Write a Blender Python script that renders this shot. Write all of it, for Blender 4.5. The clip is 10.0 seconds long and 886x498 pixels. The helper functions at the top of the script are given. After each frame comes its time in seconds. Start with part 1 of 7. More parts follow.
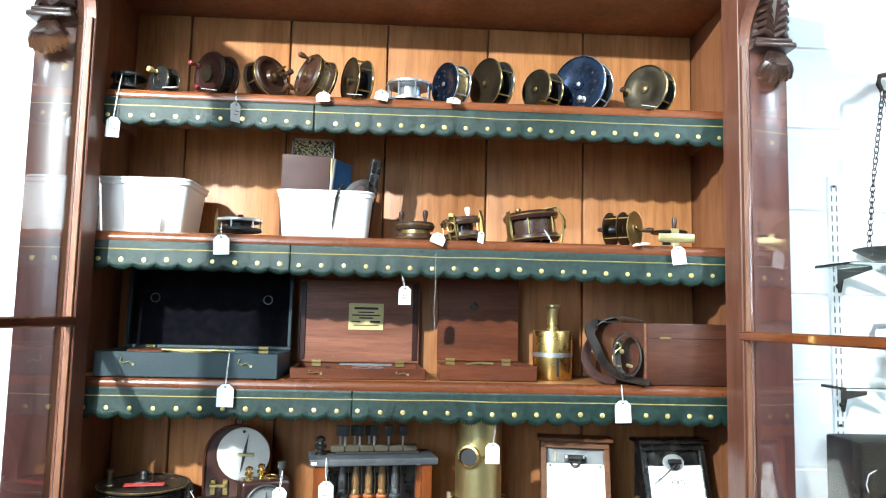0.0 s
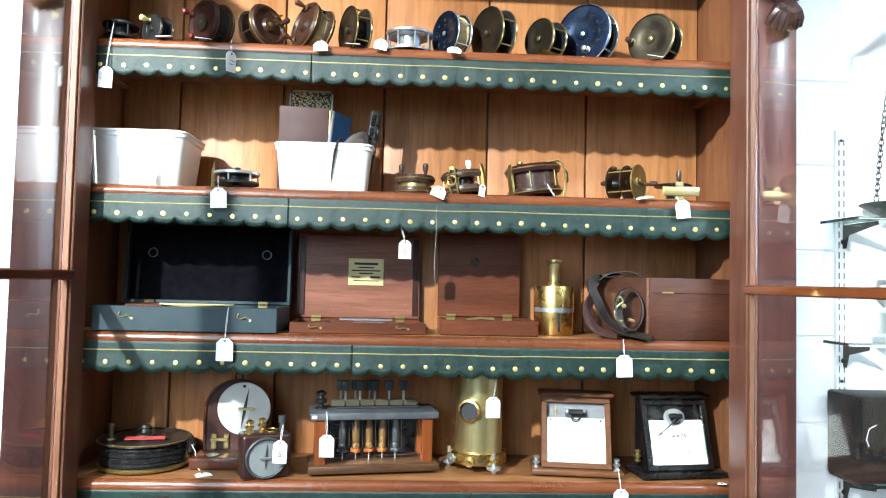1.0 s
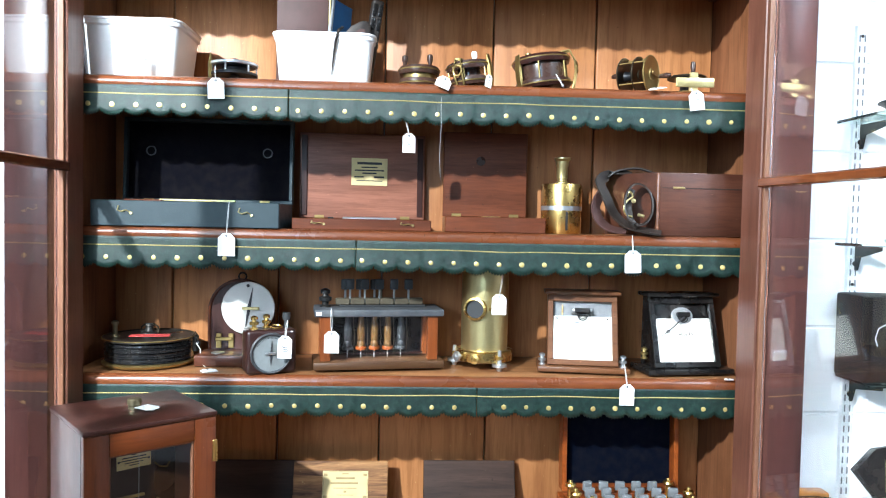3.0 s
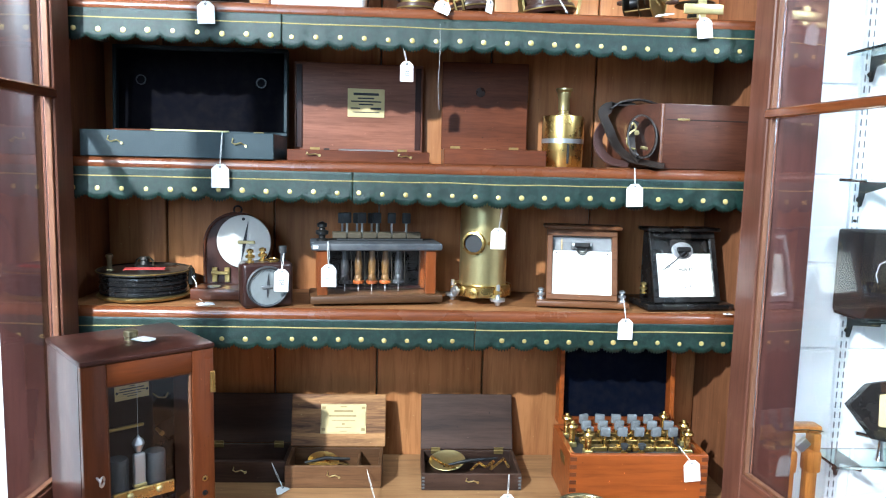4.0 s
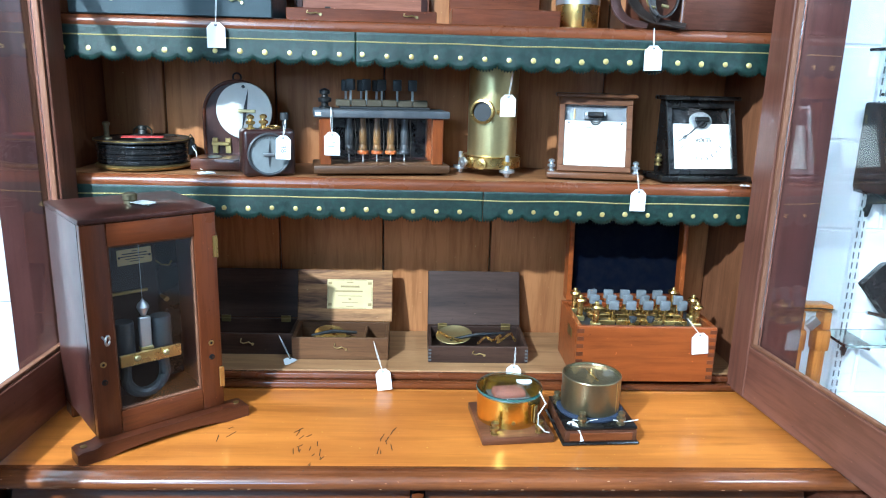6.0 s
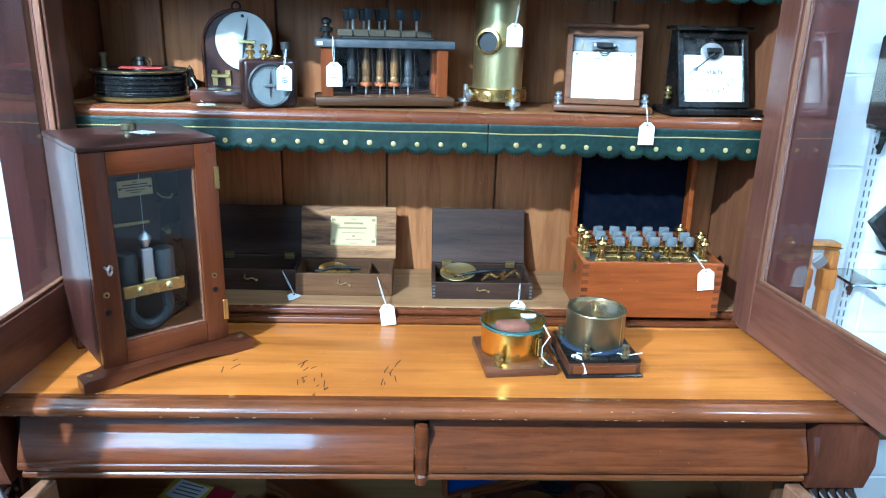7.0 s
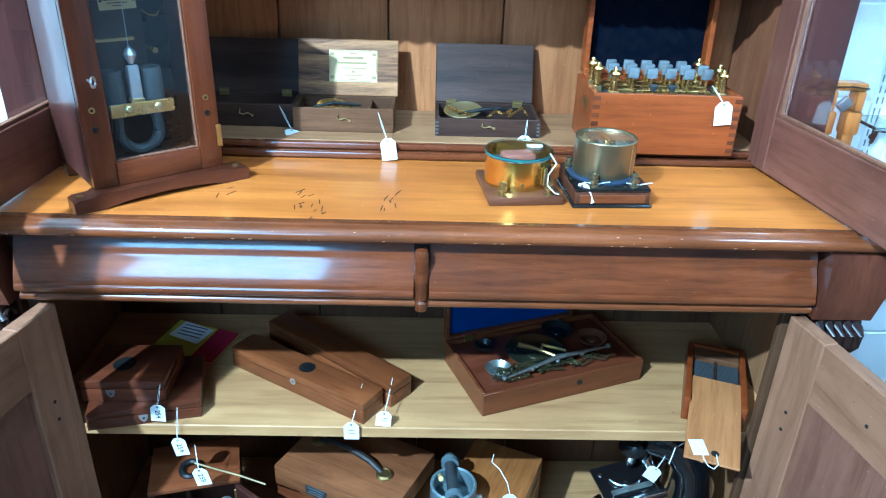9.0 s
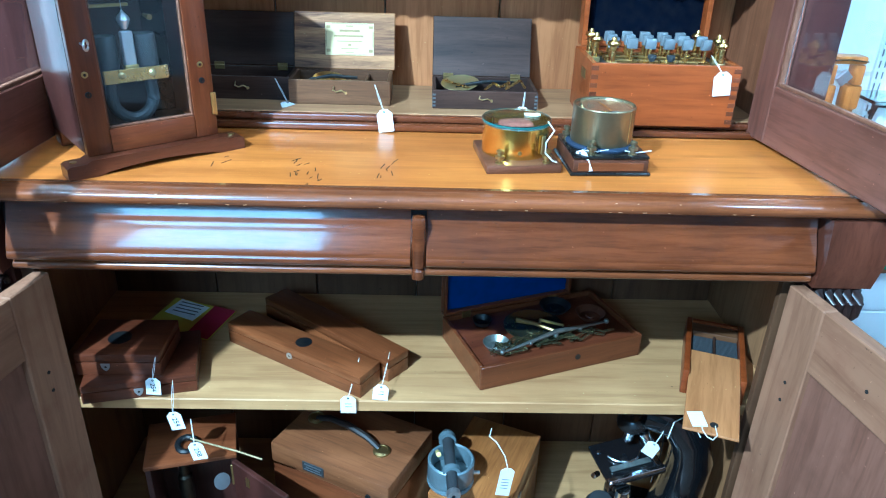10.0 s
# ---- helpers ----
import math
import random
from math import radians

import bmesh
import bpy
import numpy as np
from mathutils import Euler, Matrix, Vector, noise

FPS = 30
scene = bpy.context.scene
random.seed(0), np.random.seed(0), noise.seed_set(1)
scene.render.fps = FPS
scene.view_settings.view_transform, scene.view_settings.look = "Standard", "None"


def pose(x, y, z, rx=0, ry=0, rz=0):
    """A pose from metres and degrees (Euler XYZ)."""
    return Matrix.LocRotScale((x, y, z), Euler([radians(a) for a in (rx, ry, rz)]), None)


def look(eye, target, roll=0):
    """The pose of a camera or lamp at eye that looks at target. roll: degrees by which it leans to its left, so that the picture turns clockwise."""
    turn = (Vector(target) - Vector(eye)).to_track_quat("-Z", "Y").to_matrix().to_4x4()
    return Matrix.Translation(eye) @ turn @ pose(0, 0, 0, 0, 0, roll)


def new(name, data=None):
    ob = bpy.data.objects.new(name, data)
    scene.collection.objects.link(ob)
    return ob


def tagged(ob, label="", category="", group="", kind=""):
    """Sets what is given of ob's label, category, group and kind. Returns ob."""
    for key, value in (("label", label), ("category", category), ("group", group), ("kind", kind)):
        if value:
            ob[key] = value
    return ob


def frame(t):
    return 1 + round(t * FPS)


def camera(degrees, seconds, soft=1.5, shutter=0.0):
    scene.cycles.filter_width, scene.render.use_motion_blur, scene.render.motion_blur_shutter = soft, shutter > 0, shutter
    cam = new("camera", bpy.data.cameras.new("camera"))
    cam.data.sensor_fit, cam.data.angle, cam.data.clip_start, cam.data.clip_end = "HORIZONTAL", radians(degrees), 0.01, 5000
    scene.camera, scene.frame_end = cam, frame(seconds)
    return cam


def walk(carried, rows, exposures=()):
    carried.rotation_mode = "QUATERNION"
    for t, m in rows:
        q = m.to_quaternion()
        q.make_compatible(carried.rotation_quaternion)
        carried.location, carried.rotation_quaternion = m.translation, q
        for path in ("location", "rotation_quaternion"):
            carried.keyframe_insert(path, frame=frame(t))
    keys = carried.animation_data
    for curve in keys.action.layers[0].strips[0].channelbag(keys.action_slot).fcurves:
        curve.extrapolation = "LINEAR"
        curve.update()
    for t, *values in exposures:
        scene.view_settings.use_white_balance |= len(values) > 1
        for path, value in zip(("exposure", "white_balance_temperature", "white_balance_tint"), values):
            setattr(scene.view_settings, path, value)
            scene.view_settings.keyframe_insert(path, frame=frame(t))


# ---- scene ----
cam = camera(63.5, 10.0, soft=1.1)
PATH = [
    (0, (-0.018, -1.387, 1.729), (0.085, 0.601, 1.918), 1.3),
    (0.5, (-0.018, -1.377, 1.716), (0.092, 0.614, 1.86), 1.3),
    (1, (-0.015, -1.367, 1.709), (0.087, 0.629, 1.8), 1.3),
    (1.5, (-0.012, -1.355, 1.693), (0.089, 0.642, 1.735), 1.3),
    (2, (-0.016, -1.345, 1.676), (0.085, 0.653, 1.671), 1.3),
    (3.3, (-0.013, -1.329, 1.617), (0.08, 0.665, 1.5), 1.2),
    (3.5, (-0.019, -1.323, 1.62), (0.085, 0.668, 1.466), 1.4),
    (4, (-0.014, -1.316, 1.601), (0.09, 0.668, 1.37), 1.4),
    (4.5, (-0.009, -1.31, 1.578), (0.086, 0.667, 1.287), 1.4),
    (5, (-0.007, -1.303, 1.561), (0.084, 0.661, 1.192), 1.5),
    (5.5, (-0.007, -1.296, 1.539), (0.078, 0.658, 1.12), 1.5),
    (7, (-0.006, -1.287, 1.484), (0.067, 0.618, 0.88), 1.6),
    (7.5, (0.002, -1.283, 1.461), (0.062, 0.598, 0.783), 1.6),
    (8, (0.005, -1.28, 1.422), (0.064, 0.548, 0.611), 1.7),
    (8.5, (0.008, -1.279, 1.393), (0.062, 0.518, 0.517), 1.9),
    (9, (0.009, -1.283, 1.366), (0.062, 0.513, 0.487), 1.9),
    (9.5, (0.01, -1.288, 1.343), (0.068, 0.506, 0.46), 1.9),
    (10, (0.012, -1.295, 1.321), (0.07, 0.497, 0.436), 1.9),
]
walk(cam, [(t, look(eye, target, roll)) for t, eye, target, roll in PATH],
     exposures=[(0.0, -0.09, 5850, -1), (3.0, 0.03, 5650, 3), (6.0, -0.06, 4900, -3), (8.0, 0.12, 4120, -12), (10.0, 0.22, 3980, -14)])

# ---------------------------------------------------------------- light
world = bpy.data.worlds.new("world")
scene.world = world
world.use_nodes = True
world.node_tree.nodes["Background"].inputs[0].default_value = (0.80, 0.88, 1.0, 1)
world.node_tree.nodes["Background"].inputs[1].default_value = 0.1


def lamp(name, kind, m, power, colour, **kw):
    data = bpy.data.lights.new(name, kind)
    data.energy, data.color = power, colour
    for k, v in kw.items():
        if k == "size":
            data.shape, data.size, data.size_y = "RECTANGLE", v[0], v[1]
        elif k == "radius":
            data.shadow_soft_size = v
        elif k == "cone":
            data.spot_size, data.spot_blend = radians(v), 0.4
    ob = new(name, data)
    ob.matrix_basis = m
    return ob


# ceiling spot over the aisle and the shop window, plus added overhead and wall fills
lamp("spot_lamp", "SPOT", look((-1.42, -2.32, 2.90), (0.20, 0.0, 1.15)), 900, (1.0, 0.975, 0.94), radius=0.035, cone=125)
lamp("overhead_fill", "AREA", pose(0.2, -1.7, 3.08), 1.5, (0.95, 0.98, 1.0), size=(1.2, 0.6))
# two added spots that brighten the white wall on either side
lamp("wall_fill", "SPOT", look((1.55, -1.3, 2.95), (1.2, 0.25, 1.4)), 140, (0.80, 0.90, 1.0), radius=0.06, cone=80)
lamp("wall_fill", "SPOT", look((-1.6, -1.2, 2.95), (-1.15, 0.25, 1.6)), 42, (0.85, 0.93, 1.0), radius=0.06, cone=60)
lamp("window_light", "AREA", look((-1.25, -3.55, 2.30), (-1.25, 0, 2.30)), 51, (0.66, 0.83, 1.0), size=(1.25, 1.0))

# ---------------------------------------------------------------- materials
MATS = {}


def nodes_of(name):
    m = bpy.data.materials.new(name)
    m.use_nodes = True
    nt = m.node_tree
    b = nt.nodes["Principled BSDF"]
    MATS[name] = m
    return m, nt, b


def ramp(nt, fac, stops):
    r = nt.nodes.new("ShaderNodeValToRGB")
    while len(r.color_ramp.elements) < len(stops):
        r.color_ramp.elements.new(0.5)
    for e, (p, c) in zip(r.color_ramp.elements, stops):
        e.position, e.color = p, (*c, 1)
    nt.links.new(fac, r.inputs[0])
    return r.outputs[0]


def coords(nt, scale, shift=True):
    tc = nt.nodes.new("ShaderNodeTexCoord")
    mp = nt.nodes.new("ShaderNodeMapping")
    mp.inputs["Scale"].default_value = scale
    nt.links.new(tc.outputs["Object"], mp.inputs["Vector"])
    if shift:
        info = nt.nodes.new("ShaderNodeObjectInfo")
        mul = nt.nodes.new("ShaderNodeMath")
        mul.operation = "MULTIPLY"
        mul.inputs[1].default_value = 37.0
        nt.links.new(info.outputs["Random"], mul.inputs[0])
        comb = nt.nodes.new("ShaderNodeCombineXYZ")
        for i in range(3):
            nt.links.new(mul.outputs[0], comb.inputs[i])
        nt.links.new(comb.outputs[0], mp.inputs["Location"])
    return mp.outputs[0]


def tex_noise(nt, vec, scale, detail=4, rough=0.55, distort=0.0):
    n = nt.nodes.new("ShaderNodeTexNoise")
    for k, v in (("Scale", scale), ("Detail", detail), ("Roughness", rough), ("Distortion", distort)):
        n.inputs[k].default_value = v
    nt.links.new(vec, n.inputs["Vector"])
    return n.outputs["Fac"]


def mixc(nt, a, b, fac, mode="MIX"):
    n = nt.nodes.new("ShaderNodeMix")
    n.data_type, n.blend_type = "RGBA", mode
    for sock, v in ((n.inputs[0], fac), (n.inputs[6], a), (n.inputs[7], b)):
        if isinstance(v, (int, float)):
            sock.default_value = v
        elif isinstance(v, tuple):
            sock.default_value = (*v, 1)
        else:
            nt.links.new(v, sock)
    return n.outputs[2]


def bump(nt, b, h, strength, dist=0.001):
    n = nt.nodes.new("ShaderNodeBump")
    n.inputs["Strength"].default_value, n.inputs["Distance"].default_value = strength, dist
    nt.links.new(h, n.inputs["Height"])
    nt.links.new(n.outputs[0], b.inputs["Normal"])


def wood(name, dark, light, axis="X", rough=0.35, grain=1.0, coat=0.0, worn=0.25, stain=(0.03, 0.015, 0.01), streaky=0.55, sd=(0.52, 0.46, 0.42), bscale=1.6):
    m, nt, b = nodes_of(name)
    across, along = 26 * grain, 2.0 * grain
    s = {"X": (along, across, across), "Y": (across, along, across), "Z": (across, across, along)}[axis]
    v = coords(nt, s)
    fine = tex_noise(nt, v, 3.4, 6, 0.7, 0.6)
    broad = tex_noise(nt, v, 0.22, 3, 0.5, 1.2)
    base = ramp(nt, broad, [(0.28, tuple(0.8 * c for c in dark)), (0.72, light)])
    pores = ramp(nt, fine, [(0.34, (0.55, 0.48, 0.44)), (0.56, (1, 1, 1))])
    col = mixc(nt, base, pores, 0.55, "MULTIPLY")
    lines = ramp(nt, tex_noise(nt, v, 8.5, 3, 0.6, 0.2), [(0.36, (0.62, 0.56, 0.52)), (0.50, (1, 1, 1))])
    col = mixc(nt, col, lines, 0.5, "MULTIPLY")
    streak = ramp(nt, tex_noise(nt, v, 0.75, 4, 0.6, 0.8), [(0.38, sd), (0.60, (1, 1, 1))])
    col = mixc(nt, col, streak, streaky, "MULTIPLY")
    blotch = tex_noise(nt, coords(nt, (5, 5, 5)), bscale, 5, 0.6)
    n = nt.nodes.new("ShaderNodeMath")
    n.operation = "MULTIPLY"
    n.inputs[1].default_value = worn
    inv = ramp(nt, blotch, [(0.46, (0, 0, 0)), (0.78, (1, 1, 1))])
    nt.links.new(inv, n.inputs[0])
    col = mixc(nt, col, stain, n.outputs[0])
    # small pale nicks and dark dings
    nick = ramp(nt, tex_noise(nt, coords(nt, (210, 210, 210)), 1.0, 2, 0.5), [(0.745, (0, 0, 0)), (0.79, (0.7, 0.7, 0.7))])
    col = mixc(nt, col, tuple(min(0.8, 2.2 * c + 0.03) for c in light), nick)
    ding = ramp(nt, tex_noise(nt, coords(nt, (130, 130, 130)), 1.0, 2, 0.5), [(0.21, (0.8, 0.8, 0.8)), (0.25, (0, 0, 0))])
    col = mixc(nt, col, tuple(0.25 * c for c in dark), ding)
    nt.links.new(col, b.inputs["Base Color"])
    rr = nt.nodes.new("ShaderNodeMapRange")
    rr.inputs[3].default_value, rr.inputs[4].default_value = max(0.05, rough - 0.10), rough + 0.16
    nt.links.new(blotch, rr.inputs[0])
    nt.links.new(rr.outputs[0], b.inputs["Roughness"])
    b.inputs["Coat Weight"].default_value, b.inputs["Coat Roughness"].default_value = coat, 0.07
    b.inputs["Specular IOR Level"].default_value = 0.3
    bump(nt, b, fine, 0.16, 0.0008)
    return m


def plain(name, colour, rough=0.5, metal=0.0, vary=0.25, scale=30, bumps=0.08, coat=0.0, dirt=(0.03, 0.025, 0.02), spec=0.4):
    m, nt, b = nodes_of(name)
    b.inputs["Specular IOR Level"].default_value = spec
    v = coords(nt, (1, 1, 1))
    big = tex_noise(nt, v, scale, 5, 0.6)
    fine = tex_noise(nt, v, scale * 9, 4, 0.6)
    f = nt.nodes.new("ShaderNodeMath")
    f.operation = "MULTIPLY"
    f.inputs[1].default_value = vary
    nt.links.new(ramp(nt, big, [(0.42, (0, 0, 0)), (0.75, (1, 1, 1))]), f.inputs[0])
    nt.links.new(mixc(nt, colour, dirt, f.outputs[0]), b.inputs["Base Color"])
    rr = nt.nodes.new("ShaderNodeMapRange")
    rr.inputs[3].default_value, rr.inputs[4].default_value = max(0.03, rough - 0.1), min(1, rough + 0.15)
    nt.links.new(big, rr.inputs[0])
    nt.links.new(rr.outputs[0], b.inputs["Roughness"])
    b.inputs["Metallic"].default_value = metal
    b.inputs["Coat Weight"].default_value = coat
    bump(nt, b, fine, bumps, 0.0006)
    return m


def glass(name, tint=(1, 1, 1), rough=0.0):
    m, nt, b = nodes_of(name)
    b.inputs["Base Color"].default_value = (*tint, 1)
    b.inputs["Transmission Weight"].default_value, b.inputs["Roughness"].default_value, b.inputs["IOR"].default_value = 1, rough, 1.45
    smear = tex_noise(nt, coords(nt, (1, 1, 0.4)), 6, 4)
    nt.links.new(ramp(nt, smear, [(0.5, (rough, rough, rough)), (0.85, (rough + 0.05,) * 3)]), b.inputs["Roughness"])
    return m


WOOD_BACK = wood("back_board_wood", (0.44, 0.182, 0.064), (0.60, 0.275, 0.104), "Z", 0.42, 0.5, worn=0.38, stain=(0.20, 0.070, 0.024), streaky=0.25, bscale=1.0)
WOOD_SIDE = wood("side_wood", (0.22, 0.088, 0.038), (0.32, 0.135, 0.060), "Z", 0.40, 0.6, worn=0.3, stain=(0.09, 0.032, 0.014), streaky=0.3)
WOOD_SHELF = wood("shelf_wood", (0.125, 0.036, 0.013), (0.215, 0.066, 0.022), "X", 0.24, 0.7, 0.7, worn=0.25, streaky=0.2)
WOOD_SHELF_TOP = wood("shelf_top_wood", (0.30, 0.135, 0.05), (0.40, 0.19, 0.075), "X", 0.4, 0.7, worn=0.2)
MAHOG_Z = wood("mahogany_upright", (0.040, 0.016, 0.015), (0.084, 0.032, 0.027), "Z", 0.30, 0.6, 0.15, worn=0.25, streaky=0.35)
MAHOG_X = wood("mahogany_level", (0.066, 0.018, 0.006), (0.205, 0.060, 0.017), "X", 0.18, 0.8, 1.0, worn=0.4, streaky=0.4)
SCUFFED = wood("scuffed_mahogany", (0.145, 0.044, 0.014), (0.290, 0.098, 0.030), "X", 0.16, 0.8, 0.8, worn=0.4, bscale=2.0)
BLOCKW = wood("pilaster_block_wood", (0.075, 0.024, 0.013), (0.135, 0.044, 0.022), "Z", 0.30, 0.7, 0.3, worn=0.3, streaky=0.3)
DOOR_Z = wood("door_back_upright", (0.135, 0.053, 0.034), (0.200, 0.082, 0.052), "Z", 0.36, 0.5, 0.2, worn=0.3, streaky=0.22)
DOOR_X = wood("door_back_level", (0.150, 0.060, 0.039), (0.215, 0.090, 0.058), "X", 0.36, 0.5, 0.2, worn=0.3, streaky=0.22)
WOOD_LIP = wood("glazing_lip_wood", (0.18, 0.080, 0.042), (0.25, 0.115, 0.062), "Z", 0.45, 0.9, worn=0.1)
COUNTER = wood("counter_wood", (0.44, 0.132, 0.017), (0.63, 0.232, 0.037), "X", 0.30, 0.22, 0.15, worn=0.45, stain=(0.27, 0.068, 0.010), streaky=0.12, bscale=0.9)
PINE_SIDE = wood("cupboard_side_pine", (0.24, 0.120, 0.048), (0.33, 0.175, 0.072), "Z", 0.5, 0.35, worn=0.45, stain=(0.12, 0.055, 0.022), streaky=0.15)
BOTTOMW = wood("brown_shelf_board", (0.33, 0.175, 0.075), (0.44, 0.25, 0.110), "X", 0.45, 0.4, worn=0.35, stain=(0.18, 0.085, 0.035), streaky=0.25)
CARVED = plain("dark_carved_wood", (0.018, 0.0075, 0.006), 0.28, 0, 0.4, 40, 0.15, 0.3)
PINE = wood("pale_pine", (0.47, 0.265, 0.100), (0.60, 0.365, 0.150), "X", 0.5, 0.22, worn=0.5, stain=(0.34, 0.17, 0.06), streaky=0.10, bscale=2.2)
# darker copy of the cupboard pine, with the interior shade in its colour
PINE_SHADED = wood("shaded_cupboard_pine", (0.085, 0.042, 0.019), (0.14, 0.070, 0.031), "Z", 0.5, 0.4, worn=0.5, stain=(0.07, 0.032, 0.014), streaky=0.2, bscale=2.2)
LEATHER = plain("green_leather", (0.0040, 0.0150, 0.0112), 0.36, 0, 0.9, 110, 1.0, dirt=(0.014, 0.040, 0.031), spec=0.42)
GILT = plain("gilt_tooling", (0.78, 0.62, 0.24), 0.38, 0.75, 0.35, 60, 0.2, dirt=(0.30, 0.2, 0.06))
WHITE_WALL = plain("white_paint", (0.80, 0.81, 0.82), 0.6, 0, 0.12, 4, 0.25, dirt=(0.6, 0.6, 0.6))
# greys for walls out of view, set dark to hold down bounced fill
GREY_WALL = plain("unseen_wall_dark_grey", (0.22, 0.23, 0.25), 0.7, 0, 0.2, 3, 0.2, dirt=(0.12, 0.12, 0.13))
UNSEEN_WALL = plain("unseen_wall_grey", (0.34, 0.35, 0.37), 0.7, 0, 0.2, 3, 0.2, dirt=(0.2, 0.2, 0.21))
FLOOR_M = wood("floor_wood", (0.09, 0.06, 0.04), (0.15, 0.10, 0.065), "Y", 0.4, 0.4)
GLASS = glass("clear_glass")
BRASS = plain("brass", (0.72, 0.50, 0.17), 0.26, 1.0, 0.45, 40, 0.1, dirt=(0.25, 0.15, 0.05))
STEEL_W = plain("white_steel", (0.78, 0.79, 0.80), 0.35, 0, 0.1, 30, 0.05)
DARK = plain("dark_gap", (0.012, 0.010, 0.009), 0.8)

# ---------------------------------------------------------------- mesh helpers


def M(x=0, y=0, z=0, rx=0, ry=0, rz=0):
    return pose(x, y, z, rx, ry, rz)


def box(bm, sx, sy, sz, m=None, bev=0.002, seg=1):
    """A bevelled block centred on m."""
    r = bmesh.ops.create_cube(bm, size=1, matrix=Matrix.Diagonal((sx, sy, sz, 1)))
    vs = r["verts"]
    if bev > 0:
        es = list({e for v in vs for e in v.link_edges})
        k = bmesh.ops.bevel(bm, geom=es, offset=min(bev, 0.45 * min(sx, sy, sz)), segments=seg, affect="EDGES", profile=0.5)
        vs = list({v for f in k["faces"] for v in f.verts} | {v for v in vs if v.is_valid})
    if m is not None:
        bmesh.ops.transform(bm, matrix=m, verts=vs)
    return bm


def block(bm, x0, x1, y0, y1, z0, z1, bev=0.002, seg=1):
    return box(bm, x1 - x0, y1 - y0, z1 - z0, M((x0 + x1) / 2, (y0 + y1) / 2, (z0 + z1) / 2), bev, seg)


def cyl(bm, r, h, m=None, seg=24, r2=None, bev=0.0):
    """An upright cylinder standing on m."""
    prof = [(0, 0), (r - bev, 0), (r, bev), (r2 if r2 is not None else r, h - bev), ((r2 if r2 is not None else r) - bev, h), (0, h)] if bev else [(0, 0), (r, 0), (r2 if r2 is not None else r, h), (0, h)]
    return lathe(bm, prof, m, seg)


def lathe(bm, prof, m=None, seg=24, arc=360):
    """Turns (radius, height) pairs about z."""
    m = m or Matrix()
    n = seg if arc == 360 else seg + 1
    rings = []
    for r, z in prof:
        if r < 1e-6:
            rings.append([bm.verts.new(m @ Vector((0, 0, z)))])
        else:
            rings.append([bm.verts.new(m @ Vector((r * math.cos(radians(arc) * i / seg), r * math.sin(radians(arc) * i / seg), z))) for i in range(n)])
    for a, b in zip(rings, rings[1:]):
        for i in range(seg):
            j = (i + 1) % n
            q = [a[i % len(a)], a[j % len(a)], b[j % len(b)], b[i % len(b)]]
            u = []
            for v in q:
                if v not in u:
                    u.append(v)
            if len(u) > 2:
                bm.faces.new(u)
    return bm


def tube(bm, pts, r, seg=8, closed=False):
    """A round bar along points."""
    pts = [Vector(p) for p in pts]
    rings, up = [], Vector((0.13, 0.29, 0.95))
    n = len(pts)
    for i, p in enumerate(pts):
        d = (pts[(i + 1) % n] - pts[i - 1]) if closed else (pts[min(i + 1, n - 1)] - pts[max(i - 1, 0)])
        d.normalize()
        a = d.cross(up)
        if a.length < 0.05:
            a = d.cross(Vector((1, 0, 0)))
        a.normalize()
        b = d.cross(a)
        rr = r[i] if isinstance(r, (list, tuple)) else r
        rings.append([bm.verts.new(p + rr * (math.cos(2 * math.pi * k / seg) * a + math.sin(2 * math.pi * k / seg) * b)) for k in range(seg)])
    for i in range(n if closed else n - 1):
        a, b = rings[i], rings[(i + 1) % n]
        for k in range(seg):
            bm.faces.new((a[k], a[(k + 1) % seg], b[(k + 1) % seg], b[k]))
    if not closed:
        bm.faces.new(rings[0][::-1])
        bm.faces.new(rings[-1])
    return bm


def arc_pts(r, a0, a1, n, m=None):
    m = m or Matrix()
    return [m @ Vector((r * math.cos(radians(a0 + (a1 - a0) * i / n)), r * math.sin(radians(a0 + (a1 - a0) * i / n)), 0)) for i in range(n + 1)]


def prism(bm, outline, depth, m=None):
    """A flat outline (x, z) given a depth along y."""
    m = m or Matrix()
    f = [bm.verts.new(m @ Vector((x, 0, z))) for x, z in outline]
    g = [bm.verts.new(m @ Vector((x, depth, z))) for x, z in outline]
    bm.faces.new(f)
    bm.faces.new(g[::-1])
    for i in range(len(f)):
        j = (i + 1) % len(f)
        bm.faces.new((f[j], f[i], g[i], g[j]))
    return bm


def extrude_x(bm, outline, x0, x1):
    """A moulding: an outline (y, z) run from x0 to x1."""
    a = [bm.verts.new((x0, y, z)) for y, z in outline]
    b = [bm.verts.new((x1, y, z)) for y, z in outline]
    for i in range(len(a)):
        j = (i + 1) % len(a)
        bm.faces.new((a[i], a[j], b[j], b[i]))
    bm.faces.new(a[::-1])
    bm.faces.new(b)
    return bm


def mesh_of(name, bm, material, smooth=35):
    bmesh.ops.recalc_face_normals(bm, faces=bm.faces)
    me = bpy.data.meshes.new(name)
    lim = math.cos(radians(smooth))
    for e in bm.edges:
        if len(e.link_faces) == 2:
            e.smooth = e.link_faces[0].normal.dot(e.link_faces[1].normal) > lim
    for f in bm.faces:
        f.smooth = True
    bm.to_mesh(me)
    bm.free()
    me.materials.append(material)
    return me


def part(name, bm, material, parent, label="", m=None, smooth=35):
    ob = new(name, mesh_of(name, bm, material, smooth))
    ob.parent = parent
    if m is not None:
        ob.matrix_basis = m
    if label:
        ob["label"] = label
    return ob


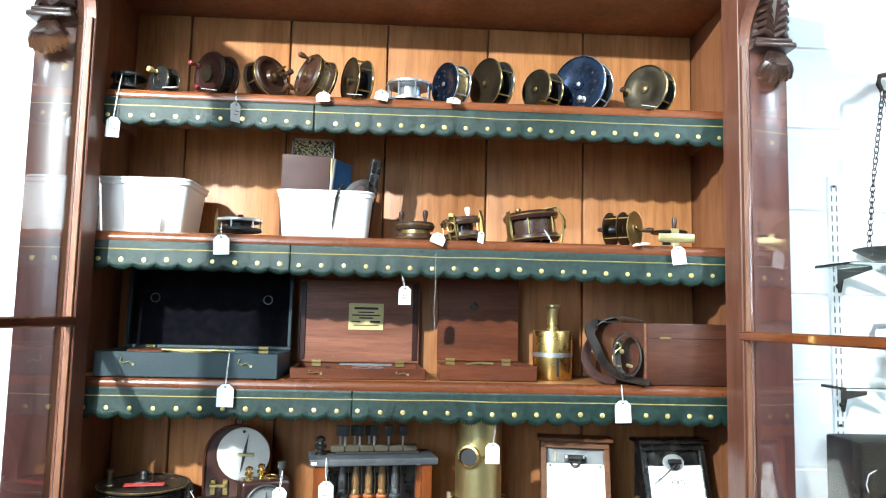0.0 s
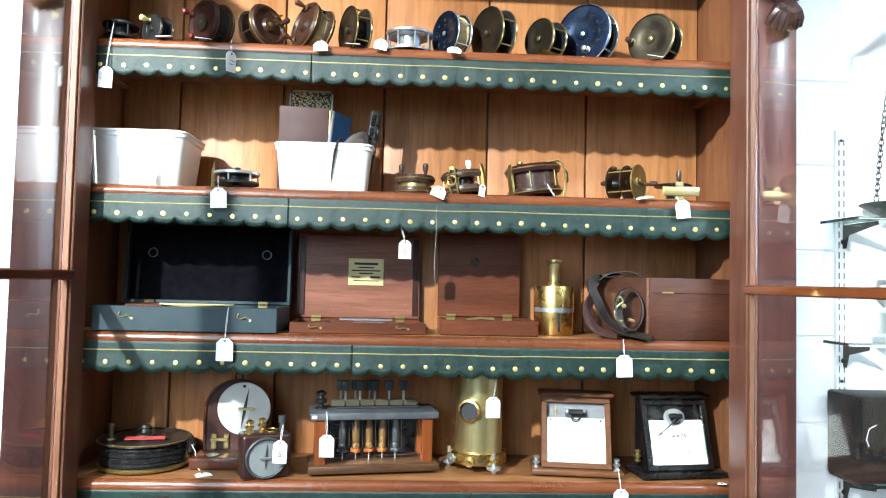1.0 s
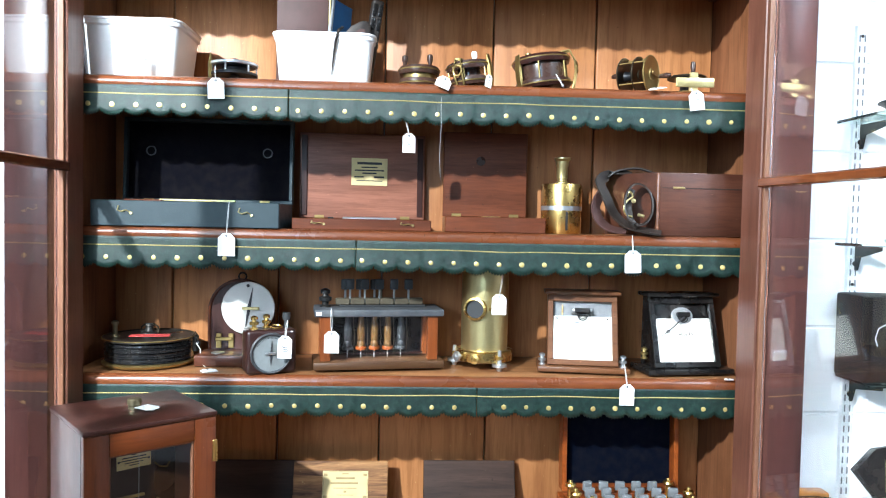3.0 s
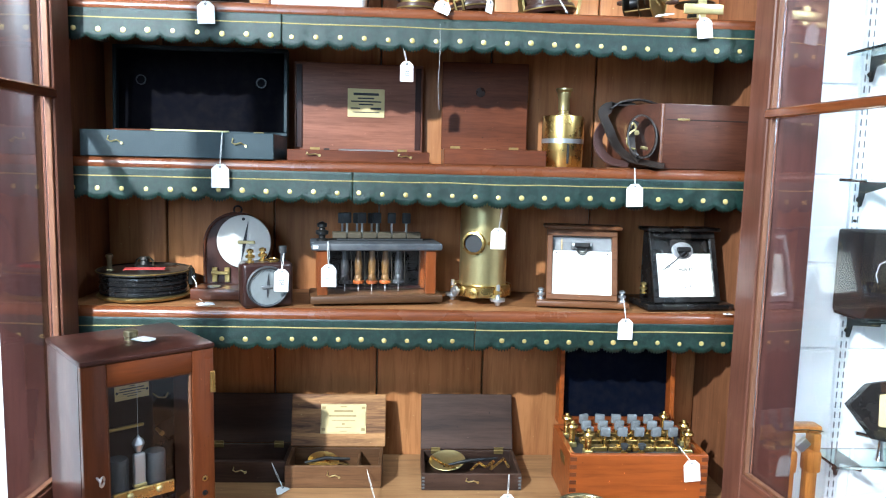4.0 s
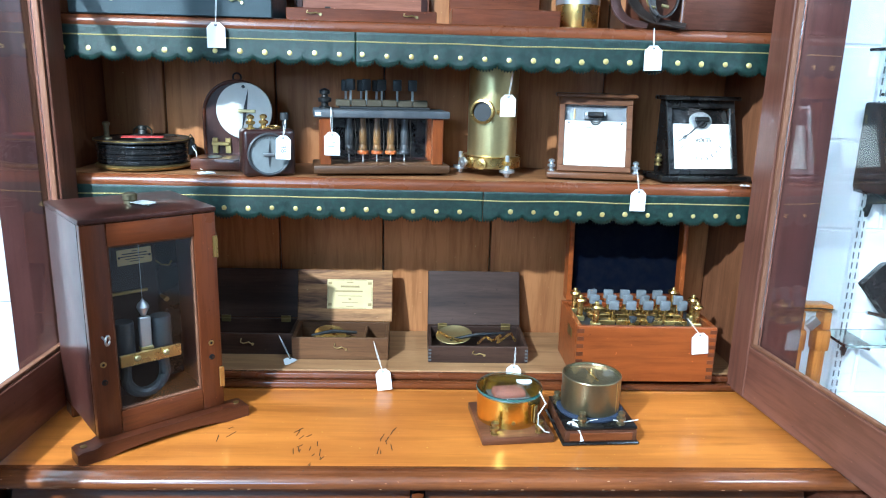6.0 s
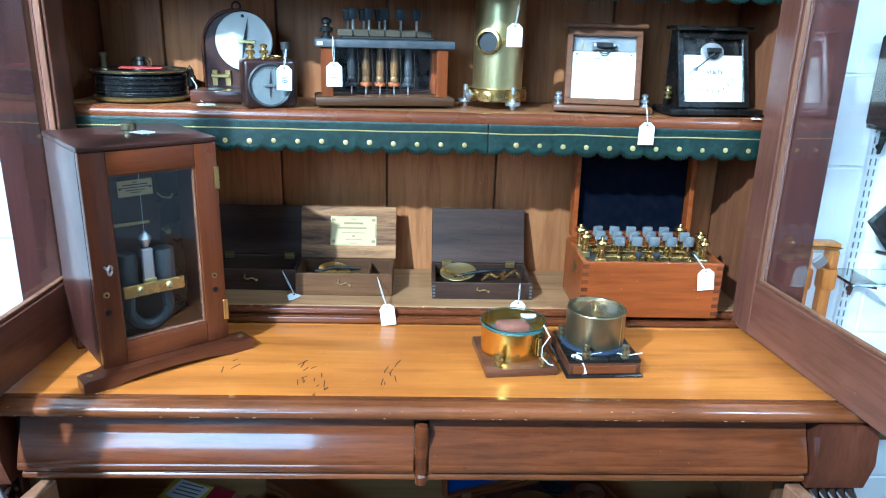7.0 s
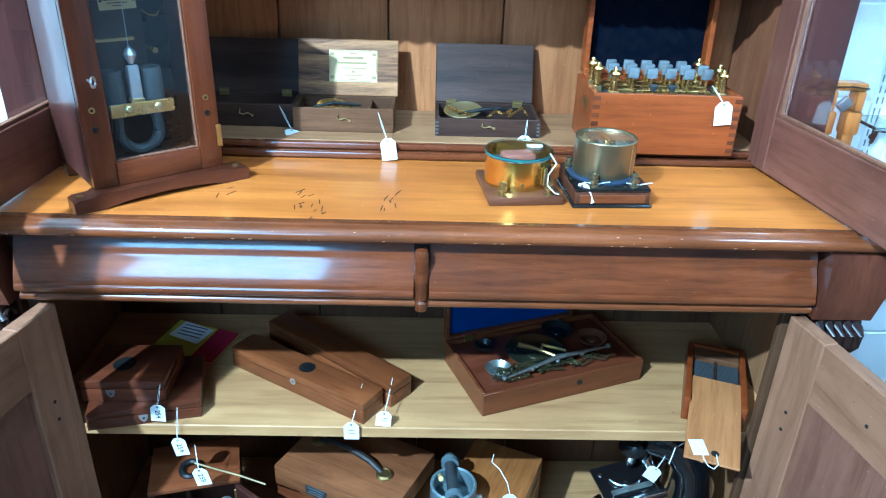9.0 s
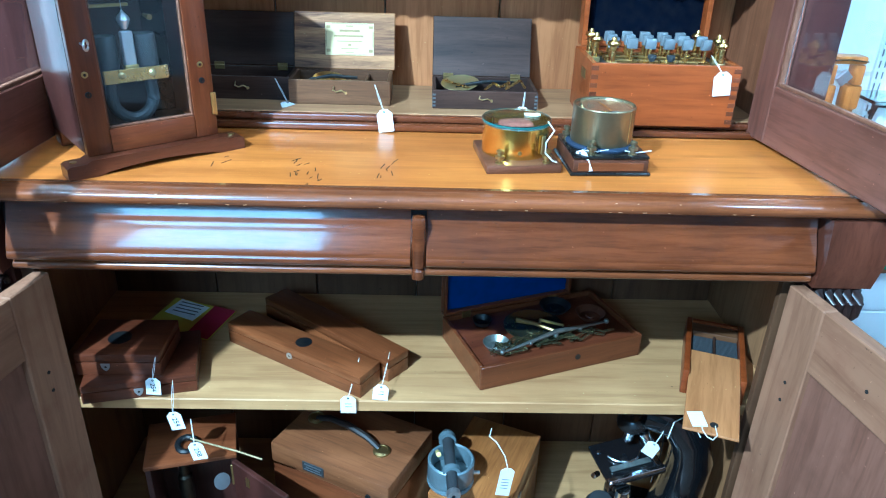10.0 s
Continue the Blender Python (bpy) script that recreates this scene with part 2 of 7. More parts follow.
def piece(name, me, parent, m):
    ob = new(name, me)
    ob.parent = parent
    ob.matrix_basis = m
    return ob


def thing(name, m, label, category, group="", kind=""):
    ob = new(name)
    ob.empty_display_size = 0.02
    ob.matrix_basis = m
    return tagged(ob, label, category, group, kind)


def B():
    return bmesh.new()


# ---------------------------------------------------------------- room
def slab(name, x0, x1, y0, y1, z0, z1, material, label, category):
    bm = block(B(), x0, x1, y0, y1, z0, z1, 0)
    return tagged(new(name, mesh_of(name, bm, material)), label, category, kind="structure")


wall_n = slab("wall_north", -3.2, 3.2, 0.262, 0.42, 0, 3.1, WHITE_WALL, "white painted blockwork wall behind the bookcase", "wall")
# side walls, far wall and floor are unseen, kept dark against bounce light
slab("wall_east", 2.9, 3.05, -3.6, 0.262, 0, 3.1, UNSEEN_WALL, "unseen side wall, greyed to cut bounce light", "wall")
slab("wall_west", -3.05, -2.9, -3.6, 0.262, 0, 3.1, UNSEEN_WALL, "unseen side wall, greyed to cut bounce light", "wall")
slab("wall_south", -3.2, 3.2, -3.75, -3.6, 0, 3.1, GREY_WALL, "unseen wall across the aisle, greyed to cut bounce light", "wall")
slab("ceiling", -3.2, 3.2, -3.75, 0.42, 3.1, 3.2, WHITE_WALL, "white painted ceiling", "ceiling")
slab("floor", -3.2, 3.2, -3.75, 0.42, -0.1, 0.0, FLOOR_M, "unseen brown boarded floor, darkened to cut bounce light", "floor")

# ---------------------------------------------------------------- bookcase, upper part
SHELF_Z = (2.160, 1.880, 1.604, 1.330)
BACK_Y = 0.228
bookcase = thing("bookcase", M(), "tall antique mahogany bookcase with its glazed doors open, full of instruments", "bookcase")

for x0, x1 in ((-0.645, -0.522), (-0.522, -0.296), (-0.296, -0.073), (-0.073, 0.161), (0.161, 0.386), (0.386, 0.645)):
    bm = block(B(), x0 + 0.0015, x1 - 0.0015, BACK_Y, BACK_Y + 0.018, 0.93, 2.46, 0.004, 2)
    part("back_board", bm, WOOD_BACK, bookcase)
for s in (-1, 1):
    x0, x1 = (0.645, 0.665) if s > 0 else (-0.665, -0.645)
    part("side_panel", block(B(), x0, x1, -0.010, BACK_Y + 0.018, 0.93, 2.46, 0.001), WOOD_SIDE, bookcase)
    # pilaster with raised edge bead
    bm = block(B(), min(s * 0.648, s * 0.724), max(s * 0.648, s * 0.724), -0.052, -0.012, 0.932, 2.46, 0.004, 2)
    part("pilaster", bm, MAHOG_Z, bookcase)
    part("pilaster_return", block(B(), min(s * 0.667, s * 0.720), max(s * 0.667, s * 0.720), -0.010, 0.24, 0.932, 2.46, 0.001), MAHOG_Z, bookcase)
    # carved corbel: shell of ribs, ledge and leaf scroll
    bm = B()
    for i in range(7):
        a = (i - 3) * 15
        tip = Vector((0.044 * math.sin(radians(a)) * 1.05, -0.012 - 0.016 * math.cos(radians(a)), -0.062 * math.cos(radians(a * 0.8))))
        pts = [Vector((0, -0.010, 0.004)).lerp(tip, k / 5) + Vector((0, -0.020 * math.sin(math.pi * k / 5), 0)) for k in range(6)]
        tube(bm, pts, [0.006, 0.009, 0.010, 0.0105, 0.009, 0.004], 8)
    box(bm, 0.084, 0.046, 0.012, M(0, -0.014, 0.012), 0.004, 2)
    box(bm, 0.074, 0.038, 0.010, M(0, -0.012, 0.023), 0.004, 2)
    for i in range(9):
        z = 0.030 + i * 0.014
        w = 0.036 - 0.001 * i
        for k in (-1, 1):
            tube(bm, [Vector((0, -0.024 - 0.004 * i * 0.4, z)), Vector((k * w * 0.5, -0.030 - 0.003 * i, z + 0.012)), Vector((k * w, -0.014 - 0.003 * i, z + 0.006))], [0.008, 0.0075, 0.003], 7)
    tube(bm, [Vector((0, -0.014, 0.028)), Vector((0, -0.030, 0.07)), Vector((0, -0.044, 0.12)), Vector((0, -0.062, 0.17))], [0.010, 0.011, 0.012, 0.012], 8)
    box(bm, 0.070, 0.030, 0.14, M(0, -0.006, 0.10), 0.006)
    part("corbel", bm, CARVED, bookcase, "dark carved acanthus bracket", M(s * 0.686, -0.048, 2.256))
    # shelf bearers
    for z in SHELF_Z:
        part("shelf_bearer", block(B(), min(s * 0.628, s * 0.6445), max(s * 0.628, s * 0.6445), 0.03, 0.222, z - 0.045, z - 0.024, 0.002), WOOD_SIDE, bookcase)


def nose(y, zt, zb, depth=0.022, n=8):
    """Half-round front edge as (y, z) points."""
    zc, r = (zt + zb) / 2, (zt - zb) / 2
    return [(y + depth * 0.5 - depth * 0.5 * math.sin(math.pi * i / n) - 0.004, zc + r * math.cos(math.pi * i / n)) for i in range(n + 1)]


for z in SHELF_Z:
    part("shelf", block(B(), -0.644, 0.644, 0.013, BACK_Y - 0.001, z - 0.022, z - 0.001, 0.001), WOOD_SHELF_TOP, bookcase)
    out = nose(0.006, z, z - 0.027, 0.024) + [(0.0128, z - 0.027), (0.0128, z)]
    part("shelf_nosing", extrude_x(B(), out, -0.644, 0.644), WOOD_SHELF, bookcase, "rounded glossy front edge of the shelf")
part("top_board", block(B(), -0.644, 0.644, -0.008, BACK_Y - 0.001, 2.402, 2.42, 0.001), WOOD_SIDE, bookcase)
part("top_rail", block(B(), -0.7, 0.7, -0.030, -0.010, 2.402, 2.46, 0.003), MAHOG_X, bookcase)
# raised bottom shelf with two stepped beads
part("bottom_shelf", block(B(), -0.644, 0.644, 0.004, BACK_Y - 0.001, 0.934, 0.957, 0.002), BOTTOMW, bookcase)
part("bottom_shelf_edge", block(B(), -0.644, 0.644, -0.012, 0.0035, 0.945, 0.957, 0.004, 2), WOOD_SHELF, bookcase)
part("bottom_bead", block(B(), -0.644, 0.644, -0.026, -0.004, 0.931, 0.9445, 0.005, 2), MAHOG_X, bookcase)
bm = block(B(), -0.71, 0.71, -0.05, 0.24, 2.462, 2.52, 0.004)
part("cornice", bm, MAHOG_X, bookcase)


def glazed_door(s, hinge, rz):
    """A glazed door leaf, open; x runs from the hinge, y is its thickness away from the shelves."""
    W, Z0, Z1, T = 0.615, 0.938, 2.44, 0.026
    st, br, lip = 0.058, 0.103, 0.006

    def y(a, b):
        return (a, b) if s > 0 else (-b, -a)
    door = part("door", block(B(), 0, st, *y(0, T), Z0, Z1, 0.002), DOOR_Z, bookcase, "open glazed bookcase door of reddish wood", M(hinge[0], hinge[1], 0, 0, 0, rz))
    part("stile", block(B(), W - st, W, *y(0, T), Z0, Z1, 0.002), DOOR_Z, door)
    part("rail", block(B(), st, W - st, *y(0.0005, T - 0.0005), Z0, Z0 + br, 0.002), DOOR_X, door)
    part("rail", block(B(), st, W - st, *y(0.0005, T - 0.0005), Z1 - 0.07, Z1, 0.002), DOOR_X, door)
    # curved spandrels under the top rail
    for k in (0, 1):
        R = 0.10
        pts = [(R - R * math.cos(radians(a)), -R + R * math.sin(radians(a))) for a in range(0, 91, 10)] + [(0, 0)]
        pts = [((st + p) if k == 0 else (W - st - p), Z1 - 0.07 + q) for p, q in pts]
        part("spandrel", prism(B(), pts, T - 0.002, M(0, 0.001 if s > 0 else -T + 0.001, 0)), DOOR_Z, door)
    # pale rebate lip round the glass
    bm = B()
    a, b = y(0.004, 0.013)
    block(bm, st, st + lip, a, b, Z0 + br, Z1 - 0.17, 0.001)
    block(bm, W - st - lip, W - st, a, b, Z0 + br, Z1 - 0.17, 0.001)
    block(bm, st + lip, W - st - lip, a, b, Z0 + br, Z0 + br + lip, 0.001)
    part("glazing_lip", bm, WOOD_LIP, door, "paler unstained rebate round the glass")
    bm = block(B(), st - 0.008, W - st + 0.004, *y(-0.002, 0.016), 1.697, 1.715, 0.003)
    part("glazing_bar", bm, MAHOG_X, door, "dark horizontal glazing bar")
    bm = block(B(), st + 0.002, W - st - 0.002, *y(0.0165, 0.0195), Z0 + br + 0.001, Z1 - 0.071, 0)
    pane = part("pane", bm, GLASS, door, "clear old glass")
    pane.visible_shadow = False
    return door


glazed_door(1, (0.612, -0.006), -82.9)
glazed_door(-1, (-0.605, -0.006), -92.0)

# ---------------------------------------------------------------- bookcase, lower part
base = thing("cupboard", M(), "mahogany cupboard base with two cushion drawers and open panelled doors", "cupboard")
CF = -0.300
part("counter", block(B(), -0.735, 0.735, CF, -0.027, 0.910, 0.930, 0.001), COUNTER, base, "worn golden-orange varnished counter top")
part("counter_rear", block(B(), -0.735, 0.735, -0.0265, 0.25, 0.905, 0.9295, 0.001), COUNTER, base)
out = [(CF - 0.003, 0.9325), (CF - 0.012, 0.9325), (CF - 0.012, 0.929)] + nose(CF - 0.028, 0.928, 0.902, 0.036) + [(CF - 0.003, 0.902)]
part("counter_nosing", extrude_x(B(), out, -0.742, 0.742), SCUFFED, base, "scuffed rounded mahogany edge moulding")
# near-black sheet that paints the shade in the recess round the drawers
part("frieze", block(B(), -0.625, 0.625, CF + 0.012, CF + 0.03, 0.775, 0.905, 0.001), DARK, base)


def drawer(x0, x1):
    """Cushion drawer front: a hollow at the top running into a bold round."""
    # a flat sloping fall between a small hollow above and a tight round below
    out = [(CF + 0.011, 0.905), (CF + 0.0085, 0.900), (CF + 0.0065, 0.893), (CF + 0.004, 0.885), (CF + 0.0015, 0.879), (CF - 0.001, 0.873)]
    for i in range(9):
        k = i / 8
        out.append((CF - 0.002 - 0.0205 * (k * 1.25 - 0.25 * k * k), 0.868 - 0.044 * k))
    for i in range(1, 7):
        a = radians(12 + 27 * i)
        out.append((CF - 0.0175 - 0.0075 * math.sin(a), 0.816 + 0.0085 * math.cos(a)))
    out += [(CF + 0.011, 0.8065)]
    d = part("drawer", extrude_x(B(), out, x0, x1), MAHOG_X, base, "bulging cushion-fronted drawer with a worn polish")
    return d


drawer(-0.612, -0.006)
drawer(0.018, 0.622)
part("drawer_divider", lathe(B(), [(0, 0), (0.010, 0), (0.0105, 0.014), (0.0075, 0.017), (0.0105, 0.020), (0.0112, 0.032), (0.0112, 0.096), (0.009, 0.104), (0, 0.106)], M(0.006, CF - 0.014, 0.786), 20), MAHOG_X, base, "turned half-round divider between the drawers")
for x0, x1 in ((-0.612, -0.004), (0.016, 0.625)):
    part("drawer_bead", extrude_x(B(), nose(CF - 0.012, 0.805, 0.786, 0.03, 8) + [(CF + 0.02, 0.786), (CF + 0.02, 0.805)], x0, x1), SCUFFED, base)
for s in (-1, 1):
    bm = B()
    pts = [(CF + 0.02, 0.901), (CF - 0.028, 0.901), (CF - 0.036, 0.835), (CF - 0.020, 0.783), (CF + 0.02, 0.783)]
    extrude_x(bm, pts, min(s * 0.628, s * 0.722), max(s * 0.628, s * 0.722))
    part("pilaster_block", bm, BLOCKW, base)
    bm = B()
    for i in range(5):
        x = (i - 2) * 0.0135
        tube(bm, [Vector((x, 0.004, 0.002)), Vector((x * 1.05, -0.016, -0.004)), Vector((x * 1.1, -0.026, -0.020)), Vector((x * 1.1, -0.024, -0.040)), Vector((x, -0.012, -0.058)), Vector((x * 0.7, 0.004, -0.070))], [0.007, 0.009, 0.0095, 0.009, 0.008, 0.005], 10)
    for k in (-1, 1):
        tube(bm, [Vector((k * 0.036, -0.010 + 0.014 * math.cos(a), -0.024 + 0.014 * math.sin(a))) for a in np.linspace(0, 5.2, 12)], 0.005, 8)
    part("corbel", bm, CARVED, base, "dark carved fluted bracket", M(s * 0.676, CF + 0.002, 0.778))
    part("pilaster", block(B(), min(s * 0.632, s * 0.722), max(s * 0.632, s * 0.722), CF + 0.012, CF + 0.045, 0.0, 0.782, 0.003), MAHOG_Z, base)
    part("face_stile", block(B(), min(s * 0.610, s * 0.6315), max(s * 0.610, s * 0.6315), CF + 0.031, CF + 0.045, 0.0, 0.775, 0.001), PINE_SHADED, base)
    part("side_panel", block(B(), min(s * 0.686, s * 0.700), max(s * 0.686, s * 0.700), CF + 0.046, 0.24, 0.0, 0.90, 0.001), PINE_SIDE, base)
    part("side_cheek", block(B(), min(s * 0.7005, s * 0.715), max(s * 0.7005, s * 0.715), CF + 0.046, 0.24, 0.0, 0.90, 0.001), MAHOG_Z, base)
LB = 0.145
# back boards carry the cupboard's shade as a darkened pine colour
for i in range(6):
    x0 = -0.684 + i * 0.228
    part("back_board", block(B(), x0 + 0.001, x0 + 0.227, LB, LB + 0.018, 0.03, 0.90, 0.004, 2), PINE_SHADED, base)
part("shelf", block(B(), -0.685, 0.685, -0.245, LB - 0.001, 0.466, 0.490, 0.002), PINE, base, "pale scrubbed pine cupboard shelf")
part("floor_board", block(B(), -0.685, 0.685, CF + 0.046, LB - 0.001, 0.040, 0.062, 0.002), PINE, base)
part("plinth", block(B(), -0.63, 0.63, CF + 0.01, CF + 0.0185, 0.0, 0.078, 0.002), MAHOG_X, base)


def cupboard_door(s, hinge, rz):
    W, Z0, Z1, T = 0.60, 0.08, 0.776, 0.026

    def y(a, b):
        return (a, b) if s > 0 else (-b, -a)
    door = part("door", block(B(), 0, 0.085, *y(0, T), Z0, Z1, 0.002), LOWDOOR_Z, base, "open panelled cupboard door of bare reddish pine", M(hinge[0], hinge[1], 0, 0, 0, rz))
    part("stile", block(B(), W - 0.085, W, *y(0, T), Z0, Z1, 0.002), LOWDOOR_Z, door)
    part("rail", block(B(), 0.085, W - 0.085, *y(0.0005, T - 0.0005), Z1 - 0.11, Z1 - 0.0005, 0.002), LOWDOOR_X, door)
    part("rail", block(B(), 0.085, W - 0.085, *y(0.0005, T - 0.0005), Z0, Z0 + 0.11, 0.002), LOWDOOR_X, door)
    part("panel", block(B(), 0.080, W - 0.080, *y(0.010, 0.018), Z0 + 0.1, Z1 - 0.10, 0.001), LOWDOOR_P, door)
    for x, z in ((0.05, 0.62), (0.05, 0.585), (0.2, 0.715), (0.36, 0.71)):
        part("screw", cyl(B(), 0.003, 0.0012, M(x, -0.0012 if s > 0 else 0.0012, z, 90 if s < 0 else -90, 0, 0), 10), DARK, door)


LOWDOOR_Z = wood("cupboard_door_upright", (0.25, 0.122, 0.064), (0.35, 0.182, 0.098), "Z", 0.5, 0.3, worn=0.5, streaky=0.12, bscale=2.4, stain=(0.16, 0.06, 0.03))
LOWDOOR_X = wood("cupboard_door_level", (0.26, 0.127, 0.066), (0.36, 0.187, 0.100), "X", 0.5, 0.3, worn=0.5, streaky=0.12, bscale=2.4, stain=(0.16, 0.06, 0.03))
LOWDOOR_P = wood("cupboard_door_panel", (0.19, 0.088, 0.054), (0.265, 0.125, 0.077), "Z", 0.45, 0.35, worn=0.5, streaky=0.15, bscale=2.4, stain=(0.09, 0.04, 0.022))
cupboard_door(1, (0.604, -0.298), -80)
cupboard_door(-1, (-0.570, -0.298), -102)

# ---------------------------------------------------------------- leather valances
stud_me = mesh_of("stud", lathe(B(), [(0, 0), (0.0052, 0), (0.0048, 0.0009), (0.003, 0.0014), (0, 0.0015)], M(0, 0, 0, 90, 0, 0), 12), GILT)
PITCH = 0.0428


def valance(z, seams, seed):
    """Green leather strip with a scalloped pinked lower edge, nailed under a shelf nosing."""
    v = thing("valance", M(0, 0, z), "scalloped dark green leather shelf edging with gilt line and studs", "valance", "leather shelf valances")
    rnd = random.Random(seed)
    xs = [-0.640] + seams + [0.640]
    for x0, x1 in zip(xs, xs[1:]):
        drop = rnd.uniform(-0.002, 0.003)
        ph = rnd.uniform(0, PITCH)
        step = PITCH / 16
        n = int((x1 - x0 - 0.001) / step)
        rows = 7

        def at(x, k, tooth=0.0):
            wob = 0.0030 * noise.noise((x * 4.0, seed, 0)) + 0.0010 * noise.noise((x * 17.0, seed, 3))
            length = 0.035 + drop + 0.004 * noise.noise((x * 3.0, seed, 7))
            u = ((x + ph) % PITCH) / PITCH
            sc = 0.0098 * math.sin(math.pi * u) ** 0.6
            zz = 0.012 - (0.013 + length + sc) * k - tooth * max(0.0, 7 * k - 6)
            yy = 0.004 - 0.002 * k + wob * k * k * 1.6 + 0.0005 * math.sin(u * 6.28) * k
            return x, yy, zz
        bm = B()
        grid = [[bm.verts.new(at(x0 + i * (x1 - x0 - 0.001) / n, k / rows, 0.0040 if i % 2 else -0.0006)) for k in range(rows + 1)] for i in range(n + 1)]
        for a, b in zip(grid, grid[1:]):
            for k in range(rows):
                bm.faces.new((a[k], b[k], b[k + 1], a[k + 1]))
        ob = part("leather_strip", bm, LEATHER, v, smooth=60)
        sol = ob.modifiers.new("solid", "SOLIDIFY")
        sol.thickness, sol.offset = 0.0018, 0
        bm = B()
        line = []
        for i in range(0, n + 1):
            x = x0 + i * (x1 - x0 - 0.001) / n
            px, py, pz = at(x, 0.15)
            line.append((px, py - 0.0016, -0.0075 + 0.0016 * noise.noise((px * 9.0, seed, 5))))
        tube(bm, line, [0.0014 if i % 2 else 0.0007 for i in range(len(line))], 6)
        part("gilt_line", bm, GILT, v)
        i = 0
        while True:
            c = (math.floor((x0 + ph) / PITCH) + 0.5 + i) * PITCH - ph
            i += 1
            if c > x1 - 0.008:
                break
            if c < x0 + 0.008:
                continue
            px, py, pz = at(c, 0.70)
            piece("stud", stud_me, v, M(px, py - 0.0012, pz + rnd.uniform(-0.001, 0.001), rnd.uniform(-6, 6), 0, rnd.uniform(-8, 8)) @ Matrix.Scale(rnd.uniform(0.80, 1.0), 4))
    return v


valance(SHELF_Z[0] - 0.0275, [-0.205], 3)
valance(SHELF_Z[1] - 0.0275, [-0.240], 11)
valance(SHELF_Z[2] - 0.0275, [-0.112], 19)
valance(SHELF_Z[3] - 0.0275, [0.12], 27)

# ---------------------------------------------------------------- materials of the things
GUNMETAL = plain("gunmetal", (0.022, 0.023, 0.026), 0.40, 0.7, 0.4, 35, 0.12, dirt=(0.10, 0.085, 0.06))
BRONZE = plain("bronzed_brass", (0.058, 0.048, 0.034), 0.36, 0.9, 0.55, 28, 0.12, dirt=(0.13, 0.095, 0.05))
BLUED = plain("blued_alloy", (0.020, 0.032, 0.066), 0.24, 0.85, 0.4, 25, 0.1, dirt=(0.05, 0.06, 0.08))
SILVER = plain("alloy", (0.62, 0.64, 0.66), 0.32, 0.9, 0.35, 35, 0.1, dirt=(0.25, 0.25, 0.25))
OLD_BRASS = plain("dull_brass", (0.42, 0.31, 0.12), 0.36, 0.95, 0.5, 32, 0.15, dirt=(0.12, 0.08, 0.035))
PALE_BRASS = plain("pale_brass", (0.74, 0.62, 0.30), 0.30, 0.95, 0.35, 18, 0.08, dirt=(0.35, 0.26, 0.10))
GREY_BRASS = plain("greyed_brass", (0.30, 0.26, 0.155), 0.3, 0.9, 0.4, 30, 0.1, dirt=(0.18, 0.14, 0.08))
REELRED = wood("dark_red_wood", (0.026, 0.009, 0.007), (0.050, 0.016, 0.011), "X", 0.3, 1.6, 0.3, worn=0.3)
REELBROWN = wood("reel_walnut", (0.042, 0.019, 0.012), (0.085, 0.038, 0.022), "X", 0.36, 1.6, 0.15, worn=0.3)
WALNUT = wood("walnut", (0.085, 0.033, 0.018), (0.19, 0.075, 0.036), "X", 0.3, 1.6, 0.4, worn=0.2)
REDWOOD = wood("red_mahogany", (0.085, 0.023, 0.009), (0.160, 0.046, 0.017), "X", 0.36, 1.3, 0.4, worn=0.2)
REDWOOD_Z = wood("red_mahogany_upright", (0.038, 0.013, 0.010), (0.074, 0.025, 0.018), "Z", 0.34, 1.0, 0.3, worn=0.2)
ORANGEWOOD = wood("cedar", (0.23, 0.050, 0.008), (0.34, 0.086, 0.015), "X", 0.34, 0.5, 0.3, worn=0.35, stain=(0.11, 0.025, 0.006), streaky=0.3, bscale=1.1)
ORANGE_Z = wood("cedar_upright", (0.20, 0.050, 0.011), (0.31, 0.088, 0.020), "Z", 0.34, 0.7, 0.3, worn=0.3, streaky=0.3)
CEDAR_DARK = wood("dark_cedar", (0.130, 0.038, 0.012), (0.215, 0.070, 0.022), "X", 0.34, 0.6, 0.3, worn=0.4, stain=(0.05, 0.015, 0.006), streaky=0.35, bscale=1.2)
OAK = wood("striped_oak", (0.22, 0.095, 0.032), (0.52, 0.27, 0.10), "X", 0.5, 2.6, worn=0.15, streaky=1.0, sd=(0.16, 0.10, 0.07))
DARKOAK = wood("dark_oak", (0.036, 0.018, 0.012), (0.078, 0.040, 0.025), "X", 0.48, 1.6, worn=0.2, streaky=0.8, sd=(0.4, 0.35, 0.32))
BROWNOAK = wood("brown_oak", (0.085, 0.040, 0.016), (0.17, 0.082, 0.034), "X", 0.45, 1.2, worn=0.2)
EBONY = plain("ebonised_wood", (0.007, 0.0065, 0.0065), 0.25, 0, 0.3, 20, 0.08, 0.1)
EBONITE = plain("ebonite", (0.035, 0.037, 0.040), 0.42, 0, 0.4, 40, 0.1)
GREY_EB = plain("grey_ebonite", (0.10, 0.104, 0.108), 0.45, 0, 0.4, 40, 0.1, dirt=(0.07, 0.07, 0.07))
BLACK_CLOTH = plain("black_velvet", (0.003, 0.003, 0.005), 0.95, 0, 0.2, 60, 0.3, spec=0.02)
NAVY = plain("navy_velvet", (0.0022, 0.0034, 0.0085), 0.95, 0, 0.2, 60, 0.3, spec=0.02)
BLUE_VELVET = plain("blue_velvet", (0.010, 0.045, 0.200), 0.95, 0, 0.3, 50, 0.3, spec=0.02)
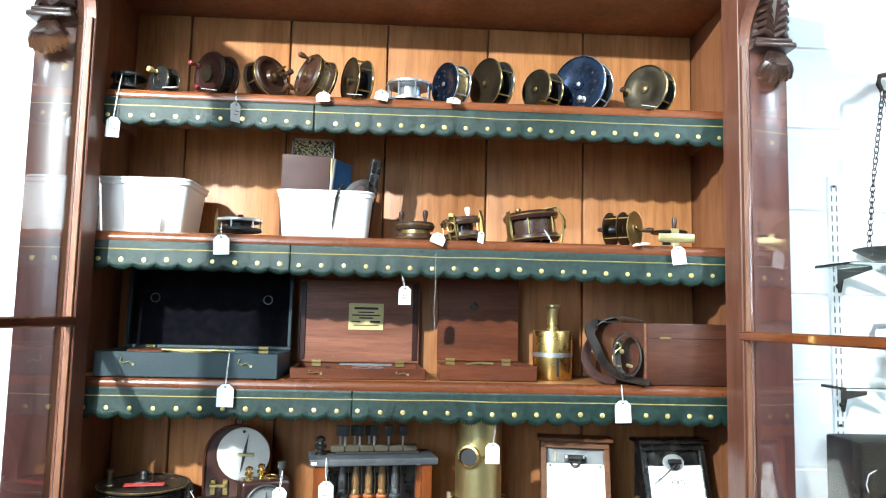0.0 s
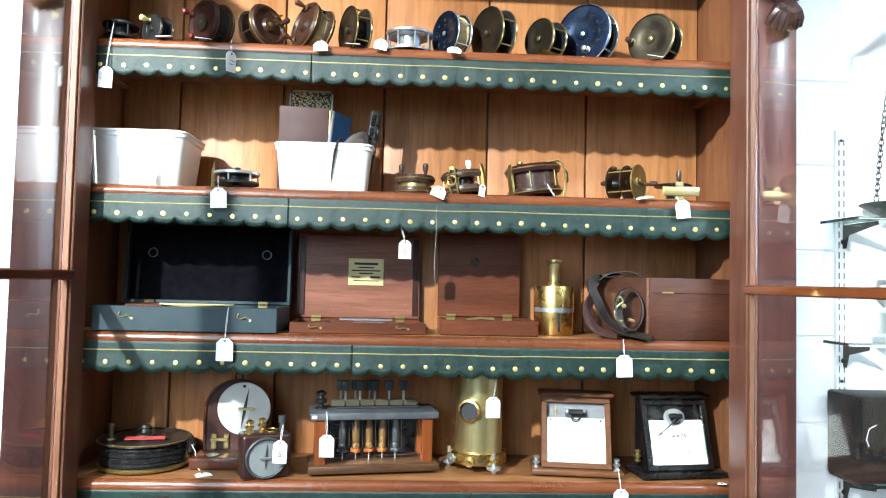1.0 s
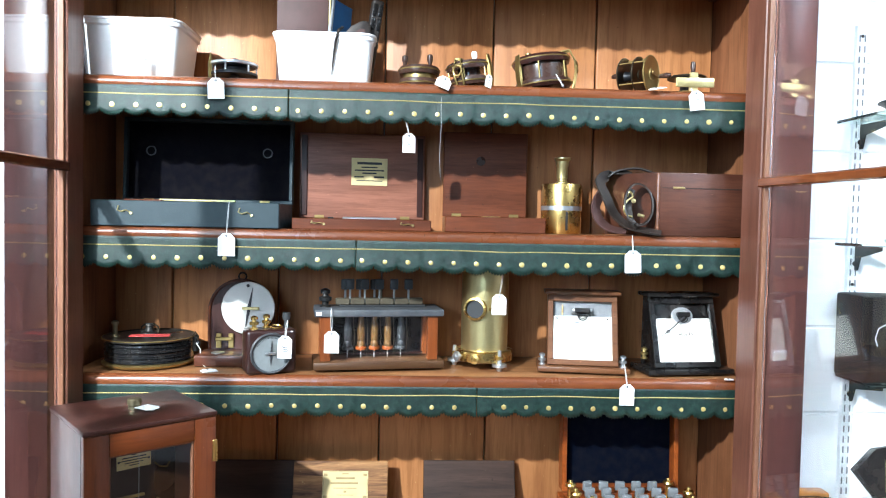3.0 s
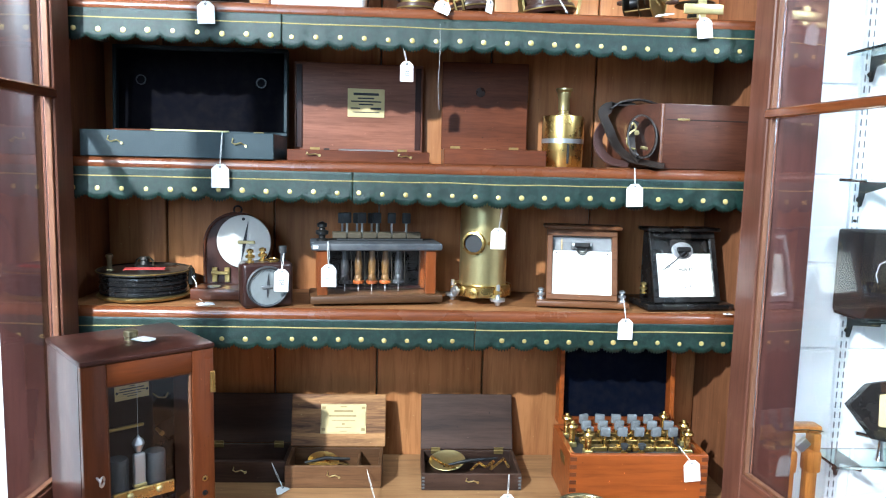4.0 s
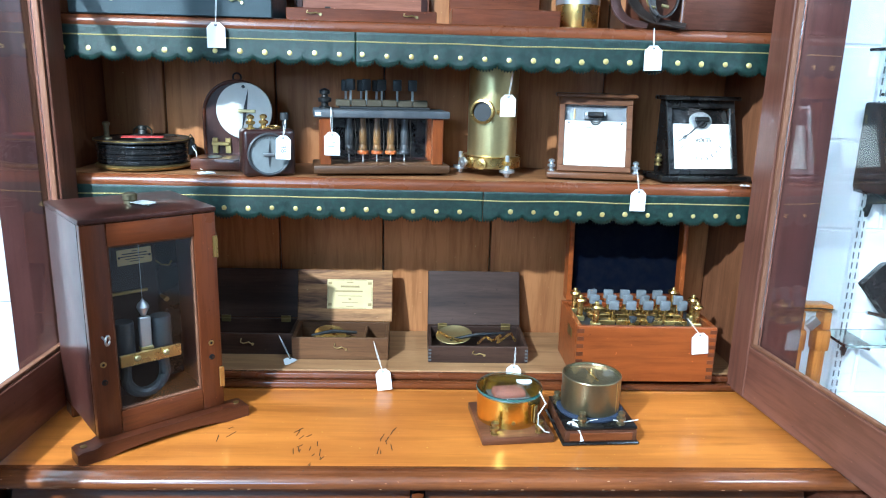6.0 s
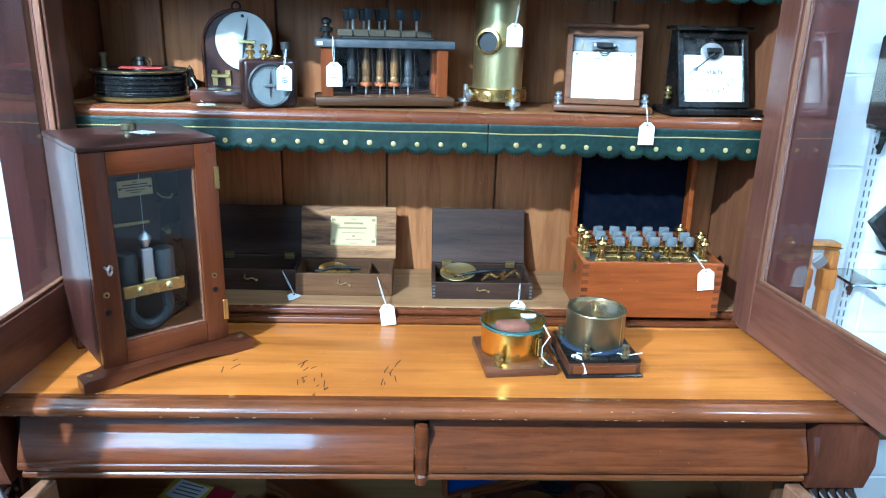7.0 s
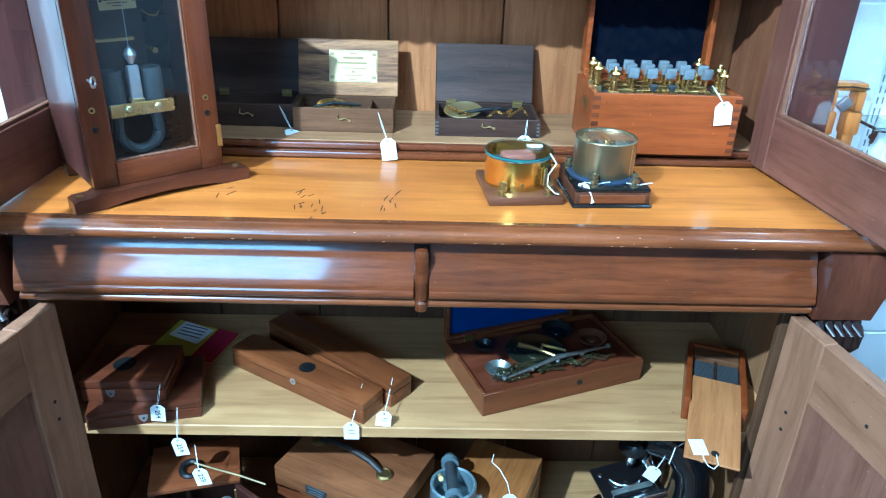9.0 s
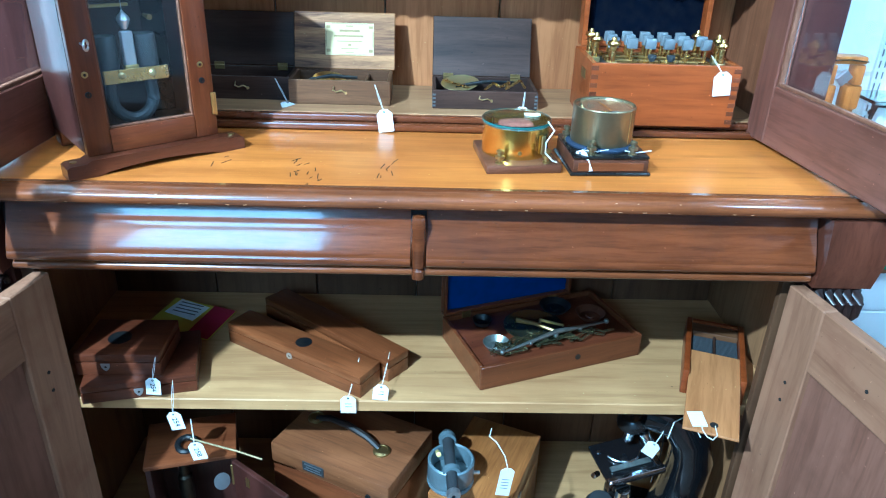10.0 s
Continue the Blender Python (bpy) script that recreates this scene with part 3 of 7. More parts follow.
TEAL_CLOTH = plain("teal_bookcloth", (0.007, 0.020, 0.026), 0.5, 0, 0.4, 45, 0.5, dirt=(0.02, 0.034, 0.04))
WHITE_PLASTIC = plain("white_plastic", (0.82, 0.83, 0.84), 0.38, 0, 0.06, 12, 0.03, dirt=(0.6, 0.6, 0.6))
CARD = plain("white_card", (0.84, 0.84, 0.83), 0.7, 0, 0.06, 60, 0.05, dirt=(0.65, 0.63, 0.6))
PAPER_Y = plain("yellowed_paper", (0.62, 0.50, 0.25), 0.7, 0, 0.3, 40, 0.1, dirt=(0.45, 0.33, 0.15))
INK = plain("ink", (0.03, 0.03, 0.035), 0.6, 0, 0.1)
FADED_INK = plain("faded_ink", (0.34, 0.25, 0.11), 0.7)
IVORY = plain("ivory_knob", (0.72, 0.56, 0.18), 0.3, 0, 0.25, 50, 0.05, 0.3)
HORN = plain("horn_knob", (0.045, 0.022, 0.016), 0.25, 0, 0.3, 50, 0.05, 0.4)
REDKNOB = plain("red_knob", (0.16, 0.018, 0.020), 0.25, 0, 0.3, 50, 0.05, 0.4)
LINE = plain("fishing_line", (0.40, 0.31, 0.15), 0.75, 0, 0.5, 90, 0.8)
STRING = plain("white_string", (0.75, 0.75, 0.73), 0.8, 0, 0.1, 90, 0.2)
BROWN_LEATHER = plain("brown_leather", (0.060, 0.026, 0.022), 0.6, 0, 0.4, 35, 0.3)
BLACK_LEATHER = plain("black_leather", (0.018, 0.014, 0.012), 0.42, 0, 0.4, 40, 0.5, dirt=(0.06, 0.04, 0.03))
BLUE_PAINT = plain("blue_card", (0.025, 0.11, 0.26), 0.4, 0, 0.2, 40, 0.1)
RED_LABEL = plain("red_label", (0.42, 0.05, 0.045), 0.55, 0, 0.2, 40, 0.1, dirt=(0.25, 0.03, 0.03))


def text_part(words, size, material, parent, m, depth=0.0002):
    """Small printed or written words as a flat mesh."""
    cu = bpy.data.curves.new("writing", "FONT")
    cu.body, cu.size, cu.align_x, cu.align_y, cu.extrude = words, size, "CENTER", "CENTER", depth
    tmp = bpy.data.objects.new("writing_tmp", cu)
    me = bpy.data.meshes.new_from_object(tmp)
    bpy.data.objects.remove(tmp)
    bpy.data.curves.remove(cu)
    me.materials.append(material)
    ob = new("writing", me)
    ob.parent = parent
    ob.matrix_basis = m
    return ob


def bars(parent, rows, material, m, name="print"):
    """Unreadable writing: bars (x, z, width, height) on a plate facing -y."""
    bm = B()
    for x, z, w, h in rows:
        box(bm, w, 0.0003, h, m @ M(x, 0, z), 0)
    ob = part(name, bm, material, parent)
    ob["kind"] = "stuff"
    return ob


def tag_card(bm, w, h, m):
    c = w * 0.28
    prism(bm, [(-w / 2, -h), (w / 2, -h), (w / 2, -c), (w / 2 - c, 0), (-w / 2 + c, 0), (-w / 2, -c)], 0.0009, m)


def price_tag(at, card, turn=(0, 0, 0), w=0.026, h=0.039, words="", label="white strung price tag", marks=True, seed=0):
    """A strung tag: at is where its string is tied, card the top of its card."""
    t = thing("price_tag", Matrix.Translation(card), label, "price tag", "price tags")
    m = M(0, 0, 0, *turn)
    bm = B()
    tag_card(bm, w, h, m)
    part("card", bm, CARD, t)
    part("eyelet", lathe(B(), [(0.0008, 0), (0.0021, 0), (0.0021, 0.0006), (0.0008, 0.0006)], m @ M(0, -0.0001, -0.0045, 90), 10), INK, t)
    if at:
        a = Vector(at) - Vector(card)
        e = m @ Vector((0, -0.0008, -0.0045))
        rnd = random.Random(seed + round(card[0] * 1000))
        for k in (-1, 1):
            bow = Vector((k * rnd.uniform(0.0004, 0.0016), -0.001, 0))
            pts = [a.lerp(e, i / 8) + bow * math.sin(math.pi * i / 8) + Vector((0, 0, -0.006 * math.sin(math.pi * i / 8) if abs(a.z) < 0.012 else 0)) for i in range(9)]
            part("string", tube(B(), pts, 0.00045, 5), STRING, t)
    if words:
        text_part(words, h * 0.34, INK, t, m @ M(0, -0.0004, -h * 0.56, 90, 0, 0) @ M(0, 0, 0, 0, 0, -84))
    elif marks:
        rnd = random.Random(seed + 5 + round(card[0] * 997))
        bars(t, [(rnd.uniform(-0.003, 0.003), -h * f, w * rnd.uniform(0.25, 0.5), 0.0011) for f in (0.45, 0.62)], INK, m @ M(0, -0.0003, 0))
    return t


# ---------------------------------------------------------------- fishing reels
def reel(label, x, y, z, R, w, yaw, plate, back=None, spool=None, handle=None, pillars=6, holes=0, lying=False, tilt=0, rim=None, legs=0.0, turned=False, foot=None, strap=False, handles2=None):
    back, rim = back or plate, rim or plate
    t = thing("fishing_reel", M(x, y, z, 0, 0, -yaw), label, "fishing reel", "old fishing reels")
    if lying:
        A = M(0, 0, w / 2 + legs + 0.0035 + abs(R * math.sin(radians(tilt))), 0, tilt, 0)
    else:
        A = M(0, 0, R, 90 + tilt, 0, 0)
    e = 0.0026

    def dish(rr, th, thick):
        if turned:
            return [(0, -thick), (rr * 0.96, -thick), (rr, -thick * 0.4), (rr, thick * 0.2), (rr * 0.93, thick * 0.75), (rr * 0.80, thick * 0.8), (rr * 0.72, thick * 0.25), (rr * 0.34, thick * 0.15), (rr * 0.26, thick * 0.9), (0, thick)]
        return [(0, -thick), (rr * 0.97, -thick), (rr, -thick * 0.6), (rr, thick), (rr * 0.965, thick * 1.25), (rr * 0.94, thick * 0.7), (rr * 0.55, thick * 0.8), (rr * 0.52, thick * 0.55), (rr * 0.2, thick * 0.7), (rr * 0.18, thick * 1.6), (0, thick * 1.7)]
    th = 0.0085 if turned else e
    f = part("face_plate", lathe(B(), dish(R, w, th), A @ M(0, 0, w / 2), 40), plate, t)
    part("back_plate", lathe(B(), dish(R * 0.985, w, th), A @ M(0, 0, -w / 2, 180), 40), back, t)
    if rim is not plate:
        for s in (-1, 1):
            part("rim", tube(B(), arc_pts(R * 0.995, 0, 351, 39, A @ M(0, 0, s * w / 2)), 0.0016, 6, True), rim, t)
    part("spool", lathe(B(), [(0, -w / 2), (R * 0.86, -w / 2 + 0.002), (R * 0.86, -w / 2 + 0.004), (R * 0.5, -w / 2 + 0.005), (R * (0.74 if spool else 0.5), 0), (R * 0.5, w / 2 - 0.005), (R * 0.86, w / 2 - 0.004), (R * 0.86, w / 2 - 0.002), (0, w / 2)] if not spool else
         [(0, -w / 2 + 0.002), (R * 0.88, -w / 2 + 0.002), (R * 0.88, -w / 2 + 0.004), (R * 0.78, -w / 2 + 0.0045), (R * 0.80, -w * 0.2), (R * 0.79, 0), (R * 0.81, w * 0.22), (R * 0.78, w / 2 - 0.0045), (R * 0.88, w / 2 - 0.004), (R * 0.88, w / 2 - 0.002), (0, w / 2 - 0.002)], A, 32), spool or back, t)
    for i in range(pillars):
        a = 2 * math.pi * (i + 0.35) / pillars
        p = Vector((R * 0.93 * math.cos(a), R * 0.93 * math.sin(a), 0))
        part("pillar", tube(B(), [A @ (p + Vector((0, 0, -w / 2))), A @ (p + Vector((0, 0, w / 2)))], 0.0017, 7), rim, t)
    part("spindle", lathe(B(), [(0, 0), (0.0052, 0), (0.0052, 0.0015), (0.003, 0.0022), (0.003, 0.0035), (0, 0.004)], A @ M(0, 0, w / 2 + th), 14), rim if rim is not plate else OLD_BRASS, t)
    if holes:
        for ring, n, hr in ((0.62, holes, 0.0032), (0.40, holes // 2, 0.0024)):
            for i in range(n):
                a = 2 * math.pi * i / n
                part("hole", cyl(B(), hr, 0.0006, A @ M(R * ring * math.cos(a), R * ring * math.sin(a), w / 2 + e * 0.75), 10), DARK, t)
    for hd in (handle, handles2):
        if hd:
            hr, ang, hl, hm = hd
            H = A @ M(R * hr * math.cos(radians(ang)), R * hr * math.sin(radians(ang)), w / 2 + th * 0.7)
            k = part("handle", lathe(B(), [(0, 0), (0.0028, 0), (0.0045, 0.001), (0.0032, 0.003), (0.0036, hl * 0.35), (0.0058, hl * 0.62), (0.0055, hl * 0.92), (0.003, hl), (0, hl)], H, 14), hm, t)
            part("handle_plate", lathe(B(), [(0, 0), (0.0075, 0), (0.0075, 0.001), (0, 0.0012)], H, 14), rim, k)
    if foot is not None:
        P = A @ M(0, 0, 0, 0, 0, foot)
        part("foot", prism(B(), [(-w * 0.1 - 0.03, 0), (-0.012, 0.004), (0.012, 0.004), (0.03 + w * 0.1, 0), (0.012, -0.002), (-0.012, -0.002)], 0.013, P @ M(R * 0.98, -0.0065, 0, 0, 90, 0)), OLD_BRASS, t)
    if strap:
        P = A @ M(0, 0, 0, 0, 0, strap)
        bm = B()
        tube(bm, [P @ Vector(q) for q in ((R * 1.02, -0.007, -w * 0.75), (R * 1.16, -0.008, -w * 0.2), (R * 1.18, -0.008, w * 0.3), (R * 1.02, -0.006, w * 0.75), (R * 0.4, -0.004, w * 0.72))], 0.0022, 7)
        tube(bm, [P @ Vector(q) for q in ((R * 1.02, 0.007, -w * 0.75), (R * 1.16, 0.008, -w * 0.2), (R * 1.18, 0.008, w * 0.3), (R * 1.02, 0.006, w * 0.75), (R * 0.4, 0.004, w * 0.72))], 0.0022, 7)
        tube(bm, arc_pts(0.009, 0, 330, 11, P @ M(R * 1.2, 0, 0.002, 0, 90, 0)), 0.0024, 7, True)
        part("line_guard", bm, OLD_BRASS, t)
    return t


Z1 = SHELF_Z[0]
reel("dark centrepin fly reel lying on its side on pillars", -0.585, 0.050, Z1, 0.034, 0.024, 0, GUNMETAL, lying=True, pillars=5, legs=0.008, handle=(0.1, 0, 0.008, HORN))
reel("small black fly reel with a yellowed ivory handle", -0.514, 0.050, Z1, 0.029, 0.026, 34, GUNMETAL, rim=BRONZE, handle=(0.66, 110, 0.022, IVORY))
SEA = reel("mahogany and brass sea reel with red knobs", -0.412, 0.055, Z1, 0.046, 0.034, 38, REELRED, spool=TEAL_CLOTH, rim=BRONZE, handle=(0.86, 145, 0.022, REDKNOB), handles2=(0.70, 250, 0.020, REDKNOB), turned=True)
part("centre_plate", lathe(B(), [(0, 0), (0.017, 0), (0.017, 0.001), (0.015, 0.0015), (0, 0.0015)], M(0, -0.0245, 0.046, 90), 28), BRONZE, SEA, "round brass centre plate")
reel("wooden starback reel with a brass back strap and line guard", -0.315, 0.060, Z1, 0.044, 0.036, -52, REELBROWN, rim=OLD_BRASS, handle=(0.75, 20, 0.024, HORN), turned=True, strap=35, tilt=-12)
reel("turned walnut sea reel with twin handles", -0.213, 0.060, Z1, 0.048, 0.036, 54, REELBROWN, back=HORN, spool=LINE, rim=OLD_BRASS, handle=(0.78, 95, 0.026, WALNUT), handles2=(0.78, 228, 0.024, WALNUT), turned=True, tilt=-14)
reel("dark bronzed plate-wind fly reel", -0.128, 0.055, Z1, 0.046, 0.030, 62, BRONZE, back=GUNMETAL, rim=OLD_BRASS)
reel("bright alloy cage reel lying on its side", -0.020, 0.050, Z1, 0.047, 0.034, 0, SILVER, lying=True, pillars=8, handle=(0.15, 0, 0.010, CARD), legs=0.002)
reel("blued alloy fly reel wound with braided line", 0.066, 0.050, Z1, 0.044, 0.032, 56, BLUED, back=GUNMETAL, spool=LINE, rim=SILVER, holes=8)
reel("large dark bronze fly reel with worn rim", 0.151, 0.055, Z1, 0.051, 0.034, 57, BRONZE, rim=OLD_BRASS, back=GUNMETAL)
reel("small brass fly reel with a ring label", 0.256, 0.048, Z1, 0.040, 0.036, 54, BRONZE, back=GUNMETAL, rim=OLD_BRASS, foot=-60)
reel("large blue-black drilled centrepin reel", 0.346, 0.070, Z1, 0.060, 0.036, 40, BLUED, back=GUNMETAL, rim=SILVER, holes=12, handle=(0.60, 285, 0.018, SILVER))
reel("wide brass plate-wind reel with a dark handle", 0.482, 0.052, Z1, 0.050, 0.036, 46, BRONZE, back=GUNMETAL, rim=OLD_BRASS, handle=(0.80, 178, 0.024, HORN))

Z2 = SHELF_Z[1]
reel("alloy fly reel lying flat with a horn handle", -0.350, 0.045, Z2, 0.044, 0.018, 0, SILVER, back=GUNMETAL, lying=True, handle=(0.05, 60, 0.012, HORN), legs=0.008, foot=200)
reel("small dark wooden reel with upright horn handles", -0.001, 0.045, Z2, 0.039, 0.026, 0, REELBROWN, spool=OLD_BRASS, lying=True, turned=True, handle=(0.72, 170, 0.024, HORN), handles2=(0.55, 20, 0.028, HORN), rim=OLD_BRASS, pillars=0)
reel("dark wooden sea reel resting askew on its back strap", 0.096, 0.055, Z2, 0.044, 0.032, 10, HORN, lying=True, turned=True, handle=(0.55, 150, 0.018, IVORY), handles2=(0.4, 40, 0.026, CARD), rim=OLD_BRASS, tilt=-8, foot=-20, strap=250)
reel("big walnut and brass sea reel with clip and brackets", 0.238, 0.060, Z2, 0.056, 0.048, 8, REELRED, spool=HORN, rim=OLD_BRASS, lying=True, turned=True, handle=(0.45, 200, 0.012, OLD_BRASS), handles2=(0.2, 80, 0.008, OLD_BRASS), tilt=-7, strap=-12, foot=215)
mu = thing("fishing_reel", M(0.425, 0.062, Z2, 0, 0, 46), "brass multiplier reel of three plates with twin handles", "fishing reel", "old fishing reels")
for k, (yy, r, mt) in enumerate(((-0.030, 0.036, OLD_BRASS), (-0.006, 0.036, BRONZE), (0.024, 0.037, BRONZE))):
    part("plate", lathe(B(), [(0, -0.0012), (r * 0.97, -0.0012), (r, 0), (r, 0.0016), (r * 0.96, 0.0022), (r * 0.92, 0.0012), (r * 0.3, 0.0012), (r * 0.26, 0.003), (0, 0.003)], M(0, yy, 0.037, 90), 40), mt, mu)
for a in range(0, 360, 72):
    part("pillar", tube(B(), [(0.034 * math.cos(radians(a)), -0.030, 0.037 + 0.034 * math.sin(radians(a))), (0.034 * math.cos(radians(a)), 0.024, 0.037 + 0.034 * math.sin(radians(a)))], 0.0016, 7), OLD_BRASS, mu)
part("spool", lathe(B(), [(0, 0), (0.011, 0), (0.009, 0.006), (0.009, 0.022), (0.011, 0.027), (0, 0.027)], M(0, 0.022, 0.037, 90), 20), GUNMETAL, mu)
part("crank", box(B(), 0.030, 0.003, 0.007, M(0.008, -0.036, 0.037, 0, 12, 0), 0.001), OLD_BRASS, mu)
part("handle", lathe(B(), [(0, 0), (0.003, 0), (0.0045, 0.006), (0.0055, 0.016), (0.004, 0.024), (0, 0.025)], M(0.020, -0.037, 0.035, 90), 14), HORN, mu)
part("handle", lathe(B(), [(0, 0), (0.003, 0), (0.0042, 0.006), (0.005, 0.014), (0.0035, 0.020), (0, 0.021)], M(-0.012, 0.026, 0.038, -90), 14), HORN, mu)
fl = thing("fishing_reel", M(0.520, 0.048, Z2), "small bright brass reel lying on its side", "fishing reel", "old fishing reels")
part("lower_plate", lathe(B(), [(0, 0), (0.034, 0), (0.035, 0.001), (0.034, 0.003), (0, 0.003)], None, 40), OLD_BRASS, fl)
part("upper_plate", lathe(B(), [(0, 0.030), (0.036, 0.030), (0.037, 0.032), (0.036, 0.034), (0.030, 0.035), (0, 0.035)], None, 40), BRONZE, fl)
part("spool", lathe(B(), [(0, 0.003), (0.014, 0.003), (0.012, 0.016), (0.014, 0.030), (0, 0.030)], None, 24), GUNMETAL, fl)
part("foot", box(B(), 0.074, 0.004, 0.018, M(0.002, -0.038, 0.017), 0.003, 2), PALE_BRASS, fl, "bright curved brass foot plate")
part("foot_bridge", box(B(), 0.016, 0.006, 0.036, M(0.0, -0.034, 0.0185), 0.001), PALE_BRASS, fl)
part("crank", box(B(), 0.020, 0.007, 0.003, M(0.002, -0.010, 0.0375), 0.001), OLD_BRASS, fl)
part("handle", lathe(B(), [(0, 0), (0.003, 0), (0.0045, 0.006), (0.0055, 0.016), (0.004, 0.024), (0, 0.025)], M(0.008, -0.010, 0.038), 14), HORN, fl)


# ---------------------------------------------------------------- white bins on the second shelf
def bin_mesh(w, d, h, taper, lipped):
    """A rounded tapering plastic tub, open at the top."""
    bm = B()

    def ring(wx, dy, r, zz):
        pts = []
        for cx, cy, a0 in ((wx / 2 - r, dy / 2 - r, 0), (-wx / 2 + r, dy / 2 - r, 90), (-wx / 2 + r, -dy / 2 + r, 180), (wx / 2 - r, -dy / 2 + r, 270)):
            for i in range(6):
                a = radians(a0 + 18 * i)
                pts.append(bm.verts.new((cx + r * math.cos(a), cy + r * math.sin(a), zz)))
        return pts
    k = taper
    rows = [(w - k, d - k, 0.014, 0.0), (w - k * 0.8, d - k * 0.8, 0.018, 0.005), (w - k * 0.1, d - k * 0.1, 0.020, h - 0.014), (w, d, 0.022, h - 0.013), (w + lipped, d + lipped, 0.022, h - 0.011), (w + lipped, d + lipped, 0.022, h), (w - 0.004, d - 0.004, 0.02, h), (w - 0.006, d - 0.006, 0.02, h - 0.012), (w - k - 0.004, d - k - 0.004, 0.012, 0.003)]
    rings = [ring(*r) for r in rows]
    for a, b in zip(rings, rings[1:]):
        for i in range(len(a)):
            j = (i + 1) % len(a)
            bm.faces.new((a[i], a[j], b[j], b[i]))
    bm.faces.new(rings[0][::-1])
    bm.faces.new(rings[-1])
    return bm


def rim_ring(w, d, r, z):
    """The rolled edge of a tub."""
    pts = []
    for cx, cy, a0 in ((w / 2 - r, d / 2 - r, 0), (-w / 2 + r, d / 2 - r, 90), (-w / 2 + r, -d / 2 + r, 180), (w / 2 - r, -d / 2 + r, 270)):
        pts += [(cx + r * math.cos(radians(a0 + 18 * i)), cy + r * math.sin(radians(a0 + 18 * i)), z) for i in range(6)]
    return tube(B(), pts, 0.0028, 8, True)


tub = thing("plastic_tub", M(-0.545, 0.105, Z2), "glossy white rectangular plastic tub with a rolled rim", "tub", "white tubs")
part("body", bin_mesh(0.188, 0.150, 0.108, 0.026, 0.006), WHITE_PLASTIC, tub)
part("rim", rim_ring(0.195, 0.157, 0.025, 0.1065), WHITE_PLASTIC, tub, "rolled white rim")
price_tag(None, (-0.505, 0.022, Z2 + 0.036), (8, 4, 0), 0.016, 0.032, marks=True, label="white price sticker leaning on the plastic tub")

tub2 = thing("plastic_tub", M(-0.183, 0.095, Z2), "white plastic tub holding wallets, tins and cases", "tub", "white tubs")
part("body", bin_mesh(0.188, 0.115, 0.095, 0.020, 0.004), WHITE_PLASTIC, tub2)
part("rim", rim_ring(0.193, 0.120, 0.024, 0.0935), WHITE_PLASTIC, tub2, "rolled white rim")
wallet = thing("wallet", M(-0.228, 0.076, Z2 + 0.006, 8, 1.5, 0), "worn brown leather fly wallet standing in the tub", "wallet")
part("cover", box(B(), 0.098, 0.010, 0.165, M(0, 0, 0.0825), 0.003, 2), BROWN_LEATHER, wallet)
part("pages", box(B(), 0.004, 0.007, 0.158, M(0.0505, 0.0005, 0.082), 0.001), PAPER_Y, wallet)
tin = thing("tin_case", M(-0.222, 0.112, Z2 + 0.006, -3, 0.5, 0), "flat metal tin with a black and gold patterned lid", "tin")
part("body", box(B(), 0.088, 0.010, 0.214, M(0, 0, 0.107), 0.004, 2), GUNMETAL, tin)
bm = B()
rnd = random.Random(4)
for i in range(190):
    box(bm, rnd.uniform(0.002, 0.006), 0.0006, rnd.uniform(0.0012, 0.003), M(rnd.uniform(-0.039, 0.039), -0.0052, rnd.uniform(0.178, 0.209), 0, rnd.uniform(0, 180), 0), 0)
part("gilt_pattern", bm, INK, tin)["kind"] = "stuff"
part("lid_field", box(B(), 0.080, 0.0004, 0.036, M(0, -0.0049, 0.193), 0.0001), PAPER_Y, tin, "gilt printed lid")
part("lid_edge", tube(B(), [(-0.043, -0.003, 0.150), (-0.043, -0.003, 0.206), (-0.038, -0.003, 0.212), (0.038, -0.003, 0.212), (0.043, -0.003, 0.206), (0.043, -0.003, 0.150)], 0.0022, 8), SILVER, tin)
booklet = thing("booklet", M(-0.166, 0.085, Z2 + 0.006, 4, 3, 60), "thin blue booklet with a silver edge", "booklet")
part("cover", box(B(), 0.060, 0.006, 0.158, M(0, 0, 0.079), 0.001), BLUE_PAINT, booklet)
part("spine", box(B(), 0.007, 0.0075, 0.157, M(-0.031, 0, 0.079), 0.0015), SILVER, booklet)
pouch = thing("leather_pouch", M(-0.140, 0.074, Z2 + 0.005, 0, 10, 4), "curled black leather pouch sticking out of the tub", "pouch")
bm = B()
pf_ = [(-0.028, 0.0), (-0.027, 0.090), (-0.014, 0.112), (0.004, 0.126), (0.016, 0.128), (0.024, 0.116), (0.028, 0.085), (0.026, 0.0)]
prism(bm, pf_, 0.014, M(0, -0.007, 0))
bmesh.ops.bevel(bm, geom=list(bm.edges), offset=0.003, segments=2, affect="EDGES", profile=0.5)
part("body", bm, BLACK_LEATHER, pouch)
part("opening", prism(B(), [(-0.008, 0.096), (0.004, 0.110), (0.014, 0.110), (0.018, 0.096), (0.004, 0.090)], 0.001, M(0, -0.0082, 0)), BROWN_LEATHER, pouch)
case2 = thing("spectacle_case", M(-0.107, 0.090, Z2 + 0.005, 0, 8, 15), "shiny black narrow spectacle case", "case")
part("body", box(B(), 0.024, 0.020, 0.172, M(0, 0, 0.086), 0.006, 3), BLACK_LEATHER, case2)
bm = B()
for k in (-1, 1):
    box(bm, 0.008, 0.003, 0.024, M(k * 0.0055, -0.0108, 0.150), 0.0014, 2)
    box(bm, 0.008, 0.003, 0.024, M(k * 0.0055, -0.0108, 0.122), 0.0014, 2)
part("panel", bm, EBONY, case2, "shiny black pressed panels")
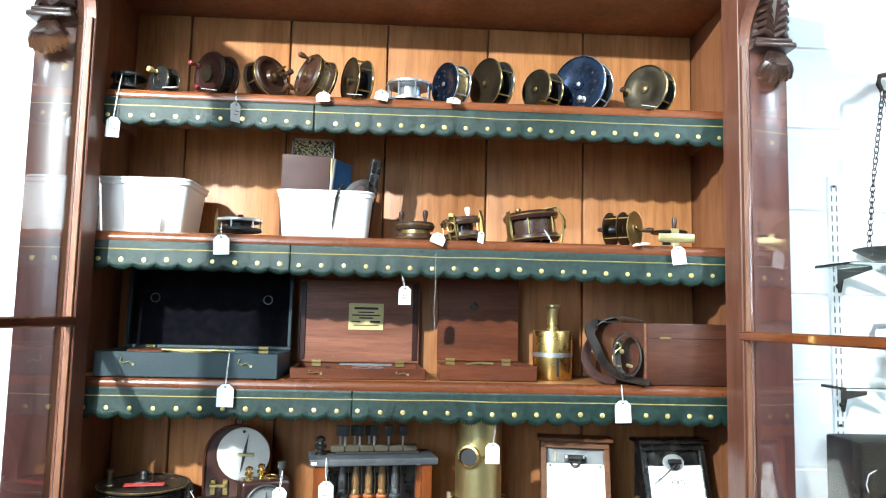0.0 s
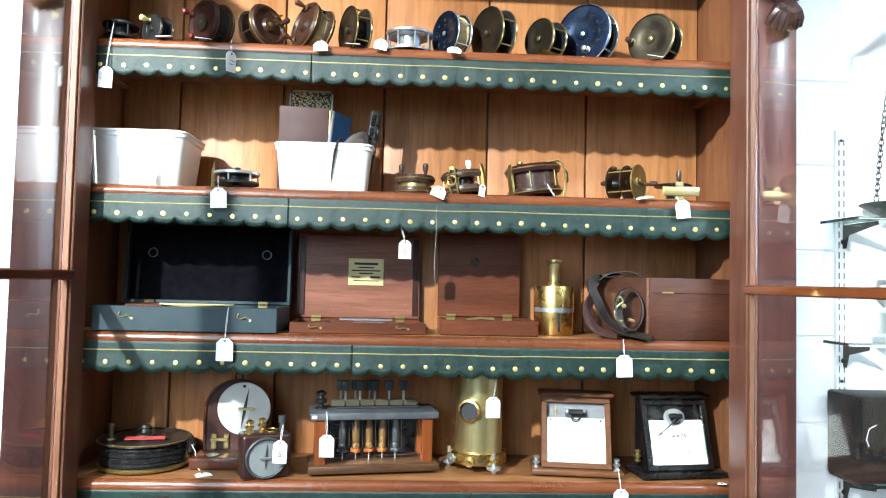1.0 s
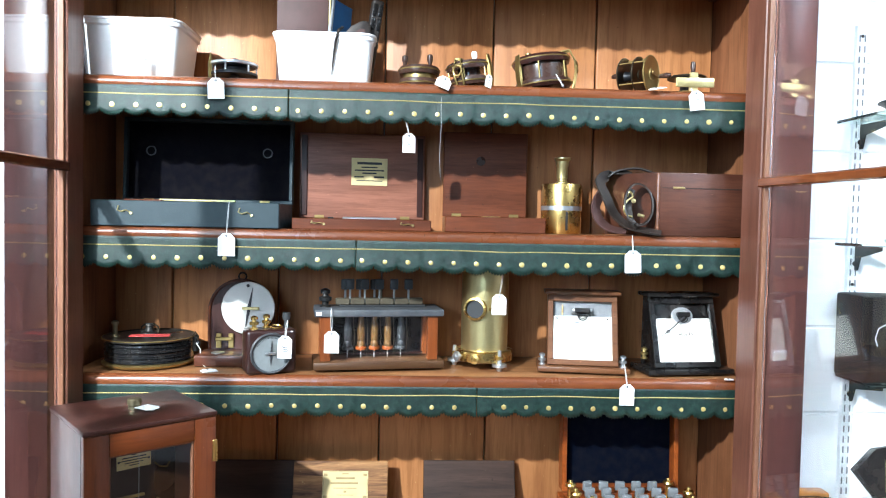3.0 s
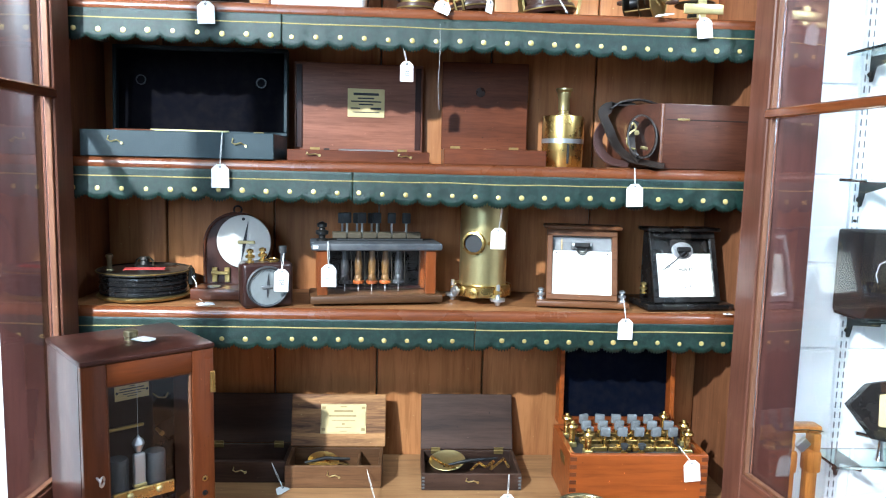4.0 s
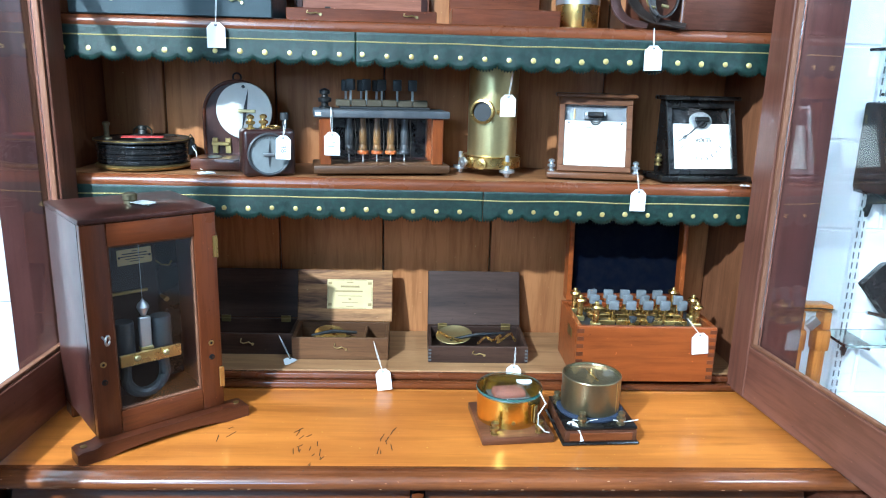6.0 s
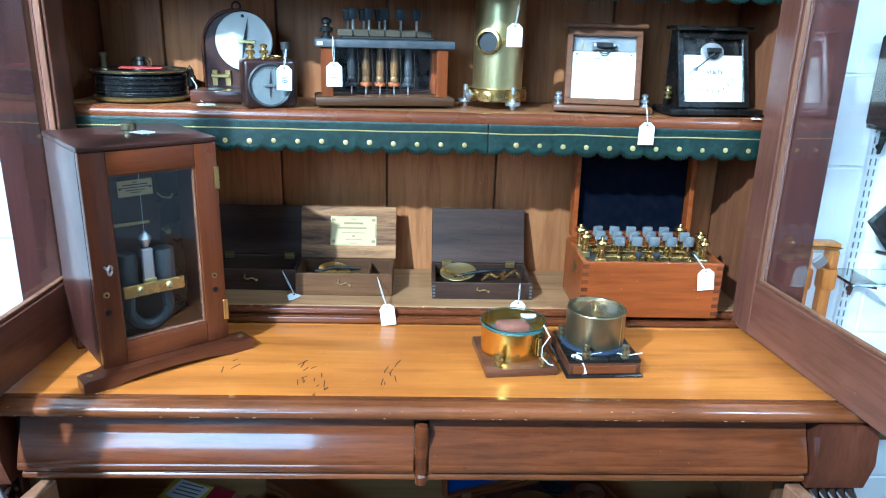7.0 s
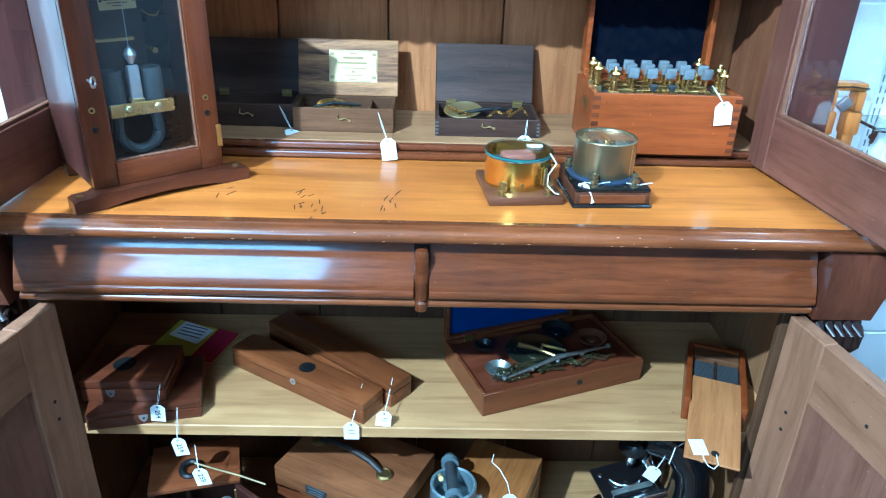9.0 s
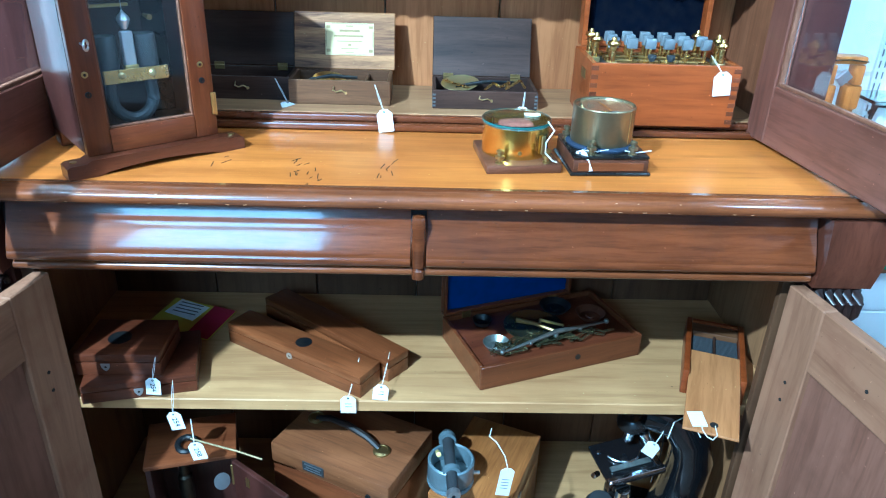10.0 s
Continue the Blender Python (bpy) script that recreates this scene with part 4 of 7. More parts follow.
strap = thing("leather_strap", M(-0.160, 0.0335, Z2 + 0.098), "narrow black strap hanging down the white tub", "strap")
part("band", tube(B(), [(0.012, 0.012, 0.010), (0.006, -0.001, 0.001), (0.000, 0.000, -0.02), (-0.004, 0.004, -0.05), (-0.007, 0.0075, -0.082)], [0.003, 0.003, 0.0026, 0.0018, 0.0008], 7), BLACK_LEATHER, strap)


# ---------------------------------------------------------------- open boxes
def open_case(name, label, m, w, d, h, lid_h, tilt, wood_m, lining, lid_t=0.014, lid_wood=None, wall=0.007, lid_shift=0.0, lid_w=None, hinges=True, hooks=1, floor=0.006, lid_rim=True, category="box"):
    """An open hinged box; x runs along its front, y to the back."""
    t = thing(name, m, label, category, "open instrument boxes")
    part("front_wall", block(B(), -w / 2, w / 2, 0, wall, 0, h, 0.0012), wood_m, t)
    part("back_wall", block(B(), -w / 2, w / 2, d - wall, d, 0, h, 0.0012), wood_m, t)
    part("side_wall", block(B(), -w / 2, -w / 2 + wall, wall, d - wall, 0, h, 0.0008), wood_m, t)
    part("side_wall", block(B(), w / 2 - wall, w / 2, wall, d - wall, 0, h, 0.0008), wood_m, t)
    part("bottom", block(B(), -w / 2 + wall, w / 2 - wall, wall, d - wall, 0, floor, 0), wood_m, t)
    part("lining", block(B(), -w / 2 + wall + 0.0005, w / 2 - wall - 0.0005, wall + 0.0005, d - wall - 0.0005, floor + 0.0003, floor + 0.003, 0), lining, t)
    lw = lid_w or w
    L = M(lid_shift, d - 0.004, h + 0.001, -tilt, 0, 0)
    lid = part("lid", block(B(), -lw / 2, lw / 2, lid_t - 0.006, lid_t, 0, lid_h, 0.0015), lid_wood or wood_m, t, "raised lid", L)
    if lid_rim:
        for x0, x1, z0, z1 in ((-lw / 2, lw / 2, 0, wall), (-lw / 2, lw / 2, lid_h - wall, lid_h), (-lw / 2, -lw / 2 + wall, wall, lid_h - wall), (lw / 2 - wall, lw / 2, wall, lid_h - wall)):
            part("lid_rim", block(B(), x0, x1, 0, lid_t - 0.0062, z0, z1, 0.001), lid_wood or wood_m, lid)
    if lid_rim:
        part("lid_lining", block(B(), -lw / 2 + wall + 0.0005, lw / 2 - wall - 0.0005, lid_t - 0.0085, lid_t - 0.0063, wall + 0.0005, lid_h - wall - 0.0005, 0), lining, lid)
    if hinges:
        for k in (-1, 1):
            bm = B()
            box(bm, 0.020, 0.002, 0.007, M(lid_shift + k * lw * 0.34, d - wall - 0.0015, h - 0.0035), 0.0005)
            box(bm, 0.020, 0.002, 0.006, M(lid_shift + k * lw * 0.34, d - wall - 0.0012, h + 0.0045), 0.0005)
            tube(bm, [(lid_shift + k * lw * 0.34 - 0.010, d - wall - 0.002, h + 0.0008), (lid_shift + k * lw * 0.34 + 0.010, d - wall - 0.002, h + 0.0008)], 0.0017, 7)
            part("hinge", bm, OLD_BRASS, t)
    for i in range(hooks):
        x = (0.0 if hooks == 1 else (-0.32 + 0.64 * i / (hooks - 1))) * w
        bm = B()
        tube(bm, [(x + 0.012, -0.001, h * 0.50), (x + 0.004, -0.003, h * 0.62), (x - 0.006, -0.003, h * 0.55), (x - 0.012, -0.003, h * 0.62), (x - 0.010, -0.003, h * 0.78)], 0.0013, 6)
        cyl(bm, 0.0026, 0.003, M(x + 0.012, 0.0005, h * 0.5, 90), 10)
        part("hook", bm, PALE_BRASS, t)
    return t, lid


Z3 = SHELF_Z[2]
# lighter lid wood: the light falling on this lid is in its colour
LIDWOOD = wood("lit_lid_wood", (0.23, 0.090, 0.055), (0.33, 0.140, 0.088), "X", 0.3, 1.0, 0.4, worn=0.25, stain=(0.12, 0.04, 0.025))
green, lid = open_case("instrument_case", "dark teal cloth-covered case, open, lined with black velvet", M(-0.427, 0.004, Z3), 0.342, 0.150, 0.047, 0.172, 3, TEAL_CLOTH, BLACK_CLOTH, 0.020, hooks=2, category="case")
for k in (-1, 1):
    part("pad", lathe(B(), [(0.008, 0), (0.010, 0), (0.010, 0.002), (0.008, 0.002)], M(k * 0.118, 0.008, 0.105, 90), 18), EBONITE, lid)
part("partition", block(B(), -0.12, -0.05, 0.02, 0.11, 0.036, 0.050, 0.002), REDWOOD, green)
part("arc_limb", lathe(B(), [(0.052, 0), (0.060, 0), (0.060, 0.004), (0.052, 0.004)], M(-0.005, 0.085, 0.044), 24), OLD_BRASS, green)
part("index_arm", box(B(), 0.14, 0.010, 0.004, M(0.01, 0.045, 0.050, 0, 0, 4), 0.001), PALE_BRASS, green)

flat, lid = open_case("instrument_case", "flat mahogany case, open, with a printed maker's plate inside the lid", M(-0.104, 0.035, Z3, 0, 0, 4), 0.264, 0.160, 0.021, 0.180, 1, REDWOOD, BLACK_CLOTH, 0.012, LIDWOOD, hooks=2, lid_rim=False, category="case")
plate = part("maker_plate", box(B(), 0.076, 0.0014, 0.058, M(0.014, 0.0045, 0.100), 0.0005), PAPER_Y, lid, "yellowed printed maker's plate")
bars(plate, [(0.014 + dx, 0.100 + dz, w_, h_) for dx, dz, w_, h_ in ((0, 0.018, 0.052, 0.005), (0, 0.0095, 0.034, 0.0028), (0, 0.003, 0.062, 0.0028), (0, -0.003, 0.030, 0.003), (-0.022, -0.011, 0.020, 0.0025), (0.020, -0.011, 0.022, 0.004), (0, -0.019, 0.055, 0.002))], INK, M(0, 0.0036, 0))
for k in (-1, 1):
    part("batten", box(B(), 0.012, 0.003, 0.168, M(k * 0.122, 0.0045, 0.09), 0.001), REDWOOD_Z, lid)
part("rule", box(B(), 0.11, 0.012, 0.005, M(0.015, 0.090, 0.0225, 0, 0, -3), 0.002), SILVER, flat)
part("lid_stay", box(B(), 0.010, 0.016, 0.004, M(-0.060, 0.010, 0.022), 0.001), GUNMETAL, flat)
part("protractor", lathe(B(), [(0.02, 0), (0.034, 0), (0.034, 0.003), (0.02, 0.003)], M(0.02, 0.10, 0.013), 24), SILVER, flat)

small, lid = open_case("instrument_case", "small plain red-brown wooden box, open and nearly empty", M(0.153, 0.050, Z3), 0.196, 0.125, 0.030, 0.178, 1, REDWOOD, REDWOOD, 0.012, lid_shift=-0.009, lid_w=0.178, hooks=0, lid_rim=False, category="case")
part("divider", block(B(), -0.085, 0.05, 0.060, 0.066, 0.006, 0.026, 0.001), REDWOOD, small)
part("dividers", tube(B(), [(-0.04, 0.085, 0.026), (-0.01, 0.088, 0.030), (0.02, 0.084, 0.029)], 0.003, 8), PALE_BRASS, small)
part("knot", lathe(B(), [(0, 0), (0.010, 0), (0, 0.0006)], M(-0.01, 0.0055, 0.118, 90), 14), HORN, lid)

can = thing("brass_eyepiece_drum", M(0.298, 0.132, Z3), "polished brass drum with an eyepiece tube and a slot", "instrument")
part("drum", lathe(B(), [(0, 0), (0.040, 0), (0.041, 0.002), (0.041, 0.049), (0.0398, 0.050), (0.0398, 0.051), (0.0415, 0.052), (0.0415, 0.099), (0.0405, 0.101), (0, 0.101)], None, 48), BRASS, can)
part("band", lathe(B(), [(0.0395, 0.047), (0.0418, 0.047), (0.0418, 0.056), (0.0395, 0.056)], None, 48), SILVER, can)
part("slot", box(B(), 0.005, 0.002, 0.038, M(0.003, -0.0408, 0.026), 0.0008), DARK, can)
part("eyepiece", lathe(B(), [(0, 0.101), (0.0125, 0.101), (0.0125, 0.106), (0.0095, 0.108), (0.0095, 0.112), (0.0112, 0.113), (0.0112, 0.136), (0.013, 0.140), (0.0135, 0.148), (0.017, 0.152), (0.017, 0.156), (0.010, 0.157), (0, 0.154)], None, 32), PALE_BRASS, can)

kit = thing("carrying_case", M(0.456, 0.008, Z3, 0, 0, 0), "dark mahogany carrying case with a buckled leather strap", "case")
q = [(0, 0), (0.185, 0.015), (0.185, 0.19), (0.010, 0.20), (-0.072, 0.105)]
bm = B()
lo = [bm.verts.new((x, y, 0.001)) for x, y in q]
hi = [bm.verts.new((x, y, 0.122)) for x, y in q]
bm.faces.new(lo[::-1])
bm.faces.new(hi)
for i in range(5):
    j = (i + 1) % 5
    bm.faces.new((lo[i], lo[j], hi[j], hi[i]))
bmesh.ops.bevel(bm, geom=list(bm.edges), offset=0.002, segments=2, affect="EDGES", profile=0.5)
KITWOOD = wood("dark_case_wood", (0.055, 0.020, 0.012), (0.105, 0.038, 0.022), "X", 0.34, 1.0, 0.25, worn=0.35)
part("body", bm, KITWOOD, kit)
part("corner_post", box(B(), 0.007, 0.007, 0.120, M(0.001, 0.0008, 0.0615, 0, 0, -25), 0.002), WALNUT, kit)
part("lid_seam", box(B(), 0.175, 0.0012, 0.0014, M(0.096, 0.0072, 0.0925, 0, 0, 4.6), 0), DARK, kit)
part("catch", box(B(), 0.024, 0.003, 0.004, M(0.042, 0.0022, 0.093, 0, 0, 4.6), 0.001), PALE_BRASS, kit)
# strap: flat leather bands hanging in loops before the short side
def band(pts, width, thick, side, material):
    bm = B()
    pts = [Vector(p) for p in pts]
    side0 = Vector(side).normalized()
    prev = None
    for i, p in enumerate(pts):
        d = (pts[min(i + 1, len(pts) - 1)] - pts[max(i - 1, 0)]).normalized()
        sd_ = (side0 - d * side0.dot(d)).normalized()
        nn = d.cross(sd_) * thick
        ring = [bm.verts.new(p + sd_ * width * a + nn * b) for a, b in ((-0.5, -0.5), (0.5, -0.5), (0.5, 0.5), (-0.5, 0.5))]
        if prev:
            for k in range(4):
                bm.faces.new((prev[k], prev[(k + 1) % 4], ring[(k + 1) % 4], ring[k]))
        else:
            bm.faces.new(ring[::-1])
        prev = ring
    bm.faces.new(prev)
    return part("strap_band", bm, material, kit)


def bend(pts, n=5):
    """Smooths a coarse line of points."""
    pts = [Vector(p) for p in pts]
    out = []
    for i in range(len(pts) - 1):
        a, b, c, d = pts[max(i - 1, 0)], pts[i], pts[i + 1], pts[min(i + 2, len(pts) - 1)]
        for k in range(n):
            u = k / n
            out.append(0.5 * (2 * b + (c - a) * u + (2 * a - 5 * b + 4 * c - d) * u * u + (3 * b - a - 3 * c + d) * u ** 3))
    return out + [pts[-1]]


band([(-0.036 + 0.027 * math.cos(a), 0.000 + 0.006 * math.sin(a), 0.060 + 0.039 * math.sin(a)) for a in np.linspace(-1.9, 4.3, 30)], 0.022, 0.003, (0.25, 1, 0.1), BLACK_LEATHER)
band(bend([(-0.030, 0.080, 0.1265), (-0.070, 0.075, 0.121), (-0.096, 0.055, 0.105), (-0.088, 0.040, 0.075), (-0.074, 0.026, 0.040), (-0.050, 0.008, 0.018), (-0.018, -0.006, 0.010), (0.004, -0.014, 0.006)]), 0.022, 0.0035, (0.8, 0.5, 0.2), BLACK_LEATHER)
band(bend([(-0.088, 0.062, 0.088), (-0.106, 0.046, 0.060), (-0.104, 0.036, 0.034), (-0.086, 0.024, 0.014), (-0.055, 0.010, 0.008)]), 0.024, 0.003, (0.7, 0.6, 0.3), BROWN_LEATHER)
band(bend([(-0.080, 0.070, 0.112), (-0.055, 0.075, 0.128), (-0.015, 0.080, 0.134), (0.020, 0.085, 0.1262)]), 0.022, 0.003, (0.3, 1, 0), BLACK_LEATHER)
band(bend([(-0.048, 0.004, 0.088), (-0.056, 0.000, 0.060), (-0.052, -0.004, 0.030), (-0.040, -0.006, 0.016)]), 0.014, 0.003, (1, 0.3, 0), BLACK_LEATHER)
bm = B()
tube(bm, bend([(-0.060, -0.004, 0.074), (-0.056, -0.006, 0.084), (-0.050, -0.006, 0.074), (-0.060, -0.006, 0.066), (-0.066, -0.006, 0.054), (-0.062, -0.006, 0.040), (-0.050, -0.007, 0.036)], 4), 0.0020, 7)
tube(bm, [(-0.040, -0.008, 0.040), (-0.028, -0.009, 0.037)], 0.0032, 8)
lathe(bm, [(0, 0), (0.0045, 0.001), (0.0045, 0.003), (0, 0.004)], M(-0.048, -0.004, 0.066, 90), 14)
part("buckle", bm, PALE_BRASS, kit, "small brass buckle and hook")

# ---------------------------------------------------------------- fourth shelf: meters and galvanometers
Z4 = SHELF_Z[3]
DIALM = plain("silvered_dial", (0.56, 0.54, 0.50), 0.45, 0.3, 0.25, 30, 0.06, dirt=(0.35, 0.32, 0.28))
drum = thing("wire_reel", M(-0.528, 0.112, Z4), "black wound wire drum with brass rims and a red paper label", "wire reel")
part("lower_rim", lathe(B(), [(0, 0.004), (0.070, 0.004), (0.076, 0), (0.086, 0.003), (0.088, 0.007), (0.084, 0.010), (0, 0.010)], None, 48), OLD_BRASS, drum)
prof = [(0, 0.010), (0.076, 0.010)]
for i in range(11):
    w_ = 0.0012 * math.sin(i * 2.3)
    prof += [(0.0825 + w_, 0.0118 + i * 0.0034), (0.0806 + w_, 0.0136 + i * 0.0034)]
prof += [(0.076, 0.050), (0, 0.050)]
COIL = plain("black_enamelled_wire", (0.010, 0.010, 0.011), 0.24, 0, 0.4, 50, 0.2, 0.4)
JAPAN = plain("black_japanned_tin", (0.028, 0.024, 0.020), 0.28, 0.3, 0.4, 25, 0.1, 0.3, dirt=(0.07, 0.055, 0.04))
part("wire_coil", lathe(B(), prof, None, 56), COIL, drum, "shiny black wound wire")
part("upper_rim", lathe(B(), [(0, 0.050), (0.085, 0.050), (0.088, 0.052), (0.0875, 0.055), (0.084, 0.0565), (0.081, 0.054), (0, 0.054)], None, 56), JAPAN, drum)
part("rim_wire", tube(B(), arc_pts(0.0875, 0, 354, 59, M(0, 0, 0.0545)), 0.0014, 6, True), OLD_BRASS, drum)
part("winding_knob", lathe(B(), [(0, 0.054), (0.009, 0.054), (0.008, 0.057), (0.0048, 0.059), (0.0046, 0.076), (0.0068, 0.080), (0.0068, 0.084), (0.004, 0.086), (0, 0.086)], M(-0.060, -0.020, 0), 18), GREY_BRASS, drum)
part("hub", lathe(B(), [(0, 0.054), (0.021, 0.054), (0.019, 0.059), (0.009, 0.062), (0.007, 0.070), (0.0085, 0.072), (0.006, 0.077), (0, 0.078)], M(-0.004, 0.010, 0), 22), GUNMETAL, drum)
part("bail", tube(B(), [(-0.020, 0.006, 0.056), (-0.020, 0.010, 0.070), (-0.012, 0.012, 0.076), (0.004, 0.012, 0.076), (0.013, 0.010, 0.070), (0.014, 0.006, 0.056)], 0.0018, 7), BRONZE, drum)
part("label", box(B(), 0.074, 0.017, 0.0012, M(0.012, -0.034, 0.0600, 6, 0, 9), 0.0003), RED_LABEL, drum, "red paper label")
part("side_clip", box(B(), 0.012, 0.012, 0.034, M(0.089, 0.004, 0.040), 0.003), JAPAN, drum)
part("clip_screw", lathe(B(), [(0, 0), (0.006, 0), (0.006, 0.004), (0, 0.005)], M(0.095, -0.002, 0.040, 0, 90, 0), 14), GUNMETAL, drum)
part("clip_spring", tube(B(), [(0.086, -0.006, 0.056), (0.092, -0.008, 0.064), (0.097, -0.006, 0.056), (0.096, -0.006, 0.048)], 0.0014, 6), BRONZE, drum)
part("string", tube(B(), [(0.094, -0.008, 0.042), (0.103, -0.012, 0.030), (0.104, -0.016, 0.012), (0.112, -0.030, 0.003), (0.124, -0.050, 0.0025)], 0.0008, 5), STRING, drum)

arch = thing("needle_instrument", M(-0.356, 0.150, Z4), "arched mahogany stand with a silvered needle dial", "instrument")
pts = [(-0.065, 0.0)] + [(-0.065 + 0.0, 0.10)] + [(0.065 * math.cos(radians(a)), 0.100 + 0.065 * math.sin(radians(a))) for a in range(170, 9, -10)] + [(0.065, 0.10), (0.065, 0.0)]
part("back_board", prism(B(), pts, 0.016, M(0, 0, 0)), REDWOOD_Z, arch)
rim = [(-0.065, -0.001, 0.012)] + [(0.065 * math.cos(radians(a)), -0.001, 0.100 + 0.065 * math.sin(radians(a))) for a in range(180, -1, -10)] + [(0.065, -0.001, 0.012)]
part("moulding", tube(B(), rim, 0.0035, 8), REDWOOD, arch)
part("base", block(B(), -0.075, 0.040, -0.075, -0.0005, 0.0, 0.022, 0.003, 2), REDWOOD, arch)
part("top_loop", tube(B(), arc_pts(0.008, 0, 330, 11, M(0, 0.006, 0.172, 90)), 0.002, 7, True), GUNMETAL, arch)
dial = part("dial", lathe(B(), [(0, 0), (0.053, 0), (0.054, 0.001), (0.054, 0.003), (0.053, 0.004), (0, 0.0042)], M(0.016, -0.010, 0.109, 90), 48), DIALM, arch, "silvered round dial")
part("needle", prism(B(), [(0, 0.043), (0.0035, 0), (0, -0.040), (-0.0035, 0)], 0.001, M(0.018, -0.016, 0.109, 0, 10, 0)), INK, dial)
part("needle_bridge", box(B(), 0.034, 0.003, 0.006, M(0.022, -0.019, 0.109), 0.001), PALE_BRASS, dial)
part("stud", lathe(B(), [(0, 0), (0.0032, 0), (0.0032, 0.002), (0, 0.0025)], M(0.016, -0.0142, 0.155, 90), 12), INK, dial)
for x in (-0.045, -0.020):
    part("terminal_strap", box(B(), 0.011, 0.004, 0.030, M(x, -0.003, 0.040), 0.001), OLD_BRASS, arch)
part("terminal_strap", box(B(), 0.034, 0.004, 0.007, M(-0.034, -0.0075, 0.044), 0.001), OLD_BRASS, arch)
part("spirit_level", cyl(B(), 0.013, 0.002, M(-0.035, -0.048, 0.0222), 20), SILVER, arch)

CASEDARK_R = plain("plum_brown_shellac", (0.024, 0.0085, 0.007), 0.30, 0, 0.35, 40, 0.1, 0.3)
DIALG = plain("grey_dial", (0.26, 0.28, 0.28), 0.35, 0.3, 0.25, 30, 0.05)
dbox = thing("galvanometer", M(-0.268, 0.014, Z4, 0, 0, 22), "small dark mahogany block galvanometer with a round grey dial", "galvanometer")
part("case", block(B(), -0.047, 0.047, 0, 0.052, 0, 0.084, 0.008, 3), CASEDARK_R, dbox)
dl = part("dial_glass", lathe(B(), [(0, 0), (0.0345, 0), (0.0345, 0.0025), (0, 0.0028)], M(-0.002, -0.0006, 0.040, 90), 40), DIALG, dbox, "grey engraved dial")
part("bezel", lathe(B(), [(0.0335, 0), (0.0385, 0), (0.0385, 0.005), (0.0365, 0.0065), (0.0335, 0.005)], M(-0.002, -0.0004, 0.040, 90), 40), EBONITE, dbox)
part("needle", prism(B(), [(0, 0.026), (0.002, 0), (0, -0.022), (-0.002, 0)], 0.0008, M(-0.002, -0.0052, 0.040, 0, 3, 0)), INK, dl)
part("needle_bridge", box(B(), 0.020, 0.002, 0.005, M(-0.004, -0.0068, 0.040), 0.001), SILVER, dl)
bm = B()
for i in range(25):
    a = radians(30 + 5 * i)
    box(bm, 0.0007, 0.0004, 0.0035, M(-0.002 + 0.030 * math.cos(a), -0.0037, 0.040 + 0.030 * math.sin(a), 0, 90 - math.degrees(a), 0), 0)
part("scale_marks", bm, INK, dl)["kind"] = "stuff"


def terminal(parent, x, y, z, s=1.0, material=None):
    """A turned screw terminal."""
    p = [(0, 0), (0.007, 0), (0.007, 0.002), (0.004, 0.003), (0.004, 0.007), (0.0075, 0.008), (0.0078, 0.012), (0.004, 0.0135), (0.0035, 0.016), (0.006, 0.017), (0.006, 0.021), (0.002, 0.023), (0, 0.0235)]
    return part("terminal", lathe(B(), [(r * s, h * s) for r, h in p], M(x, y, z), 16), material or PALE_BRASS, parent)


terminal(dbox, -0.030, 0.018, 0.084, 1.1, BRASS)
terminal(dbox, -0.004, 0.034, 0.084, 1.1, BRASS)
part("ring", tube(B(), arc_pts(0.011, 0, 330, 11, M(0.012, 0.02, 0.087, 8, 0, 0)), 0.0017, 7, True), BRASS, dbox)
part("key_knob", lathe(B(), [(0, 0.084), (0.005, 0.084), (0.0045, 0.098), (0.0075, 0.099), (0.0075, 0.112), (0, 0.113)], M(0.033, 0.028, 0), 14), EBONITE, dbox)

# resistance set with plug switches and glazed coils
rs = thing("resistance_box", M(-0.066, 0.046, Z4, 0, 0, 9), "resistance coil set with ebonite plugs on a slate top, glazed case", "resistance box")
part("base", block(B(), -0.128, 0.128, 0, 0.098, 0.004, 0.020, 0.004, 2), BROWNOAK, rs)
for x, y in ((-0.105, 0.020), (0.105, 0.020), (-0.105, 0.085), (0.105, 0.085)):
    part("post", block(B(), x - 0.010, x + 0.010, y - 0.010, y + 0.010, 0.020, 0.106, 0.001), ORANGE_Z, rs)
SLATE = plain("worn_slate", (0.055, 0.060, 0.068), 0.5, 0, 0.6, 26, 0.3, dirt=(0.13, 0.13, 0.13))
TINNED = plain("dull_tinned_brass", (0.15, 0.125, 0.085), 0.42, 0.6, 0.5, 40, 0.15, dirt=(0.07, 0.055, 0.04))
AMBER = plain("varnished_silk_winding", (0.13, 0.066, 0.018), 0.35, 0.1, 0.8, 90, 0.6, 0.3, dirt=(0.02, 0.012, 0.008))
part("slate_top", block(B(), -0.126, 0.126, 0.004, 0.100, 0.1062, 0.120, 0.0025, 2), SLATE, rs, "worn grey slate top")
bars(rs, [(-0.118, 0.113, 0.010, 0.006)], CARD, M(0, 0.0036, 0), "number_label")
p = part("pane", block(B(), -0.0945, 0.0945, 0.0125, 0.0145, 0.021, 0.1058, 0), GLASS, rs)
p.visible_shadow = False
part("inner_back", block(B(), -0.0945, 0.0945, 0.090, 0.094, 0.0205, 0.106, 0), EBONY, rs)
part("contact_rail", box(B(), 0.172, 0.030, 0.004, M(0.010, 0.066, 0.1222), 0.001), EBONITE, rs)
